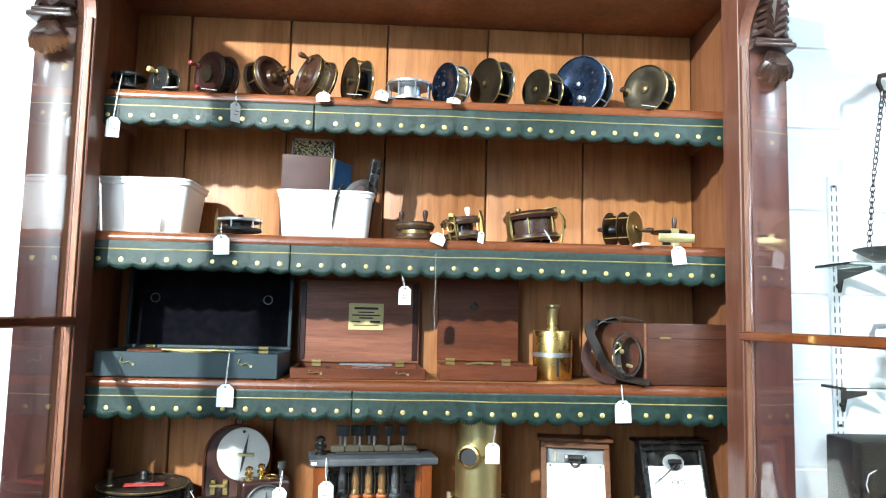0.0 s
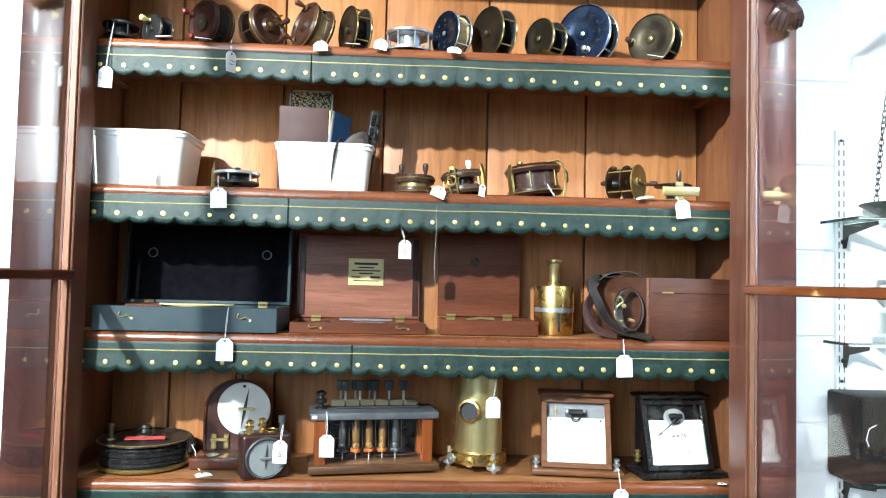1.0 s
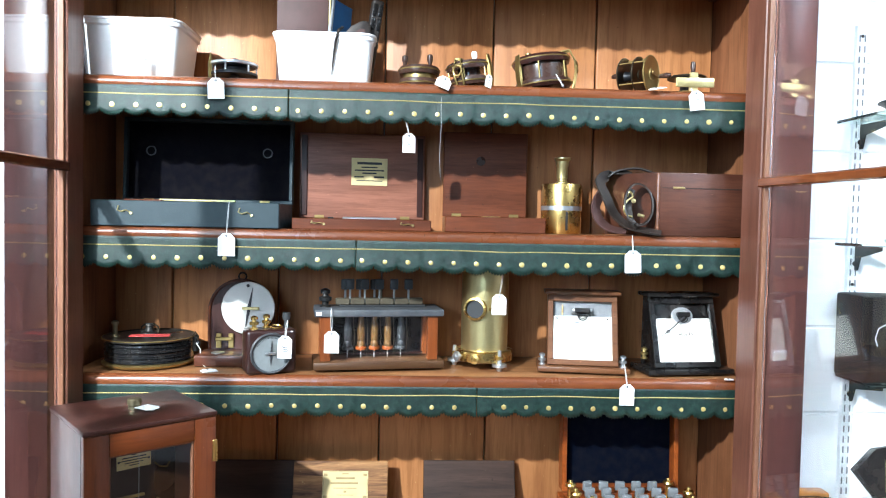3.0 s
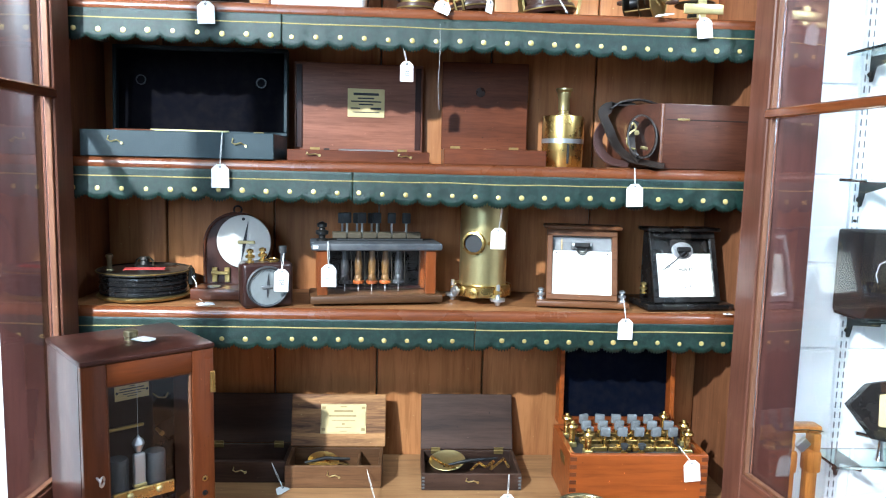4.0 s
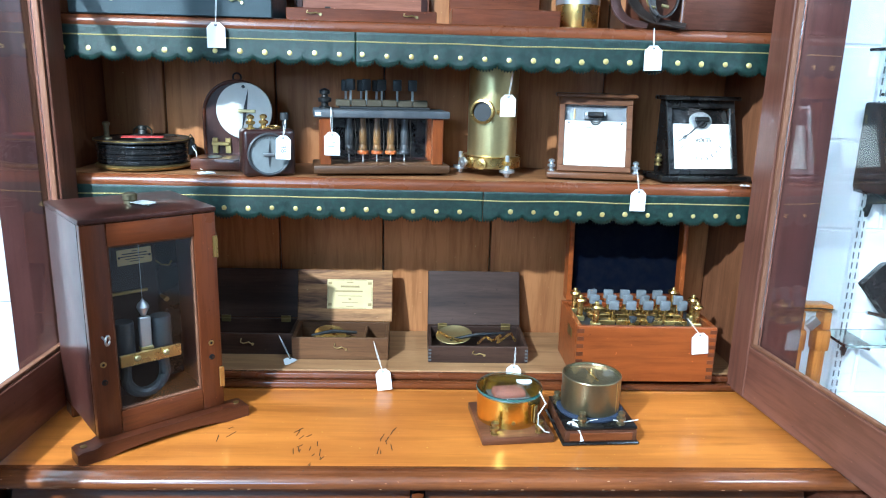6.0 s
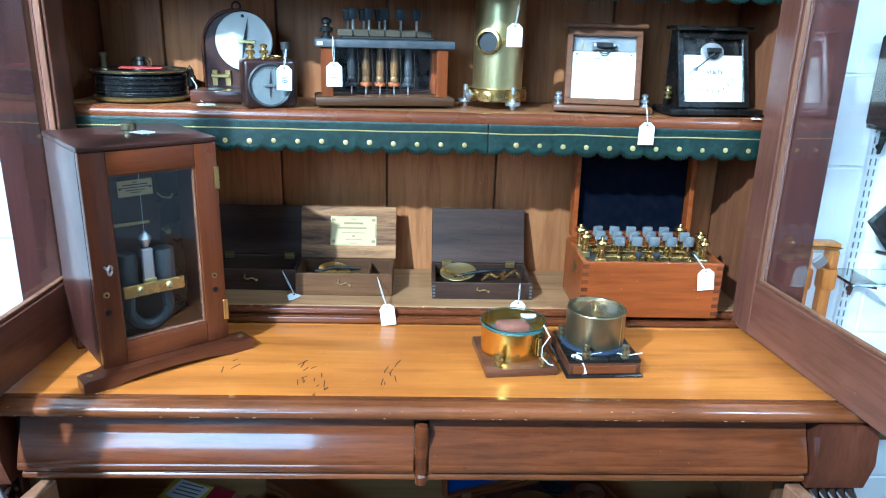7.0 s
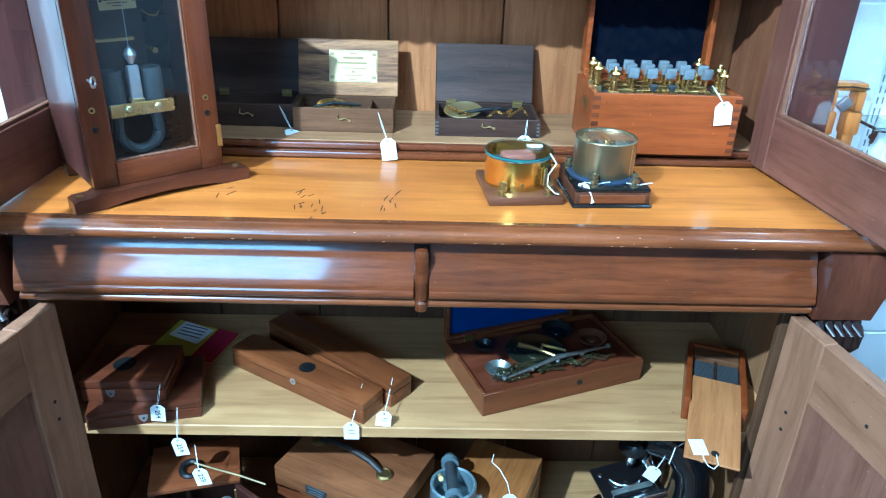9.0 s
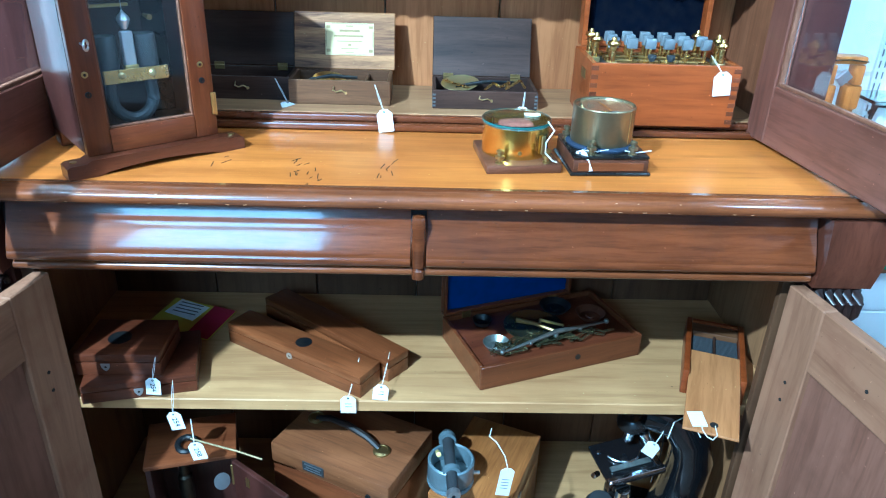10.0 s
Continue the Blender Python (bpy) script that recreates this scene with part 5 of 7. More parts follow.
for i in range(6):
    part("contact_bar", box(B(), 0.0275, 0.014, 0.013, M(-0.070 + i * 0.0295, 0.060, 0.1310, 0, 0, 1.5 * (i % 3 - 1)), 0.0015), TINNED, rs)
for i in range(5):
    x = -0.0555 + i * 0.0295
    for y, dz in ((0.060, 0.0), (0.080, -0.002)):
        if y > 0.07 and i > 2:
            continue
        pl = part("plug", lathe(B(), [(0, 0.128), (0.0026, 0.128), (0.0021, 0.156), (0, 0.157)], M(x - (0.008 if y > 0.07 else 0), y, dz), 10), SILVER, rs)
        part("plug_head", box(B(), 0.0165, 0.0085, 0.021, M(x - (0.008 if y > 0.07 else 0), y, 0.165 + dz, 4 * (i % 2), 0, 9 * (i % 3 - 1)), 0.002, 2), EBONITE, pl, "dark ebonite plug head")
for i in range(5):
    x = -0.060 + i * 0.0265
    wound = i in (1, 2, 3)
    bob = part("coil", lathe(B(), [(0, 0.040), (0.0065, 0.040), (0.0078, 0.046), (0.0080, 0.050), (0.0062, 0.054), (0.0074, 0.060), (0.0076, 0.078), (0.0060, 0.086), (0.0052, 0.106), (0, 0.106)], M(x, 0.046, 0), 18), AMBER if wound else EBONITE, rs)
    part("coil_collar", lathe(B(), [(0.004, 0.0365), (0.0105, 0.0365), (0.0115, 0.0395), (0.0105, 0.043), (0.004, 0.043)], M(x, 0.046, 0), 18), ORANGEWOOD if wound else EBONITE, bob)
    part("coil_pin", tube(B(), [(x, 0.046, 0.021), (x, 0.046, 0.037)], 0.0012, 6), SILVER, bob)
    part("coil_wire", tube(B(), [(x + 0.012, 0.050, 0.022), (x + 0.014, 0.052, 0.060), (x + 0.011, 0.050, 0.105)], 0.0006, 5), TINNED, bob)
part("coil_rail", box(B(), 0.185, 0.010, 0.005, M(0, 0.058, 0.0265), 0.001), CASEDARK_R, rs)
terminal(rs, -0.104, 0.058, 0.120, 1.6, GUNMETAL)

cy = thing("telescope_instrument", M(0.143, 0.118, Z4), "tall lacquered brass cylinder with a round window and levelling feet", "instrument")
part("tube", lathe(B(), [(0.046, 0.036), (0.0475, 0.037), (0.0475, 0.240), (0.044, 0.240), (0.044, 0.036)], None, 48), PALE_BRASS, cy)
part("base_ring", lathe(B(), [(0, 0.014), (0.054, 0.014), (0.0575, 0.016), (0.0575, 0.035), (0.055, 0.037), (0, 0.037)], None, 48), BRASS, cy)
W_ = M(-0.022, -0.040, 0.122, 90, 0, -22)
wn = part("window_ring", lathe(B(), [(0.0185, 0), (0.0225, 0), (0.0235, 0.004), (0.0225, 0.011), (0.0185, 0.012)], W_, 32), BRASS, cy)
part("window_glass", lathe(B(), [(0, 0.003), (0.0185, 0.003), (0.0185, 0.005), (0, 0.0052)], W_, 28), EBONITE, wn)
part("window_catch", box(B(), 0.008, 0.004, 0.006, M(0.006, -0.050, 0.122), 0.001), BRASS, cy)
for a in (-65, 175, 55):
    c, s = math.cos(radians(a)), math.sin(radians(a))
    fx, fy = 0.060 * c, 0.060 * s
    ft = part("levelling_foot", lathe(B(), [(0, 0), (0.004, 0), (0.006, 0.005), (0.0065, 0.008), (0.0145, 0.009), (0.0145, 0.014), (0.005, 0.015), (0.004, 0.022), (0.004, 0.041), (0, 0.042)], M(fx, fy, 0), 18), SILVER, cy)
    part("foot_lug", box(B(), 0.022, 0.014, 0.008, M(0.054 * c, 0.054 * s, 0.026, 0, 0, a), 0.002), BRASS, ft)
for a in (-112, -150):
    c, s = math.cos(radians(a)), math.sin(radians(a))
    part("terminal", lathe(B(), [(0, 0), (0.004, 0), (0.004, 0.006), (0.010, 0.007), (0.010, 0.012), (0.004, 0.013), (0.003, 0.015), (0, 0.015)], M(0.057 * c, 0.057 * s, 0.025, 90, 0, a + 90), 16), (BRASS if a > -130 else SILVER), cy)


DIALCARD = plain("yellowing_dial_card", (0.64, 0.62, 0.55), 0.7, 0, 0.1, 40, 0.03, dirt=(0.5, 0.47, 0.4))


def panel_meter(name, label, m, frame_m, dark_top, words, w=0.138, tall=0.152):
    """A desk meter: sloping glazed face in a frame on a wide base."""
    t = thing(name, m, label, "meter", "demonstration meters")
    part("base", block(B(), -w / 2 - 0.020, w / 2 + 0.022, 0, 0.088, 0.003, 0.014, 0.003, 2), frame_m, t)
    for k in (-1, 1):
        pts = [(0.018, 0.014), (0.060, tall), (0.078, tall), (0.080, 0.014)]
        bm = B()
        extrude_x(bm, pts, k * w / 2 - (0.006 if k > 0 else 0), k * w / 2 + (0 if k > 0 else 0.006))
        part("side", bm, frame_m, t)
    part("back", block(B(), -w / 2 + 0.006, w / 2 - 0.006, 0.078, 0.083, 0.014, tall, 0.001), frame_m, t)
    part("cap", block(B(), -w / 2 - 0.007, w / 2 + 0.007, 0.040, 0.090, tall + 0.0005, tall + 0.008, 0.002), frame_m, t)
    S = M(0, 0.018, 0.0145, -math.degrees(math.atan2(0.042, tall - 0.014)), 0, 0)
    L = math.hypot(0.042, tall - 0.014)
    fr = B()
    block(fr, -w / 2, w / 2, -0.006, 0.004, 0, 0.011, 0.001)
    block(fr, -w / 2, w / 2, -0.006, 0.004, L - 0.016, L, 0.001)
    block(fr, -w / 2, -w / 2 + 0.011, -0.006, 0.004, 0.011, L - 0.016, 0.001)
    block(fr, w / 2 - 0.011, w / 2, -0.006, 0.004, 0.011, L - 0.016, 0.001)
    f = part("frame", fr, frame_m, t, "", S)
    inner = w - 0.022
    card_h = (L - 0.027) * 0.74
    cd = part("dial_card", block(B(), -inner / 2, inner / 2, 0.0005, 0.002, 0.0112, 0.0112 + card_h, 0), DIALCARD, f, "white dial card")
    part("upper_panel", block(B(), -inner / 2, inner / 2, 0.008, 0.010, 0.012 + card_h, L - 0.0165, 0), EBONY if dark_top else GREY_EB, f)
    zc = 0.0112 + card_h + (0.002 if dark_top else 0.006)
    if dark_top:
        mv = part("movement", prism(B(), [(0.023 * math.cos(radians(a)), 0.017 * math.sin(radians(a))) for a in range(0, 360, 15)], 0.0022, M(0, -0.0008, zc + 0.004)), SILVER, f, "pierced steel movement plate")
        part("hub", lathe(B(), [(0, 0), (0.010, 0), (0.009, 0.003), (0.004, 0.004), (0.003, 0.008), (0, 0.0085)], M(0, -0.001, zc + 0.002, 90), 20), GUNMETAL, mv)
    else:
        mv = part("movement", box(B(), 0.042, 0.006, 0.015, M(0, 0.0, zc + 0.004), 0.002, 2), GUNMETAL, f, "dark bracketed movement")
        part("spring", tube(B(), arc_pts(0.0095, 0, 340, 16, M(0, -0.004, zc - 0.004, 90)), 0.0013, 7, True), EBONITE, mv)
        part("pivot_bridge", box(B(), 0.026, 0.003, 0.004, M(0, -0.0045, zc + 0.005), 0.001), SILVER, mv)
        for k in (-1, 1):
            part("bracket_screw", lathe(B(), [(0, 0), (0.003, 0), (0.003, 0.002), (0, 0.0025)], M(k * 0.017, -0.003, zc + 0.007, 90), 10), SILVER, mv)
    part("magnet", tube(B(), arc_pts(0.010, 190, 350, 12, M(0, -0.006, zc, 90)), 0.0013, 8), GUNMETAL, mv)
    part("movement_bridge", box(B(), 0.030, 0.005, 0.010, M(0, -0.008, zc + 0.005), 0.002), GUNMETAL, mv)
    if dark_top:
        part("needle", tube(B(), [(0, -0.0105, zc), (-0.024, -0.008, zc - 0.020), (-0.050, -0.004, zc - 0.038)], [0.0017, 0.0014, 0.0007], 6), INK, mv)
        part("needle_ring", tube(B(), arc_pts(0.0032, 0, 330, 11, M(-0.036, -0.0062, zc - 0.0285, 90)), 0.0009, 6, True), INK, mv)
        arc = B()
        for i in range(9):
            a = radians(222 + i * 12)
            tube(arc, [(0.050 * math.cos(a), 0.0002, zc + 0.066 * math.sin(a)), (0.056 * math.cos(a), 0.0002, zc + 0.073 * math.sin(a))], 0.0009, 5)
        part("scale_marks", arc, INK, cd)["kind"] = "stuff"
        text_part(words, 0.011, INK, cd, M(0.004, -0.0006, 0.066, 90, 0, 0), 0.0005)
    else:
        bars(cd, [(-0.012, 0.086, 0.014, 0.003), (0.008, 0.085, 0.020, 0.002), (0.0, 0.022, 0.006, 0.0012)], GREY_EB, M(0, 0.0002, 0))
        for k in (-1, 1):
            part("screw", cyl(B(), 0.0025, 0.0012, M(k * (inner / 2 - 0.008), 0.0008, 0.0112 + card_h - 0.004, 90), 10), GUNMETAL, cd)
        part("marker", box(B(), 0.002, 0.002, 0.020, M(-inner * 0.34, 0.006, zc + 0.008), 0), BRASS, f)
    g = part("glass", block(B(), -inner / 2 + 0.0005, inner / 2 - 0.0005, -0.0045, -0.003, 0.0115, L - 0.0165, 0), GLASS, f)
    g.visible_shadow = False
    return t


METER_OAK = wood("meter_oak", (0.115, 0.045, 0.018), (0.200, 0.084, 0.034), "X", 0.36, 1.0, 0.2, worn=0.3, streaky=0.35)
mA = panel_meter("demonstration_meter", "oak-framed desk meter with a white card and brass terminals", M(0.330, 0.038, Z4, 0, 0, -8), METER_OAK, False, "")
for k in (-1, 1):
    terminal(mA, k * 0.079, 0.022, 0.014, 1.0, SILVER)
mB = panel_meter("demonstration_meter", "ebonised desk voltmeter with a white card and black needle", M(0.543, 0.030, Z4, 0, 0, 7), EBONY, True, "VOLTS", 0.140)
terminal(mB, -0.082, 0.040, 0.030, 1.0, OLD_BRASS)

# very dark brown: the shade inside the glazed case is put into the wood
CASEDARK = wood("shaded_case_interior", (0.020, 0.009, 0.007), (0.038, 0.017, 0.012), "Z", 0.5, 1.0)
CASEWOOD = wood("case_door_wood", (0.105, 0.026, 0.008), (0.190, 0.050, 0.014), "Z", 0.30, 0.8, 0.35, worn=0.25, streaky=0.3)
CASEWOOD_X = wood("case_rail_wood", (0.115, 0.028, 0.008), (0.205, 0.055, 0.015), "X", 0.30, 0.8, 0.35, worn=0.25, streaky=0.3)
GILT_BRASS = plain("bright_lacquered_brass", (0.92, 0.62, 0.12), 0.2, 1.0, 0.25, 30, 0.05, dirt=(0.5, 0.28, 0.05))
# ---------------------------------------------------------------- galvanometer case on the counter
gc = thing("galvanometer_case", M(-0.487, -0.270, 0.930, 0, 0, 39), "tall glazed mahogany galvanometer case on a bowed foot", "instrument case")
GW, GD, GZ0, GZ1 = 0.204, 0.192, 0.026, 0.363
part("side_panel", block(B(), 0, 0.010, 0.015, GD, GZ0, GZ1, 0.001), REDWOOD_Z, gc)
part("side_panel", block(B(), GW - 0.010, GW, 0.015, GD, GZ0, GZ1, 0.001), REDWOOD_Z, gc)
# near-black back deepens the painted shade behind the glass
part("back_panel", block(B(), 0.010, GW - 0.010, 0.150, GD, GZ0, GZ1, 0.001), EBONY, gc)
part("mounting_board", block(B(), 0.012, 0.142, 0.108, 0.120, GZ0 + 0.012, GZ1, 0.001), CASEDARK, gc)
part("bottom", block(B(), 0.010, GW - 0.010, 0.015, 0.1495, GZ0, GZ0 + 0.012, 0), CASEDARK, gc)
part("top", block(B(), -0.002, GW + 0.002, -0.002, GD + 0.001, GZ1 + 0.0003, GZ1 + 0.009, 0.003, 2), REDWOOD_Z, gc, "dark scuffed top board")
part("top_knob", lathe(B(), [(0, 0), (0.010, 0), (0.010, 0.005), (0.0115, 0.007), (0.0115, 0.015), (0.009, 0.017), (0, 0.017)], M(0.104, 0.096, GZ1 + 0.009), 24), GREY_BRASS, gc)
# door: mitred stiles and rails with a chamfer towards the glass
door = part("door", block(B(), 0.0, 0.036, 0, 0.0145, GZ0, GZ1, 0.0018, 2), CASEWOOD, gc, "glazed reddish door")
part("stile", block(B(), GW - 0.036, GW, 0, 0.0145, GZ0, GZ1, 0.0018, 2), CASEWOOD, door)
part("rail", block(B(), 0.0362, GW - 0.0362, 0.0004, 0.0145, GZ0, GZ0 + 0.036, 0.0018, 2), CASEWOOD_X, door)
part("rail", block(B(), 0.0362, GW - 0.0362, 0.0004, 0.0145, GZ1 - 0.036, GZ1, 0.0018, 2), CASEWOOD_X, door)
bm = B()
for x0, x1, z0, z1 in ((0.036, 0.039, GZ0 + 0.036, GZ1 - 0.036), (GW - 0.039, GW - 0.036, GZ0 + 0.036, GZ1 - 0.036), (0.039, GW - 0.039, GZ0 + 0.036, GZ0 + 0.039), (0.039, GW - 0.039, GZ1 - 0.039, GZ1 - 0.036)):
    block(bm, x0, x1, 0.004, 0.013, z0, z1, 0.0008)
part("glazing_bead", bm, WOOD_LIP, door, "pale edge round the glass")
p = part("pane", block(B(), 0.0392, GW - 0.0392, 0.0075, 0.0095, GZ0 + 0.0392, GZ1 - 0.0392, 0), GLASS, door)
p.visible_shadow = False
for z in (0.078, 0.306):
    bm = box(B(), 0.0055, 0.003, 0.036, M(GW - 0.004, -0.0012, z), 0.001)
    tube(bm, [(GW - 0.0005, -0.0025, z - 0.018), (GW - 0.0005, -0.0025, z + 0.018)], 0.0018, 8)
    part("hinge", bm, BRASS, door)
for x, z, mt in ((0.016, 0.146, OLD_BRASS), (0.016, 0.117, GUNMETAL), (GW - 0.018, 0.142, OLD_BRASS), (GW - 0.018, 0.117, GUNMETAL)):
    e = part("escutcheon", lathe(B(), [(0.0022, 0), (0.0048, 0), (0.0048, 0.0012), (0.0022, 0.0016)], M(x, 0.0003, z, 90), 14), mt, door)
    part("keyhole", box(B(), 0.0028, 0.001, 0.006, M(x, 0.0000, z - 0.001), 0.0004), DARK, e)
kb = B()
cyl(kb, 0.0018, 0.018, M(0.018, 0.001, 0.190, 90), 8)
tube(kb, arc_pts(0.007, 0, 330, 11, M(0.020, -0.019, 0.190, 90, 0, 50)), 0.0017, 7, True)
part("key", kb, SILVER, door, "small steel key")
# bowed foot rail, thick at its ends
bot = [(-0.036, 0.0), (0.006, 0.0)] + [(0.006 + (GW - 0.012) * i / 12, 0.009 * math.sin(math.pi * i / 12) ** 0.6) for i in range(1, 12)] + [(GW - 0.006, 0.0), (GW + 0.036, 0.0)]
top = [(GW + 0.036, 0.018), (GW + 0.030, 0.021), (GW + 0.008, 0.0215), (GW, 0.0255), (0.0, 0.0255), (-0.008, 0.0215), (-0.030, 0.021), (-0.036, 0.018)]
f = part("foot", prism(B(), bot + top, 0.036, M(0, -0.018, 0)), REDWOOD, gc, "bowed foot rail with screwed ends")
for x in (-0.022, GW + 0.022):
    part("foot_screw", lathe(B(), [(0, 0.0212), (0.0052, 0.0212), (0.0052, 0.0224), (0, 0.0228)], M(x, 0.002, 0), 14), OLD_BRASS, f)
part("rear_rail", block(B(), 0.0, GW, GD - 0.036, GD, 0.0, 0.0255, 0.002), REDWOOD, gc)
np_ = part("name_plate", box(B(), 0.056, 0.0015, 0.027, M(0.107, 0.1070, 0.281, 0, -1, 0), 0.0005), PAPER_Y, gc, "small engraved brass-coloured maker's plate")
bars(np_, [(0.107, 0.2905, 0.008, 0.0014), (0.107, 0.2865, 0.040, 0.0018), (0.107, 0.2820, 0.044, 0.0016), (0.107, 0.2775, 0.030, 0.0014), (0.107, 0.2735, 0.016, 0.0014)], INK, M(0, 0.1061, 0))
for k in (-1, 1):
    part("plate_screw", lathe(B(), [(0, 0), (0.0022, 0), (0, 0.001)], M(0.107 + k * 0.0245, 0.1062, 0.281, 90), 10), INK, np_)
am = part("cross_arm", box(B(), 0.066, 0.005, 0.005, M(0.086, 0.090, 0.226), 0.001), OLD_BRASS, gc)
part("arm_knob", lathe(B(), [(0, 0), (0.004, 0.001), (0.005, 0.005), (0.003, 0.010), (0, 0.011)], M(0.056, 0.086, 0.229, 90), 14), OLD_BRASS, am)
mg = part("suspension", box(B(), 0.019, 0.009, 0.056, M(0.096, 0.048, 0.166), 0.002), SILVER, gc, "bright nickel suspension block")
part("suspension_foot", box(B(), 0.021, 0.011, 0.006, M(0.096, 0.047, 0.141), 0.001), PALE_BRASS, mg)
part("suspension_head", lathe(B(), [(0, 0), (0.004, 0), (0.0075, 0.008), (0.010, 0.014), (0.0075, 0.020), (0.003, 0.024), (0, 0.030)], M(0.096, 0.050, 0.196), 18), SILVER, mg)
part("suspension_wire", tube(B(), [(0.096, 0.050, 0.224), (0.097, 0.052, 0.352)], 0.0004, 5), SILVER, mg)
part("wire_clip", box(B(), 0.016, 0.014, 0.004, M(0.098, 0.060, 0.342), 0.001), OLD_BRASS, gc)
for x in (0.066, 0.126):
    part("coil_drum", lathe(B(), [(0, 0), (0.0165, 0), (0.017, 0.002), (0.017, 0.058), (0.0155, 0.061), (0, 0.061)], M(x, 0.062, 0.126), 28), EBONITE, gc, "grey-black coil drum")
part("coil_base", box(B(), 0.098, 0.006, 0.020, M(0.099, 0.0355, 0.130), 0.001), BRASS, gc, "brass clamping bar")
part("magnet", tube(B(), [(0.066, 0.060, 0.126)] + [(0.096 - 0.032 * math.cos(radians(a)), 0.060, 0.092 - 0.034 * math.sin(radians(a))) for a in range(0, 181, 15)] + [(0.126, 0.060, 0.126)], 0.009, 10), EBONITE, gc, "dark horseshoe magnet")
for k in (-1, 1):
    part("base_screw", lathe(B(), [(0, 0), (0.0055, 0), (0.0055, 0.003), (0.003, 0.005), (0, 0.005)], M(0.099 + k * 0.023, 0.0325, 0.132, 90), 14), PALE_BRASS, gc)
for z in (0.262, 0.325):
    part("wire_loop", tube(B(), [(0.150, 0.140, z), (0.158, 0.128, z - 0.008), (0.170, 0.126, z - 0.010), (0.176, 0.130, z - 0.004)], 0.0016, 6), OLD_BRASS, gc)
part("inner_post", lathe(B(), [(0, 0), (0.003, 0), (0.003, 0.018), (0.0045, 0.020), (0.0045, 0.026), (0, 0.027)], M(0.146, 0.106, 0.206, 90), 12), OLD_BRASS, gc)
price_tag((-0.448, -0.140, 1.309), (-0.424, -0.150, 1.3055), (90, 0, 60), 0.026, 0.036, marks=False, label="white price tag lying on the case top")

# ---------------------------------------------------------------- bottom shelf: open boxes
ZB = 0.957
b1, lid = open_case("balance_box", "dark shabby oak box, open and in shade", M(-0.340, 0.080, ZB), 0.186, 0.100, 0.044, 0.105, 12, DARKOAK, DARKOAK, 0.010, hooks=1, lid_rim=False)
b2, lid = open_case("balance_box", "striped oak box, open, printed yellow label in its lid", M(-0.150, 0.055, ZB), 0.192, 0.100, 0.046, 0.110, 15, BROWNOAK, BROWNOAK, 0.010, OAK, hooks=1, lid_w=0.200, lid_rim=False, hinges=False)
lab = part("paper_label", box(B(), 0.096, 0.0008, 0.062, M(0.010, 0.0034, 0.058), 0), PAPER_Y, lid, "printed yellow paper label")
bars(lab, [(0.010, 0.083, 0.014, 0.002), (0.010, 0.074, 0.040, 0.004), (0.008, 0.064, 0.058, 0.0035), (0.010, 0.054, 0.050, 0.0016), (0.010, 0.047, 0.006, 0.004), (0.010, 0.040, 0.034, 0.0014), (0.010, 0.032, 0.016, 0.0016), (0.010, 0.0875, 0.072, 0.0008), (0.010, 0.0285, 0.072, 0.0008), (-0.032, 0.081, 0.008, 0.005), (0.052, 0.081, 0.008, 0.005), (-0.032, 0.036, 0.008, 0.006), (0.052, 0.036, 0.008, 0.006), (-0.0365, 0.058, 0.0015, 0.030), (0.0565, 0.058, 0.0015, 0.030)], FADED_INK, M(0, 0.0028, 0))
part("divider", block(B(), 0.045, 0.050, 0.008, 0.092, 0.006, 0.040, 0.001), BROWNOAK, b2)
part("scale_pan", lathe(B(), [(0, 0), (0.024, 0.004), (0.032, 0.010), (0.031, 0.0105), (0.023, 0.005), (0, 0.001)], M(-0.025, 0.045, 0.030, 12, 6, 0), 28), BRASS, b2)
part("beam", tube(B(), [(-0.06, 0.03, 0.040), (-0.02, 0.04, 0.046), (0.03, 0.045, 0.042)], [0.003, 0.004, 0.003], 8), GUNMETAL, b2)
b3, lid = open_case("balance_box", "dark oak box, open, holding a brass scale pan and chain", M(0.126, 0.045, ZB), 0.200, 0.125, 0.035, 0.118, 19, DARKOAK, DARKOAK, 0.010, hooks=1, lid_rim=False)
part("scale_pan", lathe(B(), [(0, 0), (0.026, 0.003), (0.038, 0.011), (0.037, 0.0118), (0.025, 0.004), (0, 0.001)], M(-0.045, 0.070, 0.024, 10, -4, 0), 30), PALE_BRASS, b3)
part("beam", tube(B(), [(-0.055, 0.040, 0.034), (0.0, 0.055, 0.040), (0.06, 0.075, 0.036)], [0.0025, 0.004, 0.0025], 8), GUNMETAL, b3)


def chain(parent, pts, r=0.0024, wire=0.0007, material=None):
    """Small oval links along a line of points."""
    bm = B()
    pts = [Vector(p) for p in pts]
    for i, (a, b) in enumerate(zip(pts, pts[1:])):
        n = max(1, int((b - a).length / (r * 2.0)))
        for k in range(n):
            c = a.lerp(b, (k + 0.5) / n)
            q = (b - a).to_track_quat("X", "Z").to_matrix().to_4x4()
            ring = [Matrix.Translation(c) @ q @ M(0, 0, 0, 90 * (k % 2), 0, 0) @ Vector((r * 1.45 * math.cos(t_), r * 0.8 * math.sin(t_), 0)) for t_ in np.linspace(0, 2 * math.pi, 8, endpoint=False)]
            tube(bm, ring, wire, 4, True)
    ob = part("chain", bm, material or OLD_BRASS, parent)
    ob["kind"] = "stuff"
    return ob


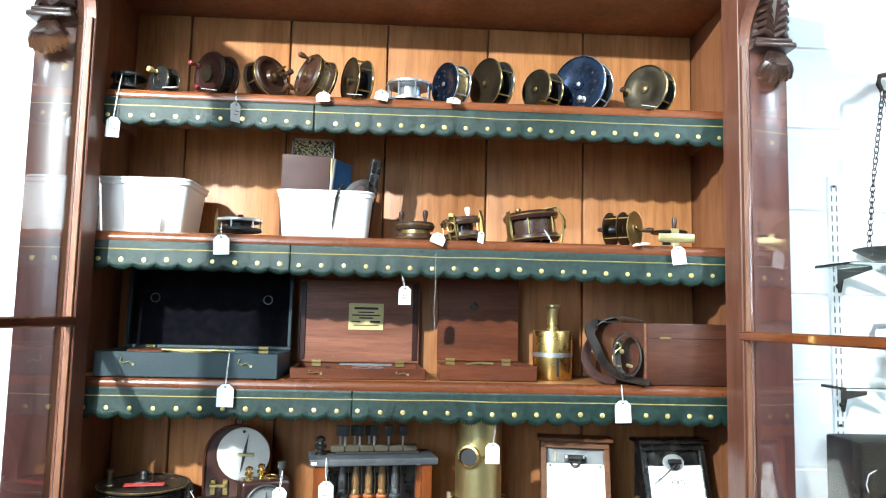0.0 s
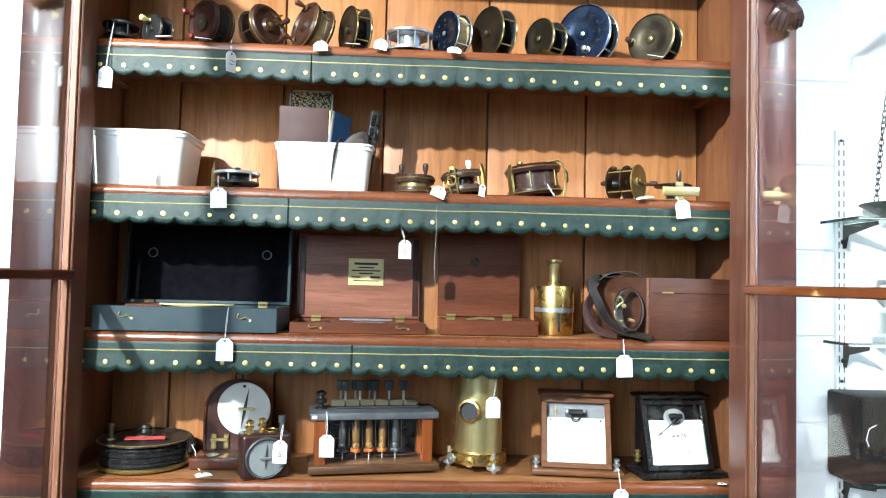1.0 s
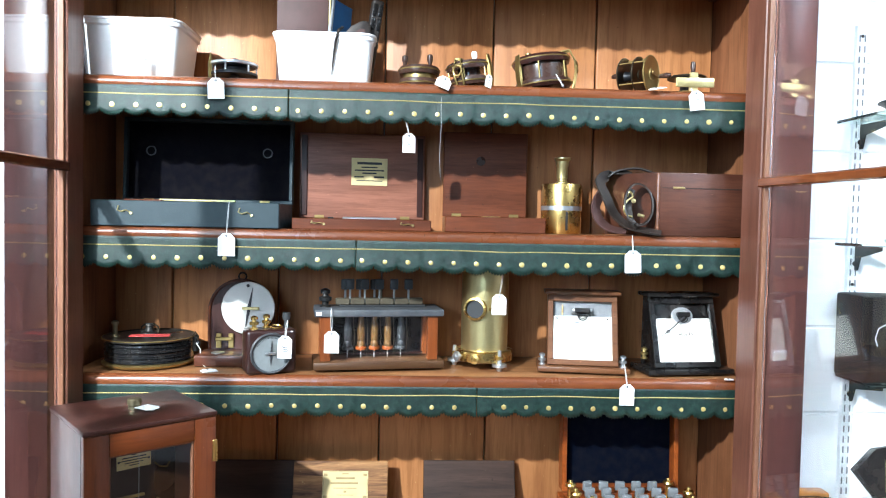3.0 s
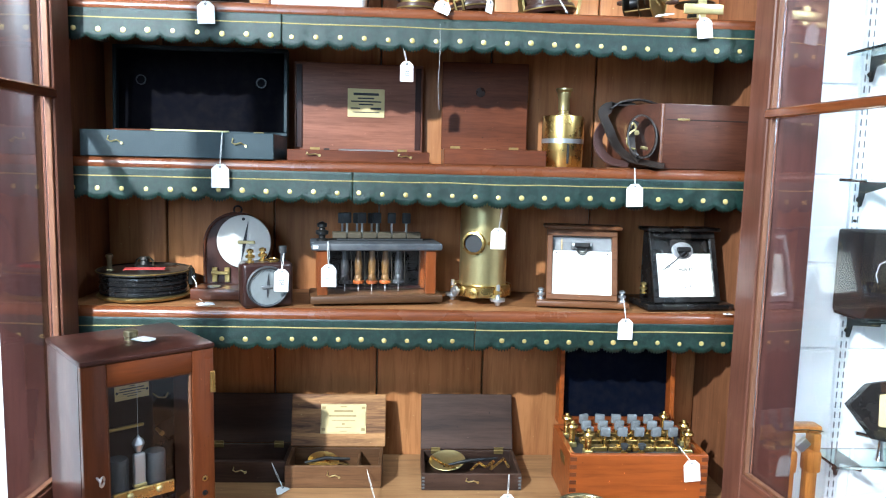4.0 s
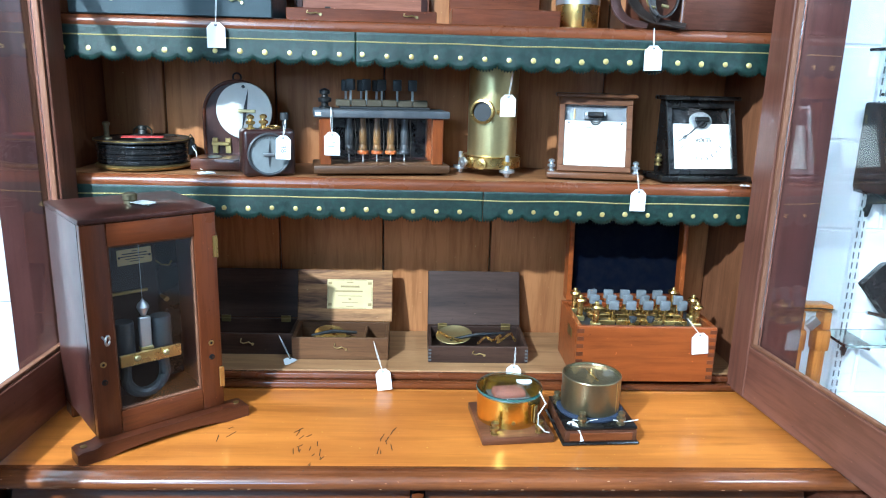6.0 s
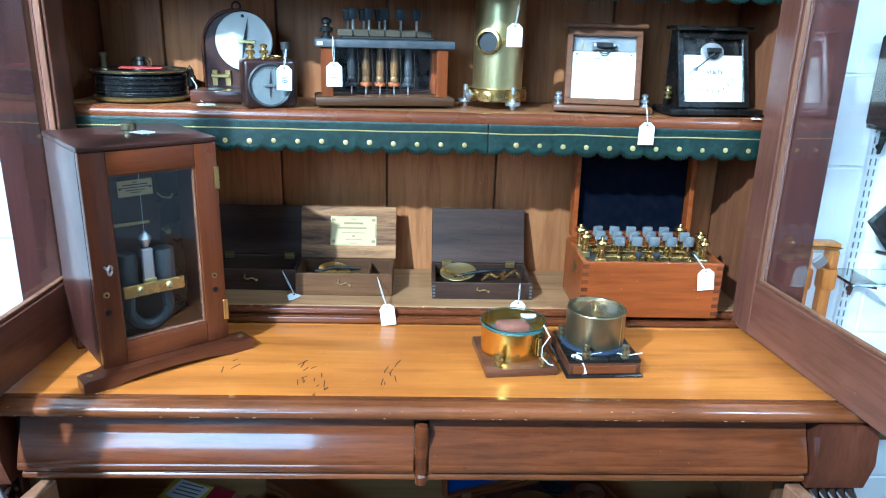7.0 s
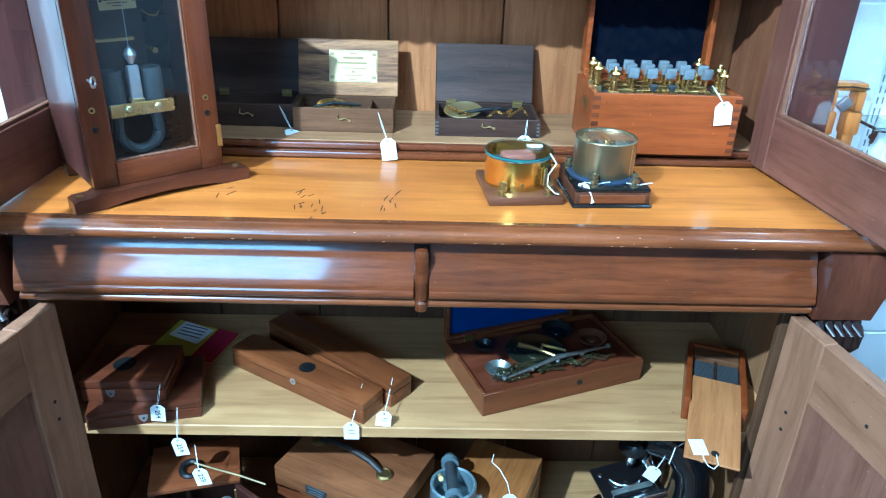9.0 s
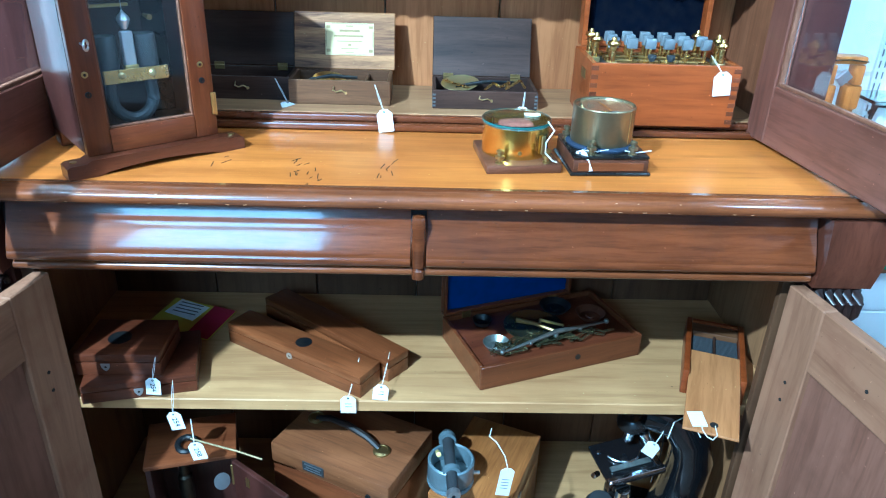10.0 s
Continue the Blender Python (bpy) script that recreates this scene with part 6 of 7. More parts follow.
chain(b3, [(0.000, 0.020, 0.034), (0.018, 0.040, 0.042), (0.030, 0.025, 0.038), (0.048, 0.045, 0.043), (0.040, 0.020, 0.036), (0.070, 0.05, 0.046), (0.078, 0.03, 0.036)], 0.003, 0.0011, BRASS)
chain(b3, [(-0.078, 0.085, 0.036), (-0.060, 0.040, 0.040), (-0.03, 0.024, 0.036)], 0.003, 0.0011, BRASS)
chain(b2, [(-0.055, 0.028, 0.040), (-0.02, 0.020, 0.042), (0.01, 0.030, 0.040), (0.03, 0.02, 0.040)])
for x in (-0.097, 0.097):
    bm = B()
    for z in (0.006, 0.013, 0.020, 0.027):
        box(bm, 0.006, 0.0012, 0.0035, M(x, -0.0004, z), 0)
    part("corner_joint", bm, GREY_EB, b3)["kind"] = "stuff"

br, lid = open_case("resistance_box", "orange cedar plug resistance box with its blue-lined lid raised", M(0.4355, -0.037, ZB), 0.266, 0.160, 0.110, 0.200, 3, ORANGEWOOD, NAVY, 0.034, hooks=0, lid_w=0.246, wall=0.010, hinges=False)
PLUGGREY = plain("plug_grey", (0.15, 0.158, 0.165), 0.4, 0, 0.4, 40, 0.1)
part("ebonite_top", block(B(), -0.122, 0.122, 0.012, 0.148, 0.088, 0.098, 0.001), EBONITE, br, "black ebonite top plate")
for k in (-1, 1):
    for i in range(7):
        part("dovetail", box(B(), 0.013, 0.0012, 0.0078, M(k * 0.1265, -0.0002, 0.010 + i * 0.0152), 0.0003), REDWOOD, br)
for i in range(4):
    for j in range(3):
        part("brass_block", box(B(), 0.044, 0.017, 0.009, M(-0.072 + i * 0.047, 0.052 + j * 0.036, 0.1027), 0.001), BRASS, br)
for i in range(6):
    for j in range(3):
        if (i, j) == (5, 2):
            continue
        x, y = -0.087 + i * 0.0335 + 0.004 * j, 0.050 + j * 0.036
        pl = part("plug", lathe(B(), [(0, 0), (0.0034, 0), (0.0026, 0.021), (0, 0.022)], M(x, y, 0.106), 12), BRASS, br)
        part("plug_head", box(B(), 0.0195, 0.0085, 0.0185, M(x, y, 0.1365, 3, 0, 26 - 8 * ((i * 5 + j * 3) % 6)), 0.002, 2), PLUGGREY, pl, "flat grey ebonite plug head")
for x, y in ((-0.092, 0.030), (-0.114, 0.072), (-0.114, 0.118), (0.104, 0.034), (0.114, 0.080), (0.092, 0.132)):
    tb = part("terminal", lathe(B(), [(0, 0.010), (0.0062, 0.010), (0.0062, 0.036), (0.0095, 0.038), (0.0115, 0.041), (0.0095, 0.045), (0.005, 0.046), (0.0045, 0.049), (0.0035, 0.052), (0, 0.0525)], M(x, y, 0.098), 18), BRASS, br)
    part("terminal_block", box(B(), 0.017, 0.017, 0.010, M(x, y, 0.1032), 0.001), PALE_BRASS, tb)
for x in (-0.022, 0.012):
    tk = part("terminal", lathe(B(), [(0, 0), (0.008, 0), (0.0065, 0.006), (0.003, 0.008), (0.003, 0.012), (0, 0.012)], M(x, 0.026, 0.098), 16), BRASS, br)
    part("terminal_cap", lathe(B(), [(0, 0), (0.004, 0), (0.0075, 0.006), (0.0075, 0.011), (0, 0.012)], M(x, 0.026, 0.110), 16), EBONITE, tk)
bars(br, [(-0.052, 0.0, 0.012, 0.002), (-0.036, 0.0, 0.014, 0.002), (-0.008, 0.0, 0.010, 0.002), (-0.044, -0.004, 0.020, 0.0012), (0.030, 0.0, 0.016, 0.0015)], CARD, M(0, 0.017, 0.0983, 90))
part("side_plate", box(B(), 0.0015, 0.036, 0.018, M(-0.1335, 0.060, 0.080), 0.0006), OLD_BRASS, br)

# ---------------------------------------------------------------- two small instruments on the counter
COILRED = plain("faded_red_winding", (0.26, 0.085, 0.058), 0.6, 0, 0.4, 60, 0.3)
ga = thing("galvanometer", M(0.163, -0.156, 0.930, 0, 0, 6), "gilt brass ring galvanometer under thick glass on a wooden base", "galvanometer")
part("base", block(B(), -0.061, 0.061, -0.075, 0.062, 0.0, 0.014, 0.003, 2), WALNUT, ga)
part("ring", lathe(B(), [(0.052, 0.014), (0.055, 0.014), (0.055, 0.062), (0.052, 0.062)], M(0, 0.004, 0), 56), GILT_BRASS, ga)
part("floor", lathe(B(), [(0, 0.0145), (0.0518, 0.0145), (0.0518, 0.017), (0, 0.017)], M(0, 0.004, 0), 40), GREY_EB, ga)
g = part("glass", lathe(B(), [(0, 0.0625), (0.056, 0.0625), (0.057, 0.064), (0.057, 0.068), (0.056, 0.0695), (0, 0.0695)], M(0, 0.004, 0), 56), glass("green_edge_glass", (0.86, 0.95, 0.93)), ga, "thick greenish glass disc")
g.visible_shadow = False
part("glass_rim", lathe(B(), [(0.0565, 0.0655), (0.0572, 0.0658), (0.0575, 0.0668), (0.0572, 0.0682), (0.0565, 0.0686)], M(0, 0.004, 0), 56), plain("aqua_glass_edge", (0.045, 0.12, 0.11), 0.12, 0, 0.2, 40, 0.02, 0.5), ga, "aqua ground edge of the glass")
part("coil", box(B(), 0.056, 0.034, 0.022, M(0.0, 0.008, 0.047, 0, 0, 4), 0.007, 3), COILRED, ga, "red-brown coil")
part("coil_former", box(B(), 0.072, 0.046, 0.014, M(0.0, 0.010, 0.040, 0, 0, 4), 0.002), GREY_EB, ga)
part("front_screw", lathe(B(), [(0, 0), (0.0035, 0), (0.003, 0.002), (0, 0.0025)], M(-0.004, -0.051, 0.026, 90), 12), OLD_BRASS, ga)
for x, y in ((-0.038, -0.062), (0.038, -0.062)):
    terminal(ga, x, y, 0.014, 1.0, OLD_BRASS)
part("side_plate", box(B(), 0.009, 0.003, 0.030, M(0.036, -0.041, 0.036, 0, 0, 42), 0.001), PALE_BRASS, ga)
price_tag(None, (0.190, -0.150, 1.0007), (90, 0, 0), 0.026, 0.018, marks=False, label="white paper tag on the glass disc")
lp = thing("string_loop", M(0.200, -0.215, 0.960), "loop of white string hanging from the glass disc", "string")
part("loop", tube(B(), [(0.010, 0.034, 0.041), (0.014, -0.004, 0.038), (0.002, -0.008, 0.020), (0.002, -0.012, 0.004), (0.014, -0.012, -0.008), (0.022, -0.008, -0.012)], 0.0013, 6), STRING, lp)

gb = thing("galvanometer", M(0.303, -0.168, 0.930, 0, 0, 3), "tarnished brass drum galvanometer on a stepped dark base", "galvanometer")
part("base", block(B(), -0.060, 0.062, -0.062, 0.060, 0.004, 0.026, 0.003, 2), WALNUT, gb)
part("base_panel", block(B(), -0.052, 0.054, -0.0632, -0.0615, 0.008, 0.022, 0.0006), CEDAR_DARK, gb, "orange veneer panel")
part("base_moulding", block(B(), -0.064, 0.066, -0.066, 0.063, 0.0, 0.0055, 0.002), EBONY, gb)
part("base_top", block(B(), -0.060, 0.062, -0.0625, 0.0605, 0.0262, 0.032, 0.003, 2), EBONY, gb)
part("skirt", lathe(B(), [(0, 0.032), (0.056, 0.032), (0.057, 0.035), (0.054, 0.038), (0, 0.038)], M(0, 0.008, 0), 48), plain("dark_felt", (0.02, 0.03, 0.06), 0.8), gb)
part("drum", lathe(B(), [(0, 0.038), (0.0495, 0.038), (0.050, 0.040), (0.050, 0.0935), (0.0505, 0.0955), (0.0495, 0.097), (0.0475, 0.0963), (0.0470, 0.0895), (0, 0.0895)], M(0, 0.008, 0), 56), GREY_BRASS, gb)
part("seam", box(B(), 0.0008, 0.0012, 0.052, M(0.033, -0.0298, 0.068, 0, 0, 40), 0), PALE_BRASS, gb)
part("pointer", box(B(), 0.003, 0.050, 0.002, M(0.002, 0.012, 0.0910, 0, 0, 6), 0.0005), BRASS, gb)
g = part("lid_glass", lathe(B(), [(0, 0.0930), (0.0468, 0.0930), (0.0468, 0.0948), (0, 0.0948)], M(0, 0.008, 0), 48), GLASS, gb, "sunk glass top")
g.visible_shadow = False
for x, y in ((-0.030, -0.052), (0.036, -0.052), (-0.052, 0.030)):
    terminal(gb, x, y, 0.032, 1.0, GREY_BRASS)
price_tag((0.290, -0.215, 0.966), (0.256, -0.222, 0.968), (4, -25, -40), 0.022, 0.036, marks=False, label="white price tag tied to the brass drum")
for k in (0.262, 0.330):
    lp = thing("string", M(k, -0.2135, 0.9655), "white string tied round the terminals", "string")
    part("strand", tube(B(), [(0.0, 0.0, 0.001), (0.02, -0.002, -0.001), (0.042, 0.0, 0.002)], 0.001, 6), STRING, lp)

# ---------------------------------------------------------------- cupboard shelf
ZL = 0.490


def closed_box(name, label, m, w, d, h, seam, wood_m, category="box"):
    """A closed hinged box, x along its front."""
    t = thing(name, m, label, category, "closed wooden boxes")
    part("body", block(B(), -w / 2, w / 2, 0, d, 0, seam - 0.0006, 0.0015, 2), wood_m, t)
    part("lid", block(B(), -w / 2, w / 2, 0, d, seam + 0.0006, h, 0.0025, 2), wood_m, t)
    return t


def shield(t, x, z, y=-0.0008):
    e = part("escutcheon", prism(B(), [(-0.008, 0.007), (0.008, 0.007), (0.0075, 0.0), (0.004, -0.006), (0, -0.009), (-0.004, -0.006), (-0.0075, 0.0)], 0.001, M(x, y, z)), SILVER, t)
    part("keyhole", lathe(B(), [(0, 0), (0.0022, 0), (0, 0.0005)], M(x, y - 0.0001, z, 90), 10), DARK, e)


c1 = closed_box("wooden_box", "flat dark mahogany box with a small lock plate", M(-0.491, -0.243, ZL, 0, 0, 13), 0.196, 0.155, 0.036, 0.022, REDWOOD)
shield(c1, -0.002, 0.014)
c2 = closed_box("wooden_box", "mahogany box with shield escutcheon stacked on another box", M(-0.530, -0.226, ZL + 0.0365, 0, 0, 1), 0.150, 0.120, 0.044, 0.027, REDWOOD)
shield(c2, -0.022, 0.018)
part("lid_plate", lathe(B(), [(0, 0), (0.021, 0), (0.021, 0.001), (0, 0.001)], M(-0.012, 0.055, 0.0442), 24), GUNMETAL, c2)


CEDAR_LIGHT = wood("worn_cedar", (0.160, 0.050, 0.014), (0.270, 0.094, 0.028), "X", 0.34, 0.6, 0.3, worn=0.45, stain=(0.06, 0.018, 0.006), streaky=0.35, bscale=1.2)


def long_box(label, end, ang, length, width, h, plate_at):
    t = thing("wooden_box", M(end[0], end[1], ZL, 0, 0, ang), label, "box", "closed wooden boxes")
    part("body", block(B(), -length, 0, 0, width, 0, h * 0.62, 0.0015, 2), CEDAR_LIGHT, t)
    part("lid", block(B(), -length, 0, 0, width, h * 0.62 + 0.001, h, 0.002, 2), CEDAR_LIGHT, t)
    if plate_at:
        part("lid_plate", lathe(B(), [(0, 0), (0.016, 0), (0.016, 0.0009), (0, 0.001)], M(plate_at, width * 0.5, h + 0.0002), 24), GUNMETAL, t)
        e = part("escutcheon", lathe(B(), [(0, 0), (0.007, 0), (0.007, 0.0012), (0, 0.0013)], M(plate_at - 0.01, -0.0002, h * 0.62, 90), 18), SILVER, t)
        part("keyhole", lathe(B(), [(0, 0), (0.002, 0), (0, 0.0004)], M(plate_at - 0.01, -0.0016, h * 0.62, 90), 10), DARK, e)
    return t


long_box("long narrow cedar instrument box with an oval lid plate", (-0.096, -0.238), -32.5, 0.335, 0.062, 0.046, -0.160)
long_box("longer narrow cedar box lying behind another", (-0.048, -0.188), -40, 0.360, 0.058, 0.046, 0)

sc, lid = open_case("balance_box", "cedar balance box, open, with blue lining and tarnished scale parts", M(0.292, -0.148, ZL, 0, 0, 20.6), 0.356, 0.195, 0.050, 0.190, 1, CEDAR_DARK, BLUE_VELVET, 0.020, hooks=0, lid_w=0.30, lid_shift=-0.026, floor=0.030)
part("tray", block(B(), -0.168, 0.168, 0.009, 0.185, 0.034, 0.043, 0.001), REDWOOD, sc)
TARN2 = plain("tarnished_steel", (0.42, 0.45, 0.42), 0.35, 0.9, 0.6, 50, 0.15, dirt=(0.07, 0.08, 0.06))
TARNISH = plain("tarnished_brass", (0.24, 0.23, 0.12), 0.22, 0.9, 0.5, 40, 0.12, dirt=(0.05, 0.055, 0.04))
for x, y, r, mt in ((-0.020, 0.092, 0.062, TARNISH), (0.062, 0.150, 0.034, GUNMETAL), (0.118, 0.100, 0.032, WALNUT), (-0.118, 0.062, 0.027, TARN2), (-0.11, 0.148, 0.020, GUNMETAL)):
    part("weight_cup", lathe(B(), [(0, 0), (r * 0.7, 0.002), (r, 0.014), (r * 0.97, 0.0145), (r * 0.66, 0.004), (r * 0.3, 0.0035), (r * 0.25, 0.006), (0, 0.006)], M(x, y, 0.0432), 30), mt, sc)
bm = B()
tube(bm, [(-0.125, 0.022, 0.060), (-0.06, 0.032, 0.064), (0.0, 0.040, 0.070), (0.07, 0.048, 0.064), (0.125, 0.052, 0.060)], [0.002, 0.0035, 0.005, 0.0035, 0.002], 10)
for x, y in ((-0.125, 0.022), (0.125, 0.052), (0.0, 0.040), (0.06, 0.047), (-0.06, 0.032)):
    lathe(bm, [(0, -0.005), (0.004, -0.004), (0.0055, 0), (0.004, 0.004), (0, 0.005)], M(x, y, 0.062), 12)
part("beam", bm, TARN2, sc, "tarnished turned scale beam")
bm = B()
tube(bm, [(0.0, 0.040, 0.070), (-0.03, 0.08, 0.072), (-0.05, 0.11, 0.066)], [0.004, 0.004, 0.006], 8)
tube(bm, [(-0.02, 0.07, 0.074), (-0.01, 0.09, 0.070), (0.03, 0.06, 0.066)], 0.003, 8)
part("pointer", bm, OLD_BRASS, sc)
rnd = random.Random(8)
for i in range(13):
    a = rnd.uniform(-0.14, 0.04)
    chain(sc, [(a + rnd.uniform(-0.02, 0.02) + k * 0.022, 0.018 + rnd.uniform(0, 0.045), 0.050 + rnd.uniform(0, 0.012)) for k in range(5)], 0.003, 0.0009, TARNISH)
e = part("escutcheon", lathe(B(), [(0, 0), (0.006, 0), (0.006, 0.001), (0, 0.0012)], M(0.03, -0.0002, 0.030, 90), 16), GUNMETAL, sc)

# slide box with a half-drawn lid
sb = thing("slide_box", M(0.556, -0.226, ZL, 0, 0, -20), "pale wooden microscope slide box with its lid slid out", "slide box")
bm = B()
block(bm, -0.056, -0.045, 0, 0.205, 0, 0.052, 0.002, 2)
block(bm, 0.045, 0.056, 0, 0.205, 0, 0.052, 0.002, 2)
block(bm, -0.045, 0.045, 0.195, 0.205, 0, 0.050, 0.0015)
block(bm, -0.045, 0.045, 0.0, 0.008, 0, 0.030, 0.001)
block(bm, -0.045, 0.045, 0.008, 0.195, 0, 0.006, 0)
part("body", bm, ORANGEWOOD, sb)
part("cross_bar", block(B(), -0.0445, 0.0445, 0.160, 0.1945, 0.006, 0.046, 0.001), BROWNOAK, sb)
part("rack_rail", block(B(), -0.002, 0.002, 0.010, 0.1595, 0.006, 0.041, 0), DARKOAK, sb)
slide_me = mesh_of("slide", box(B(), 0.040, 0.0016, 0.032, None, 0.0002), EBONITE)
for k in (-1, 1):
    for i in range(18):
        piece("slide", slide_me, sb, M(k * 0.0232, 0.080 + i * 0.0042, 0.0245, 6, 0, 0))
PINE_RED = wood("lid_pine", (0.42, 0.180, 0.055), (0.52, 0.24, 0.08), "Y", 0.42, 0.5, worn=0.2, streaky=0.2, stain=(0.3, 0.12, 0.05))
lidm = part("sliding_lid", block(B(), -0.0445, 0.0470, -0.228, 0.0, -0.0025, 0.0025, 0.001), PINE_RED, sb, "pale reddish sliding lid with a finger hole", M(0.001, 0.083, 0.0455, 4.0, 0, -1.5))
part("finger_hole", lathe(B(), [(0, 0.0022), (0.007, 0.0022), (0.007, 0.0026), (0, 0.0026)], M(0.006, -0.205, 0.0005), 18), DARK, lidm)
part("label_card", box(B(), 0.026, 0.036, 0.001, M(-0.022, -0.200, 0.0035, 0, 0, 20), 0), CARD, lidm, "white card tag")
part("string", tube(B(), [(-0.014, -0.214, 0.004), (-0.012, -0.226, 0.005), (-0.004, -0.238, 0.003), (0.006, -0.240, 0.001), (0.012, -0.230, 0.004), (0.008, -0.207, 0.003)], 0.0010, 5), STRING, lidm)

# blister packet lying at the back
pk = thing("packet", M(-0.478, 0.020, ZL + 0.004, 3, 2, -18), "yellow and red printed card packet lying flat", "packet")
YELLOW = plain("yellow_print", (0.62, 0.52, 0.05), 0.35, 0, 0.15, 30, 0.05, 0.2, dirt=(0.45, 0.4, 0.1))
CRIMSON = plain("crimson_print", (0.36, 0.015, 0.05), 0.35, 0, 0.15, 30, 0.05, 0.2)
part("card", box(B(), 0.150, 0.110, 0.003, M(0, 0, 0.0015), 0.001), YELLOW, pk)
part("red_panel", box(B(), 0.052, 0.108, 0.0006, M(0.048, 0.0, 0.0034), 0), CRIMSON, pk)
part("white_panel", box(B(), 0.075, 0.055, 0.0006, M(-0.025, 0.022, 0.0034, 0, 0, -6), 0), CARD, pk)
bars(pk, [(-0.025, -0.008 + 0.011 * i, 0.055, 0.003) for i in range(4)], GREY_EB, M(0, 0.018, 0.0039, -90))
part("badge", lathe(B(), [(0, 0), (0.014, 0), (0.014, 0.001), (0, 0.001)], M(0.052, -0.040, 0.0037), 20), CRIMSON, pk)

# ---------------------------------------------------------------- cupboard floor
ZF = 0.0625
mc = thing("microscope_case", M(-0.50, -0.268, ZF, 0, 0, 14), "upright wooden microscope case with its door ajar", "case")
CW, CD, CH = 0.165, 0.125, 0.285
part("side", block(B(), 0, 0.010, 0, CD, 0, CH - 0.011, 0.001), REDWOOD_Z, mc)
part("side", block(B(), CW - 0.010, CW, 0, CD, 0, CH - 0.011, 0.001), REDWOOD_Z, mc)
part("back", block(B(), 0.010, CW - 0.010, CD - 0.010, CD, 0, CH - 0.011, 0), REDWOOD_Z, mc)
part("top", block(B(), -0.002, CW + 0.002, -0.002, CD, CH - 0.0105, CH, 0.002, 2), CEDAR_DARK, mc)
part("bottom", block(B(), 0.010, CW - 0.010, 0, CD - 0.010, 0, 0.012, 0.001), CEDAR_DARK, mc)
dr = part("door", block(B(), 0, 0.150, -0.011, 0.0, 0.002, CH - 0.012, 0.002), REDWOOD_Z, mc, "mahogany door standing ajar", M(CW, 0.0, 0, 0, 0, -52))
part("lock_plate", box(B(), 0.010, 0.0012, 0.022, M(0.045, -0.0116, 0.245), 0), OLD_BRASS, dr)
for z in (0.06, 0.235):
    part("hinge", box(B(), 0.012, 0.003, 0.050, M(CW - 0.006, -0.002, z), 0.0008), OLD_BRASS, mc)
hd = part("carrying_handle", tube(B(), arc_pts(0.017, 0, 330, 11, M(0.075, 0.040, CH + 0.006, 15, 0, 0)), 0.006, 8, True), GUNMETAL, mc)
bm = B()
lathe(bm, [(0, 0), (0.034, 0), (0.036, 0.01), (0.018, 0.016), (0.010, 0.03), (0.010, 0.12), (0.014, 0.125), (0.014, 0.185), (0.010, 0.19), (0.010, 0.235), (0.012, 0.236), (0.012, 0.25), (0, 0.25)], M(0.06, 0.06, 0.012), 20)
part("microscope", bm, BRONZE, mc, "small dark brass microscope inside")
part("mirror", lathe(B(), [(0, 0), (0.016, 0), (0.017, 0.004), (0, 0.005)], M(0.128, 0.050, 0.175, 60, 0, 30), 18), SILVER, mc)
cord = thing("cord", M(-0.385, -0.215, ZF + 0.290), "twisted green and white cord with a bobbin", "cord")
part("strand", tube(B(), [(-0.045, 0.010, 0.010), (0.0, 0.0, 0.004), (0.05, -0.015, 0.002), (0.10, -0.030, -0.004)], 0.0018, 6), LINE, cord)

cr = thing("instrument_box", M(-0.045, -0.262, ZF, 0, 0, -27), "worn wooden instrument box with a leather handle and name plate", "box")
part("body", block(B(), -0.280, 0, 0, 0.190, 0, 0.180, 0.003, 2), CEDAR_DARK, cr)
OAKBOX = wood("worn_box_top", (0.15, 0.058, 0.020), (0.27, 0.108, 0.038), "X", 0.42, 0.7, 0.2, worn=0.45, stain=(0.06, 0.025, 0.012))
part("lid", block(B(), -0.281, 0.001, -0.001, 0.191, 0.182, 0.232, 0.004, 2), OAKBOX, cr)
np_ = part("name_plate", box(B(), 0.052, 0.0012, 0.024, M(-0.175, -0.0018, 0.205), 0.0004), EBONITE, cr)
bars(np_, [(-0.175, 0.211, 0.040, 0.003), (-0.175, 0.204, 0.034, 0.0025), (-0.175, 0.198, 0.042, 0.002)], SILVER, M(0, -0.0026, 0))
part("handle", tube(B(), [(-0.235, 0.105, 0.235), (-0.20, 0.10, 0.252), (-0.15, 0.095, 0.256), (-0.10, 0.088, 0.250), (-0.07, 0.084, 0.236)], [0.006, 0.007, 0.008, 0.007, 0.006], 8), BLACK_LEATHER, cr, "dark leather carrying handle")
for x, y in ((-0.062, 0.082), (-0.240, 0.106)):
    part("handle_boss", lathe(B(), [(0, 0), (0.018, 0), (0.018, 0.004), (0.013, 0.007), (0.012, 0.005), (0, 0.005)], M(x, y, 0.232), 22), OLD_BRASS, cr)
for z in (0.175, 0.190):
    part("catch", lathe(B(), [(0, 0), (0.006, 0), (0.006, 0.003), (0, 0.004)], M(-0.045, -0.001, z, 90), 12), GUNMETAL, cr)
ln = thing("lens_mount", M(-0.185, -0.292, ZF), "tarnished brass lens mount on a stand", "instrument")
part("stand", lathe(B(), [(0, 0), (0.035, 0), (0.035, 0.008), (0.012, 0.014), (0.010, 0.155), (0, 0.155)], M(0.02, 0, 0), 20), GUNMETAL, ln)
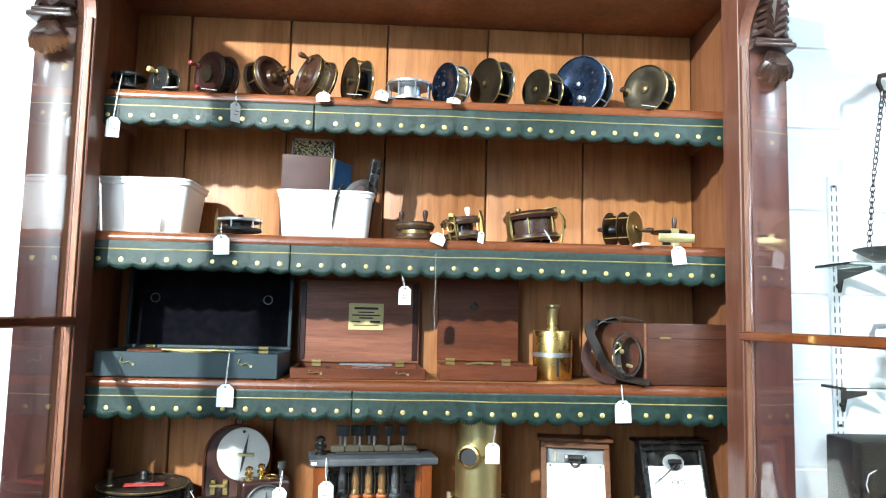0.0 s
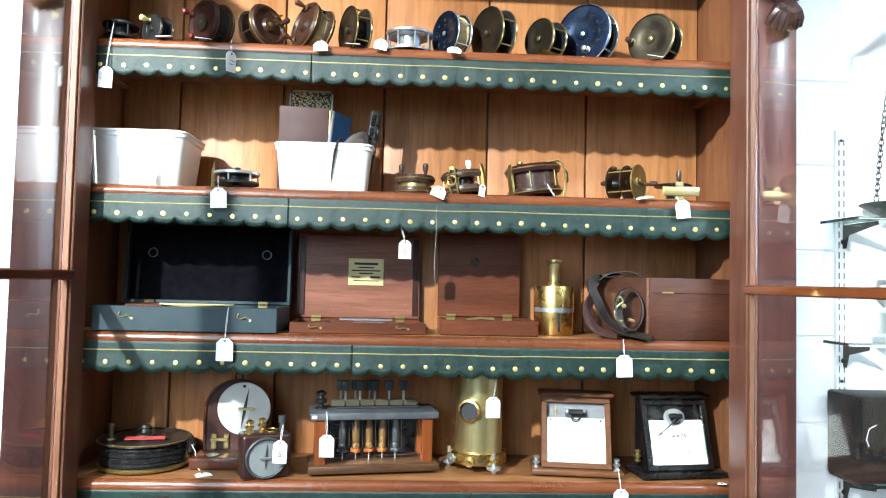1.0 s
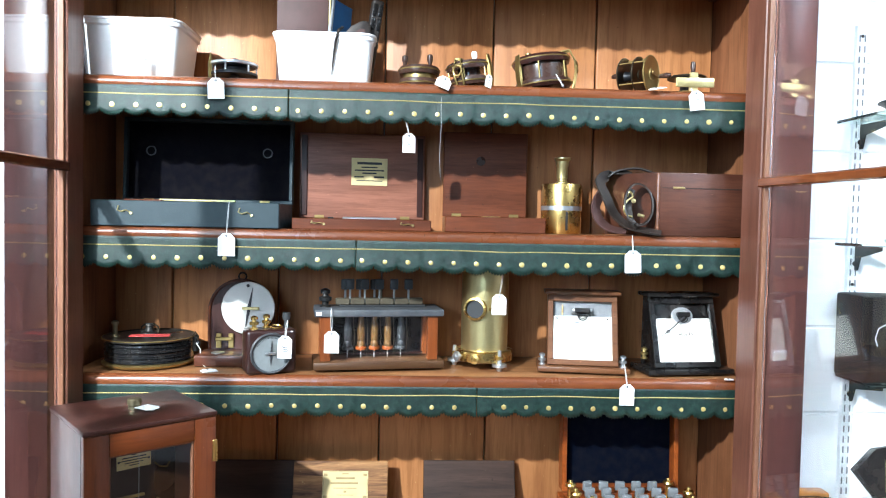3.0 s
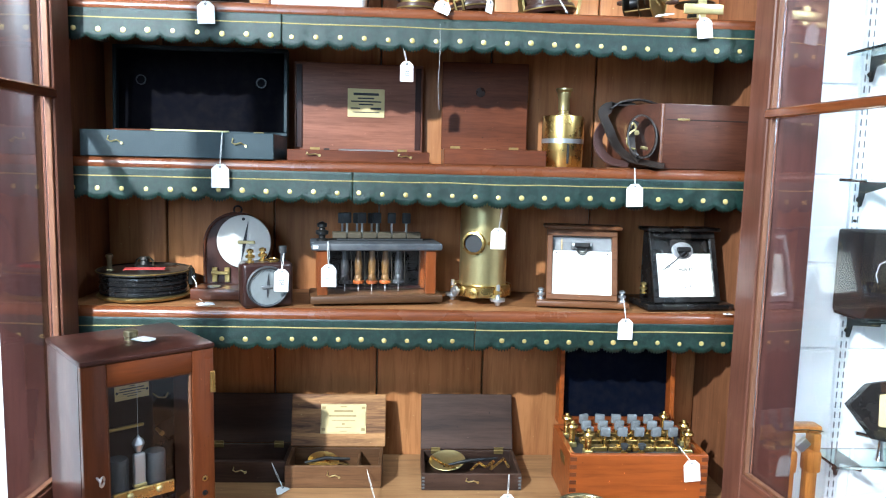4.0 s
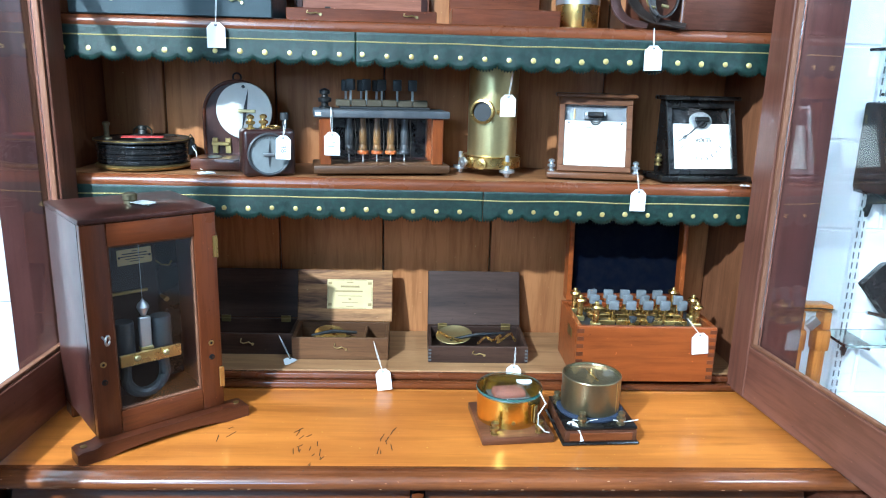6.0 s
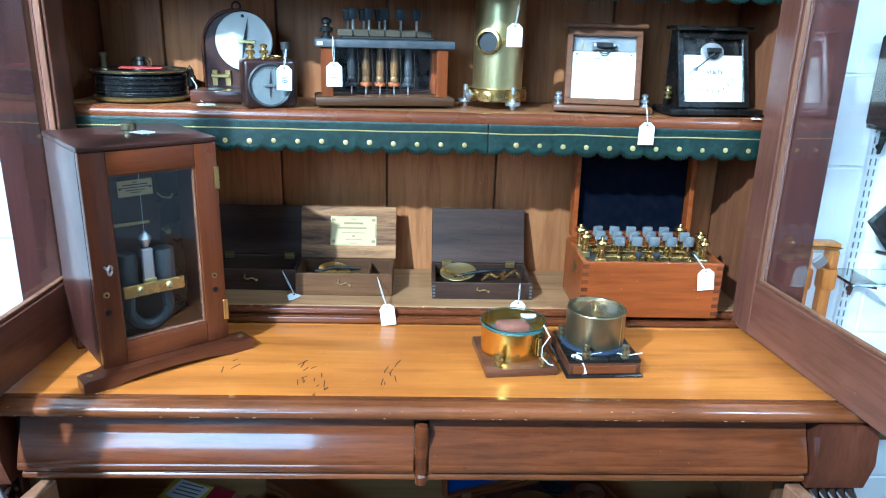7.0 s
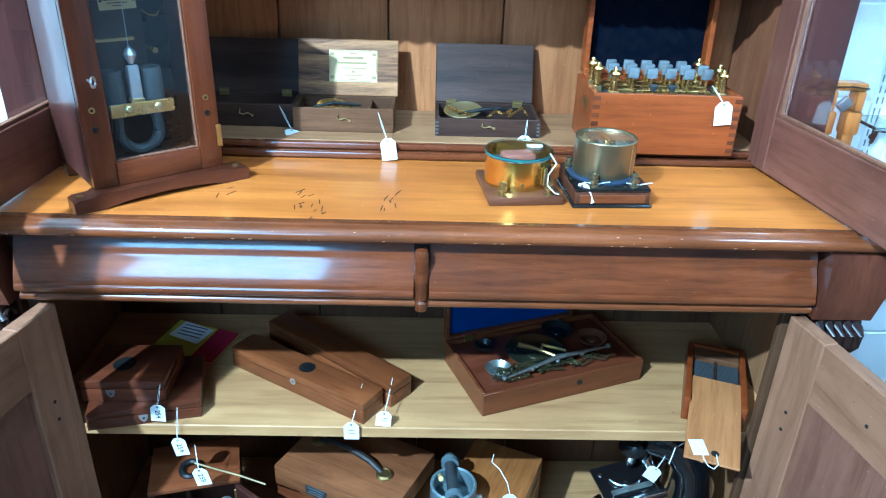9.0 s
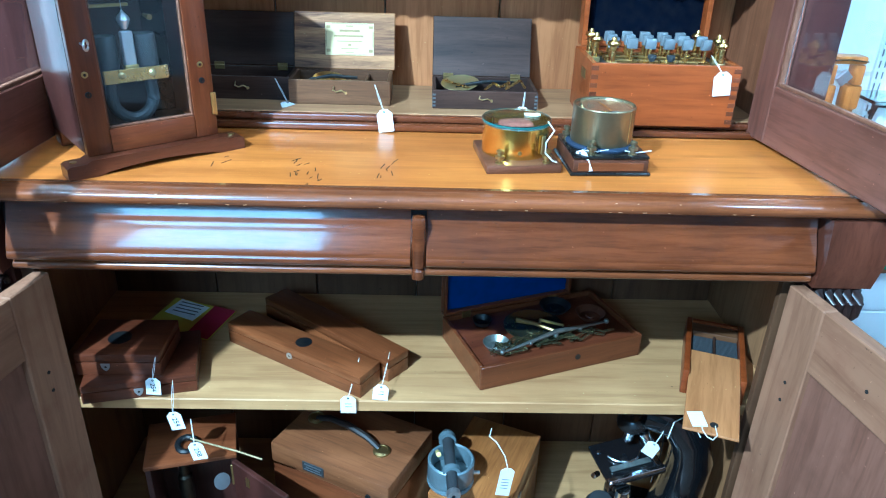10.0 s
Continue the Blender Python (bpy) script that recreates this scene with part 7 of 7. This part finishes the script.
part("barrel", lathe(B(), [(0.016, 0), (0.024, 0), (0.024, 0.010), (0.020, 0.014), (0.019, 0.06), (0.022, 0.062), (0.022, 0.08), (0.014, 0.08), (0.014, 0.0)], M(-0.02, -0.006, 0.172, 90, 0, 80), 24), BRONZE, ln)
part("knob", lathe(B(), [(0, 0), (0.008, 0), (0.008, 0.008), (0.004, 0.010), (0.010, 0.014), (0.010, 0.022), (0, 0.023)], M(0.015, 0.0, 0.192), 16), OLD_BRASS, ln)

YELLOWBOX = wood("golden_box_wood", (0.38, 0.15, 0.035), (0.50, 0.22, 0.06), "Y", 0.3, 0.7, 0.4, worn=0.2)
lvb = closed_box("instrument_box", "golden varnished instrument box with a side catch", M(0.105, -0.262, ZF, 0, 0, -24), 0.160, 0.260, 0.190, 0.135, YELLOWBOX, "box")
part("catch", box(B(), 0.003, 0.018, 0.028, M(0.0805, 0.110, 0.140), 0.001), SILVER, lvb)
lv = thing("clinometer", M(0.078, -0.195, ZF + 0.1905, 0, 0, 4), "grey enamelled sighting level with a black telescope tube", "instrument")
ENAMEL = plain("grey_enamel", (0.16, 0.20, 0.22), 0.35, 0.2, 0.3, 30, 0.1, 0.3)
part("base", lathe(B(), [(0, 0), (0.047, 0), (0.048, 0.004), (0.046, 0.008), (0.030, 0.010), (0, 0.010)], None, 40), ENAMEL, lv)
part("housing", lathe(B(), [(0.038, 0.012), (0.046, 0.012), (0.047, 0.016), (0.047, 0.055), (0.044, 0.058), (0.040, 0.055), (0.039, 0.02), (0, 0.018)], None, 40), ENAMEL, lv)
for a in (30, 150, 270):
    part("screw_foot", cyl(B(), 0.005, 0.006, M(0.040 * math.cos(radians(a)), 0.040 * math.sin(radians(a)), 0.0072), 12), SILVER, lv)
tl = part("telescope", tube(B(), [(-0.004, -0.085, 0.050), (-0.002, 0.070, 0.062)], 0.0115, 18), EBONITE, lv, "black telescope tube")
for y, z in ((-0.030, 0.054), (0.058, 0.061)):
    part("telescope_ring", lathe(B(), [(0.0115, 0), (0.018, 0), (0.018, 0.012), (0.0115, 0.012)], M(-0.003, y, z, 90), 24), ENAMEL, tl)
part("eyepiece", lathe(B(), [(0.004, 0), (0.013, 0), (0.0135, 0.004), (0.0125, 0.012), (0.004, 0.012)], M(-0.004, -0.084, 0.050, 90), 24), SILVER, tl)
part("vial", lathe(B(), [(0, 0), (0.005, 0.003), (0.005, 0.028), (0, 0.03)], M(-0.026, 0.02, 0.058, 60, 0, 0), 12), IVORY, lv)
part("side_screw", cyl(B(), 0.004, 0.012, M(0.046, -0.008, 0.025, 0, 90, 0), 10), SILVER, lv)
lt = thing("paper_label", M(0.179, -0.290, 0.374), "long white paper label on looped string", "label")
bm = B()
tag_card(bm, 0.026, 0.075, M(0, 0, 0, 6, 5, 0))
part("card", bm, CARD, lt)
part("string", tube(B(), [(0, -0.001, -0.004), (-0.006, 0.012, 0.018), (-0.020, 0.03, 0.034), (-0.034, 0.042, 0.040), (-0.03, 0.05, 0.052)], 0.0009, 6), STRING, lt)
bars(lt, [(0.0, -0.03 - 0.008 * i, 0.014, 0.0015) for i in range(4)], GREY_EB, M(0, -0.0006, 0, 6, 5, 0))

ENAMEL_BLACK = plain("black_enamel", (0.006, 0.006, 0.007), 0.12, 0, 0.15, 20, 0.02, 1.0)
CHROME = plain("chrome", (0.80, 0.82, 0.85), 0.14, 1.0, 0.2, 40, 0.03, dirt=(0.45, 0.45, 0.45))
mi = thing("microscope", M(0.500, -0.150, ZF, 0, 0, -20), "black enamelled microscope with chromed objectives and stage", "microscope")
part("foot", block(B(), -0.085, 0.085, -0.10, 0.11, 0, 0.035, 0.012, 3), EBONY, mi)
bm = B()
arm = [(0.05, 0.045, 0.03), (0.072, 0.04, 0.12), (0.078, 0.03, 0.21), (0.066, 0.02, 0.275), (0.03, 0.01, 0.315), (-0.03, 0.0, 0.325)]
tube(bm, arm, [0.050, 0.050, 0.047, 0.042, 0.036, 0.032], 20)
part("arm", bm, ENAMEL_BLACK, mi, "curved black enamel arm")
SM = M(-0.048, -0.015, 0.207, 8, -6, 34)
st = part("stage", box(B(), 0.128, 0.104, 0.010, SM, 0.002), ENAMEL_BLACK, mi, "black mechanical stage")
part("stage_slab", box(B(), 0.110, 0.090, 0.008, SM @ M(0, 0, -0.012), 0.002), GUNMETAL, st)
part("stage_rail", box(B(), 0.124, 0.010, 0.008, SM @ M(0.0, -0.046, 0.009), 0.001), CHROME, st, "engraved bright rail")
part("stage_rail", box(B(), 0.010, 0.080, 0.007, SM @ M(0.052, -0.004, 0.0088), 0.001), CHROME, st, "engraved bright rail")
part("slide_holder", box(B(), 0.090, 0.012, 0.004, SM @ M(-0.002, -0.020, 0.008), 0.001), TARN2, st)
part("slide_holder", tube(B(), arc_pts(0.040, 200, 330, 10, SM @ M(0.0, 0.026, 0.009)), 0.0028, 8), CHROME, st)
part("stage_bracket", box(B(), 0.010, 0.016, 0.026, SM @ M(-0.062, -0.046, -0.004), 0.001), CHROME, st)
part("stage_screw", lathe(B(), [(0, 0), (0.004, 0), (0.004, 0.002), (0, 0.003)], SM @ M(-0.050, 0.030, 0.005), 12), CHROME, st)
nt_ = part("nosepiece", lathe(B(), [(0, 0), (0.026, 0.002), (0.034, 0.014), (0.032, 0.024), (0.022, 0.034), (0, 0.036)], M(-0.045, 0.0, 0.285, 12, -12, 0), 24), EBONY, mi)
for k, (dx, dy, ry) in enumerate(((-0.006, -0.006, 4), (0.020, -0.012, -28))):
    part("objective", lathe(B(), [(0, -0.046), (0.005, -0.046), (0.009, -0.036), (0.011, -0.034), (0.011, -0.006), (0.013, -0.004), (0.013, 0.004), (0, 0.004)], M(-0.045 + dx, dy, 0.284, 12, ry, 0), 20), CHROME, nt_, "chromed objective")
part("condenser", lathe(B(), [(0, 0.0), (0.018, 0.0), (0.020, 0.02), (0.015, 0.03), (0.015, 0.07), (0, 0.07)], M(-0.040, -0.055, 0.11, 14, -4, 0), 24), CHROME, mi)
part("lamp_housing", lathe(B(), [(0, 0), (0.034, 0), (0.036, 0.02), (0.032, 0.07), (0.024, 0.085), (0, 0.088)], M(-0.085, -0.045, 0.035, 8, 0, 0), 24), EBONITE, mi)
part("focus_knob", lathe(B(), [(0, 0), (0.012, 0), (0.012, 0.016), (0, 0.017)], M(-0.012, 0.06, 0.13, 0, -90, 0), 20), CHROME, mi)
part("stage_knob", lathe(B(), [(0, 0), (0.006, 0), (0.006, 0.018), (0, 0.019)], M(-0.10, -0.04, 0.172, 60, -60, 0), 14), CHROME, mi)
part("arm_line", tube(B(), [(0.018, 0.040, 0.28), (0.020, 0.036, 0.21), (0.012, 0.034, 0.12)], 0.0015, 6), CHROME, mi)
price_tag((0.500, -0.185, 0.378), (0.482, -0.200, 0.359), (10, 18, -30), 0.026, 0.045, marks=False, label="white tag tied to the black microscope")
lp = thing("string_loop", M(0.520, -0.185, 0.385), "white string looped over the microscope arm", "string")
part("loop", tube(B(), [(-0.018, -0.02, -0.01), (-0.005, -0.004, 0.018), (0.012, 0.0, 0.026), (0.034, -0.004, 0.014), (0.052, -0.010, -0.014)], 0.0012, 6), STRING, lp)

# ---------------------------------------------------------------- price tags
YF = -0.0065
price_tag((-0.583, 0.010, 2.190), (-0.584, -0.014, 2.096), (0, 2, 0), words="277", label="white strung price tag with a written number")
price_tag((-0.362, 0.012, 2.165), (-0.356, YF, 2.136), (0, -3, 55))
price_tag((-0.190, 0.010, 2.172), (-0.189, YF, 2.163), (-18, -4, 0), 0.027, 0.022)
price_tag((-0.075, 0.012, 2.180), (-0.072, YF, 2.171), (-14, 10, 0), 0.026, 0.022)
price_tag((0.062, 0.012, 2.168), (0.068, YF, 2.162), (-40, 4, 0), 0.027, 0.020)
price_tag(None, (-0.408, 0.002, 2.163), (-72, 5, 0), 0.028, 0.018, marks=False)
price_tag(None, (-0.485, 0.010, 2.1645), (-80, -4, 0), 0.028, 0.018, marks=False)
price_tag(None, (0.462, 0.004, 2.164), (-72, 6, 0), 0.030, 0.020, marks=False)
price_tag(None, (-0.127, 0.004, 2.164), (-74, 2, 0), 0.028, 0.018, marks=False)
price_tag((-0.375, 0.004, 1.902), (-0.371, YF, 1.876), (0, -2, 0), 0.030, 0.038, marks=False)
price_tag((0.040, 0.006, 1.890), (0.048, YF, 1.890), (-10, 22, 0), 0.028, 0.022)
price_tag(None, (0.130, 0.004, 1.898), (-4, 12, 30), 0.014, 0.024)
price_tag(None, (0.442, 0.000, 1.8835), (-70, -10, 0), 0.034, 0.014, marks=False)
price_tag((0.512, 0.004, 1.885), (0.517, YF, 1.878), (0, -8, 0), 0.028, 0.036)
price_tag((0.255, 0.010, 1.905), (0.268, 0.002, 1.884), (0, 0, 60), 0.012, 0.004, marks=False)
price_tag((-0.025, 0.004, 1.81), (-0.018, 0.012, 1.787), (0, 0, 10), 0.024, 0.036, words="30", label="white strung price tag hanging below the leather edge")
price_tag((-0.346, 0.000, 1.652), (-0.349, YF, 1.594), (0, 0, 0), 0.031, 0.042, marks=False)
price_tag((0.407, 0.000, 1.606), (0.407, YF, 1.576), (0, -2, 0), 0.031, 0.042, marks=False)
price_tag((0.165, 0.010, 1.535), (0.162, 0.040, 1.485), (0, 0, 0), 0.028, 0.040, marks=False)
price_tag((-0.160, 0.030, 1.455), (-0.158, 0.026, 1.411), (0, 0, 0), 0.028, 0.042)
price_tag((-0.240, 0.018, 1.432), (-0.241, 0.000, 1.405), (0, 2, 0), 0.026, 0.042, words="38", label="white strung tag with a written number on the galvanometer")
price_tag((0.405, 0.020, 1.357), (0.404, YF, 1.322), (0, 0, 0), 0.028, 0.040, marks=False)
price_tag(None, (-0.398, 0.050, 1.3315), (-88, 0, 30), 0.030, 0.026, marks=False)
price_tag(None, (0.602, 0.004, 1.334), (-80, 0, 0), 0.018, 0.008, marks=False)
price_tag((-0.083, 0.052, 0.998), (-0.062, -0.022, 0.971), (-14, -8, 0), 0.028, 0.040, marks=False)
price_tag((0.200, 0.042, 0.994), (0.189, -0.022, 0.982), (-14, 4, 0), 0.028, 0.036, marks=False)
price_tag((0.508, -0.038, 1.086), (0.534, -0.041, 1.058), (0, -6, 0), 0.031, 0.042, marks=False)
price_tag((-0.275, 0.078, 1.000), (-0.250, 0.055, 0.9605), (-80, 8, 20), 0.028, 0.026, marks=False)
price_tag((-0.456, -0.236, 0.575), (-0.461, -0.252, 0.540), (0, 4, 0), 0.026, 0.036, words="254", label="white strung tag with a written number on a box")
price_tag((-0.427, -0.250, 0.535), (-0.435, -0.255, 0.467), (0, -10, 0), 0.026, 0.040, words="254", label="white strung tag hanging below the cupboard shelf")
price_tag((-0.102, -0.180, 0.540), (-0.117, -0.252, 0.506), (0, 0, 0), 0.028, 0.038)
price_tag((-0.046, -0.160, 0.540), (-0.057, -0.240, 0.523), (-10, 6, 0), 0.028, 0.030)
price_tag((-0.410, -0.240, 0.440), (-0.397, -0.275, 0.414), (0, -12, 0), 0.028, 0.040, words="258", label="white strung tag with a written number on the case")
th = thing("thread", M(0.040, 0.002, 1.852), "single white thread hanging from the shelf edge", "thread")
part("strand", tube(B(), [(0, -0.004, 0), (0.001, -0.004, -0.05), (-0.001, 0.0, -0.11), (0.002, 0.004, -0.15)], 0.00022, 5), STRING, th)

# ---------------------------------------------------------------- shelving on the white wall
YW = 0.262
std = thing("shelf_standard", M(0.998, YW, 0), "white slotted steel shelf standard screwed to the wall", "shelf standard")
part("rail", block(B(), -0.013, 0.013, -0.014, -0.0005, 0.72, 2.085, 0.001), STEEL_W, std)
slot_me = mesh_of("slot", box(B(), 0.0032, 0.0012, 0.015, None, 0), plain("slot_shade", (0.16, 0.17, 0.18), 0.6))
for i in range(56):
    for k in (-1, 1):
        piece("slot", slot_me, std, M(k * 0.006, -0.0142, 0.735 + i * 0.024))
for z in (0.80, 1.50, 2.06):
    part("screw", lathe(B(), [(0, 0), (0.004, 0), (0.003, 0.0015), (0, 0.002)], M(0, -0.0145, z, 90), 10), GUNMETAL, std)
GREEN_GLASS = glass("shelf_glass", (0.78, 0.93, 0.90))


def glass_shelf(z, x0, depth):
    g = thing("glass_shelf", M(x0, YW, z), "green-edged glass shelf on a steel bracket", "glass shelf", "glass wall shelves")
    p = part("pane", block(B(), 0, 0.62, -depth, -0.016, 0, 0.007, 0.0008), GREEN_GLASS, g)
    p.visible_shadow = False
    b = part("bracket", prism(B(), [(0, 0), (0, -0.055), (0.010, -0.055), (0.020, -0.025), (depth * 0.8, -0.008), (depth * 0.8, 0)], 0.003, M(0.998 - x0 + 0.0015, -0.016, -0.0006, 0, 0, -90)), GUNMETAL, g)
    part("bracket_pad", lathe(B(), [(0, 0), (0.006, 0), (0.006, 0.004), (0, 0.005)], M(0.998 - x0, -0.020, -0.040, 90), 12), DARK, b)
    return g


glass_shelf(1.862, 0.945, 0.155)
glass_shelf(1.588, 0.952, 0.115)
glass_shelf(1.290, 0.965, 0.14)
glass_shelf(0.960, 0.940, 0.12)
sp = thing("hanging_scale_pan", M(1.10, 0.165, 1.8695), "dark iron scale pan hung on long chains from a hook", "scale pan")
IRON = plain("dark_iron", (0.045, 0.042, 0.042), 0.45, 0.8, 0.4, 40, 0.2)
part("pan", lathe(B(), [(0, 0.008), (0.055, 0.010), (0.090, 0.030), (0.098, 0.034), (0.096, 0.036), (0.086, 0.030), (0.05, 0.013), (0, 0.011)], None, 40), IRON, sp)
chain(sp, [(-0.088, -0.02, 0.036), (-0.060, 0.0, 0.19), (-0.030, 0.0, 0.40)], 0.0065, 0.0015, IRON)
chain(sp, [(0.08, 0.04, 0.036), (0.02, 0.02, 0.22), (-0.026, 0.0, 0.40)], 0.0065, 0.0015, IRON)
part("hook", tube(B(), [(-0.032, 0, 0.40), (-0.040, 0, 0.418), (-0.036, 0, 0.436), (-0.018, 0, 0.440), (0.0, 0, 0.452), (0.03, 0.0, 0.476), (0.10, 0.0, 0.49)], [0.005, 0.006, 0.006, 0.007, 0.010, 0.012, 0.014], 10), IRON, sp)
wt = thing("bell_weight", M(1.085, 0.190, 1.5952), "polished steel bell weight with a ring handle", "weight")
part("body", lathe(B(), [(0, 0), (0.044, 0), (0.047, 0.006), (0.046, 0.012), (0.036, 0.020), (0.030, 0.042), (0.034, 0.056), (0.036, 0.066), (0.030, 0.074), (0.016, 0.082), (0, 0.084)], None, 32), SILVER, wt)
part("handle", tube(B(), [(-0.016, 0, 0.078), (-0.036, 0, 0.096), (-0.044, 0, 0.118), (-0.036, 0, 0.134), (0.0, 0, 0.138), (0.036, 0, 0.134), (0.044, 0, 0.118), (0.036, 0, 0.096), (0.016, 0, 0.078)], 0.007, 10), SILVER, wt)
CASE_LEATHER = plain("matt_black_leather", (0.006, 0.0055, 0.006), 0.55, 0, 0.3, 60, 0.4, dirt=(0.012, 0.010, 0.010), spec=0.2)
bb = thing("leather_case", M(0.956, 0.110, 1.2975), "black leather instrument case standing on a glass shelf", "case")
bm = B()
extrude_x(bm, [(0.0, 0.030), (0.02, 0.0), (0.13, 0.0), (0.13, 0.186), (0.0, 0.186)], 0, 0.26)
bmesh.ops.bevel(bm, geom=list(bm.edges), offset=0.006, segments=2, affect="EDGES", profile=0.5)
part("body", bm, CASE_LEATHER, bb)
part("string", tube(B(), [(0.03, -0.002, 0.13), (0.012, -0.004, 0.122), (0.006, -0.004, 0.10), (0.012, -0.003, 0.085)], 0.001, 6), STRING, bb)
part("catch", box(B(), 0.012, 0.003, 0.010, M(0.10, -0.001, 0.10), 0.001), GUNMETAL, bb)
df = thing("framed_tray", M(0.962, 0.150, 1.105, 0, 0, 0), "dark wooden octagonal frame with an old print", "frame")
R8 = [(0.0, 0.0), (0.055, -0.075), (0.22, -0.112), (0.22, 0.068), (0.05, 0.045)]
part("frame", prism(B(), R8, 0.022, M(0, 0.0, 0, -14, 0, 0)), EBONY, df)
part("print", prism(B(), [(0.06, -0.045), (0.22, -0.078), (0.22, 0.034), (0.068, 0.022)], 0.001, M(0, -0.0015, 0, -14, 0, 0)), PAPER_Y, df)
tp = thing("folding_tripod", M(0.866, 0.165, 0.372), "orange varnished wooden tripod leaning folded against the wall", "tripod")
TRI = wood("tripod_wood", (0.55, 0.20, 0.035), (0.68, 0.28, 0.06), "Z", 0.3, 0.9, 0.4, worn=0.15, stain=(0.3, 0.1, 0.02))
for k in (-1, 1):
    lg = part("leg", block(B(), k * 0.026 - 0.013, k * 0.026 + 0.013, -0.012, 0.012, -0.372, 0.600, 0.005, 2), TRI, tp)
    part("leg_sleeve", block(B(), k * 0.027 - 0.017, k * 0.027 + 0.017, -0.016, 0.016, 0.575, 0.625, 0.006, 2), TRI, lg)
bm = B()
block(bm, -0.040, 0.038, -0.018, 0.018, 0.668, 0.684, 0.004, 2)
block(bm, -0.042, -0.020, -0.018, 0.018, 0.626, 0.667, 0.004, 2)
block(bm, 0.020, 0.038, -0.018, 0.018, 0.626, 0.667, 0.004, 2)
part("head", bm, TRI, tp)
part("head_clamp", box(B(), 0.022, 0.012, 0.028, M(0.0, -0.010, 0.640, 0, 45, 0), 0.002), SILVER, tp)
part("clamp_wire", tube(B(), [(-0.038, -0.020, 0.676), (0.0, -0.0215, 0.678), (0.038, -0.020, 0.674)], 0.0015, 6), GUNMETAL, tp)
fx = thing("chrome_fitting", M(1.06, 0.18, 0.9675), "small bright chromed fitting with a crossbar", "fitting")
part("stem", lathe(B(), [(0, 0), (0.012, 0), (0.008, 0.008), (0.006, 0.05), (0.010, 0.055), (0, 0.058)], None, 16), CHROME, fx)
part("crossbar", tube(B(), [(-0.06, 0, 0.062), (0.06, -0.02, 0.040)], 0.005, 8), CHROME, fx)
pf = thing("picture_frame", M(0.98, 0.235, 0.52, -6, 0, 0), "small brown picture frame with green mount against the wall", "picture frame")
part("frame", block(B(), 0, 0.20, 0, 0.015, 0, 0.155, 0.003), BROWNOAK, pf)
part("mount", block(B(), 0.012, 0.188, -0.001, 0.0, 0.012, 0.143, 0), plain("green_mount", (0.03, 0.16, 0.08), 0.6), pf)

# ---------------------------------------------------------------- counter scratches and wall blocks
sx = B()
rnd = random.Random(21)
for cx, cy in ((-0.185, -0.215), (-0.045, -0.215), (-0.155, -0.275), (-0.31, -0.20)):
    for i in range(9 if cx > -0.3 else 3):
        x, y, a, L = cx + rnd.uniform(-0.014, 0.014), cy + rnd.uniform(-0.045, 0.045), rnd.uniform(45, 100), rnd.uniform(0.006, 0.022)
        box(sx, L, 0.0013, 0.0004, M(x, y, 0.9302, 0, 0, a), 0)
part("scratch", sx, DARK, base, "dark scratches and nicks in the varnish")["kind"] = "stuff"
CHIP = plain("bare_chipped_wood", (0.40, 0.20, 0.09), 0.7)
cb = B()
for i in range(34):
    x = rnd.uniform(-0.70, 0.70)
    k = rnd.choice((0, 0, 1))
    L, h = rnd.uniform(0.0015, 0.006), rnd.uniform(0.0008, 0.0016)
    box(cb, L, 0.0016, h, M(x, CF - 0.0305 + 0.0030 * k, 0.910 if k == 0 else 0.9225, 25 - 50 * k, rnd.uniform(-12, 12), 0), 0.0004)
part("edge_chip", cb, CHIP, base, "pale chips along the counter edge")["kind"] = "stuff"
block_me = mesh_of("wall_block", box(B(), 0.392, 0.006, 0.196, None, 0.003, 1), WHITE_WALL)
for s in (-1, 1):
    for r in range(15):
        for c in range(3):
            x = s * (0.95 + c * 0.396 + (0.198 if r % 2 else 0.0) - 0.1)
            piece("wall_block", block_me, wall_n, M(x, 0.2605, 0.10 + r * 0.2))
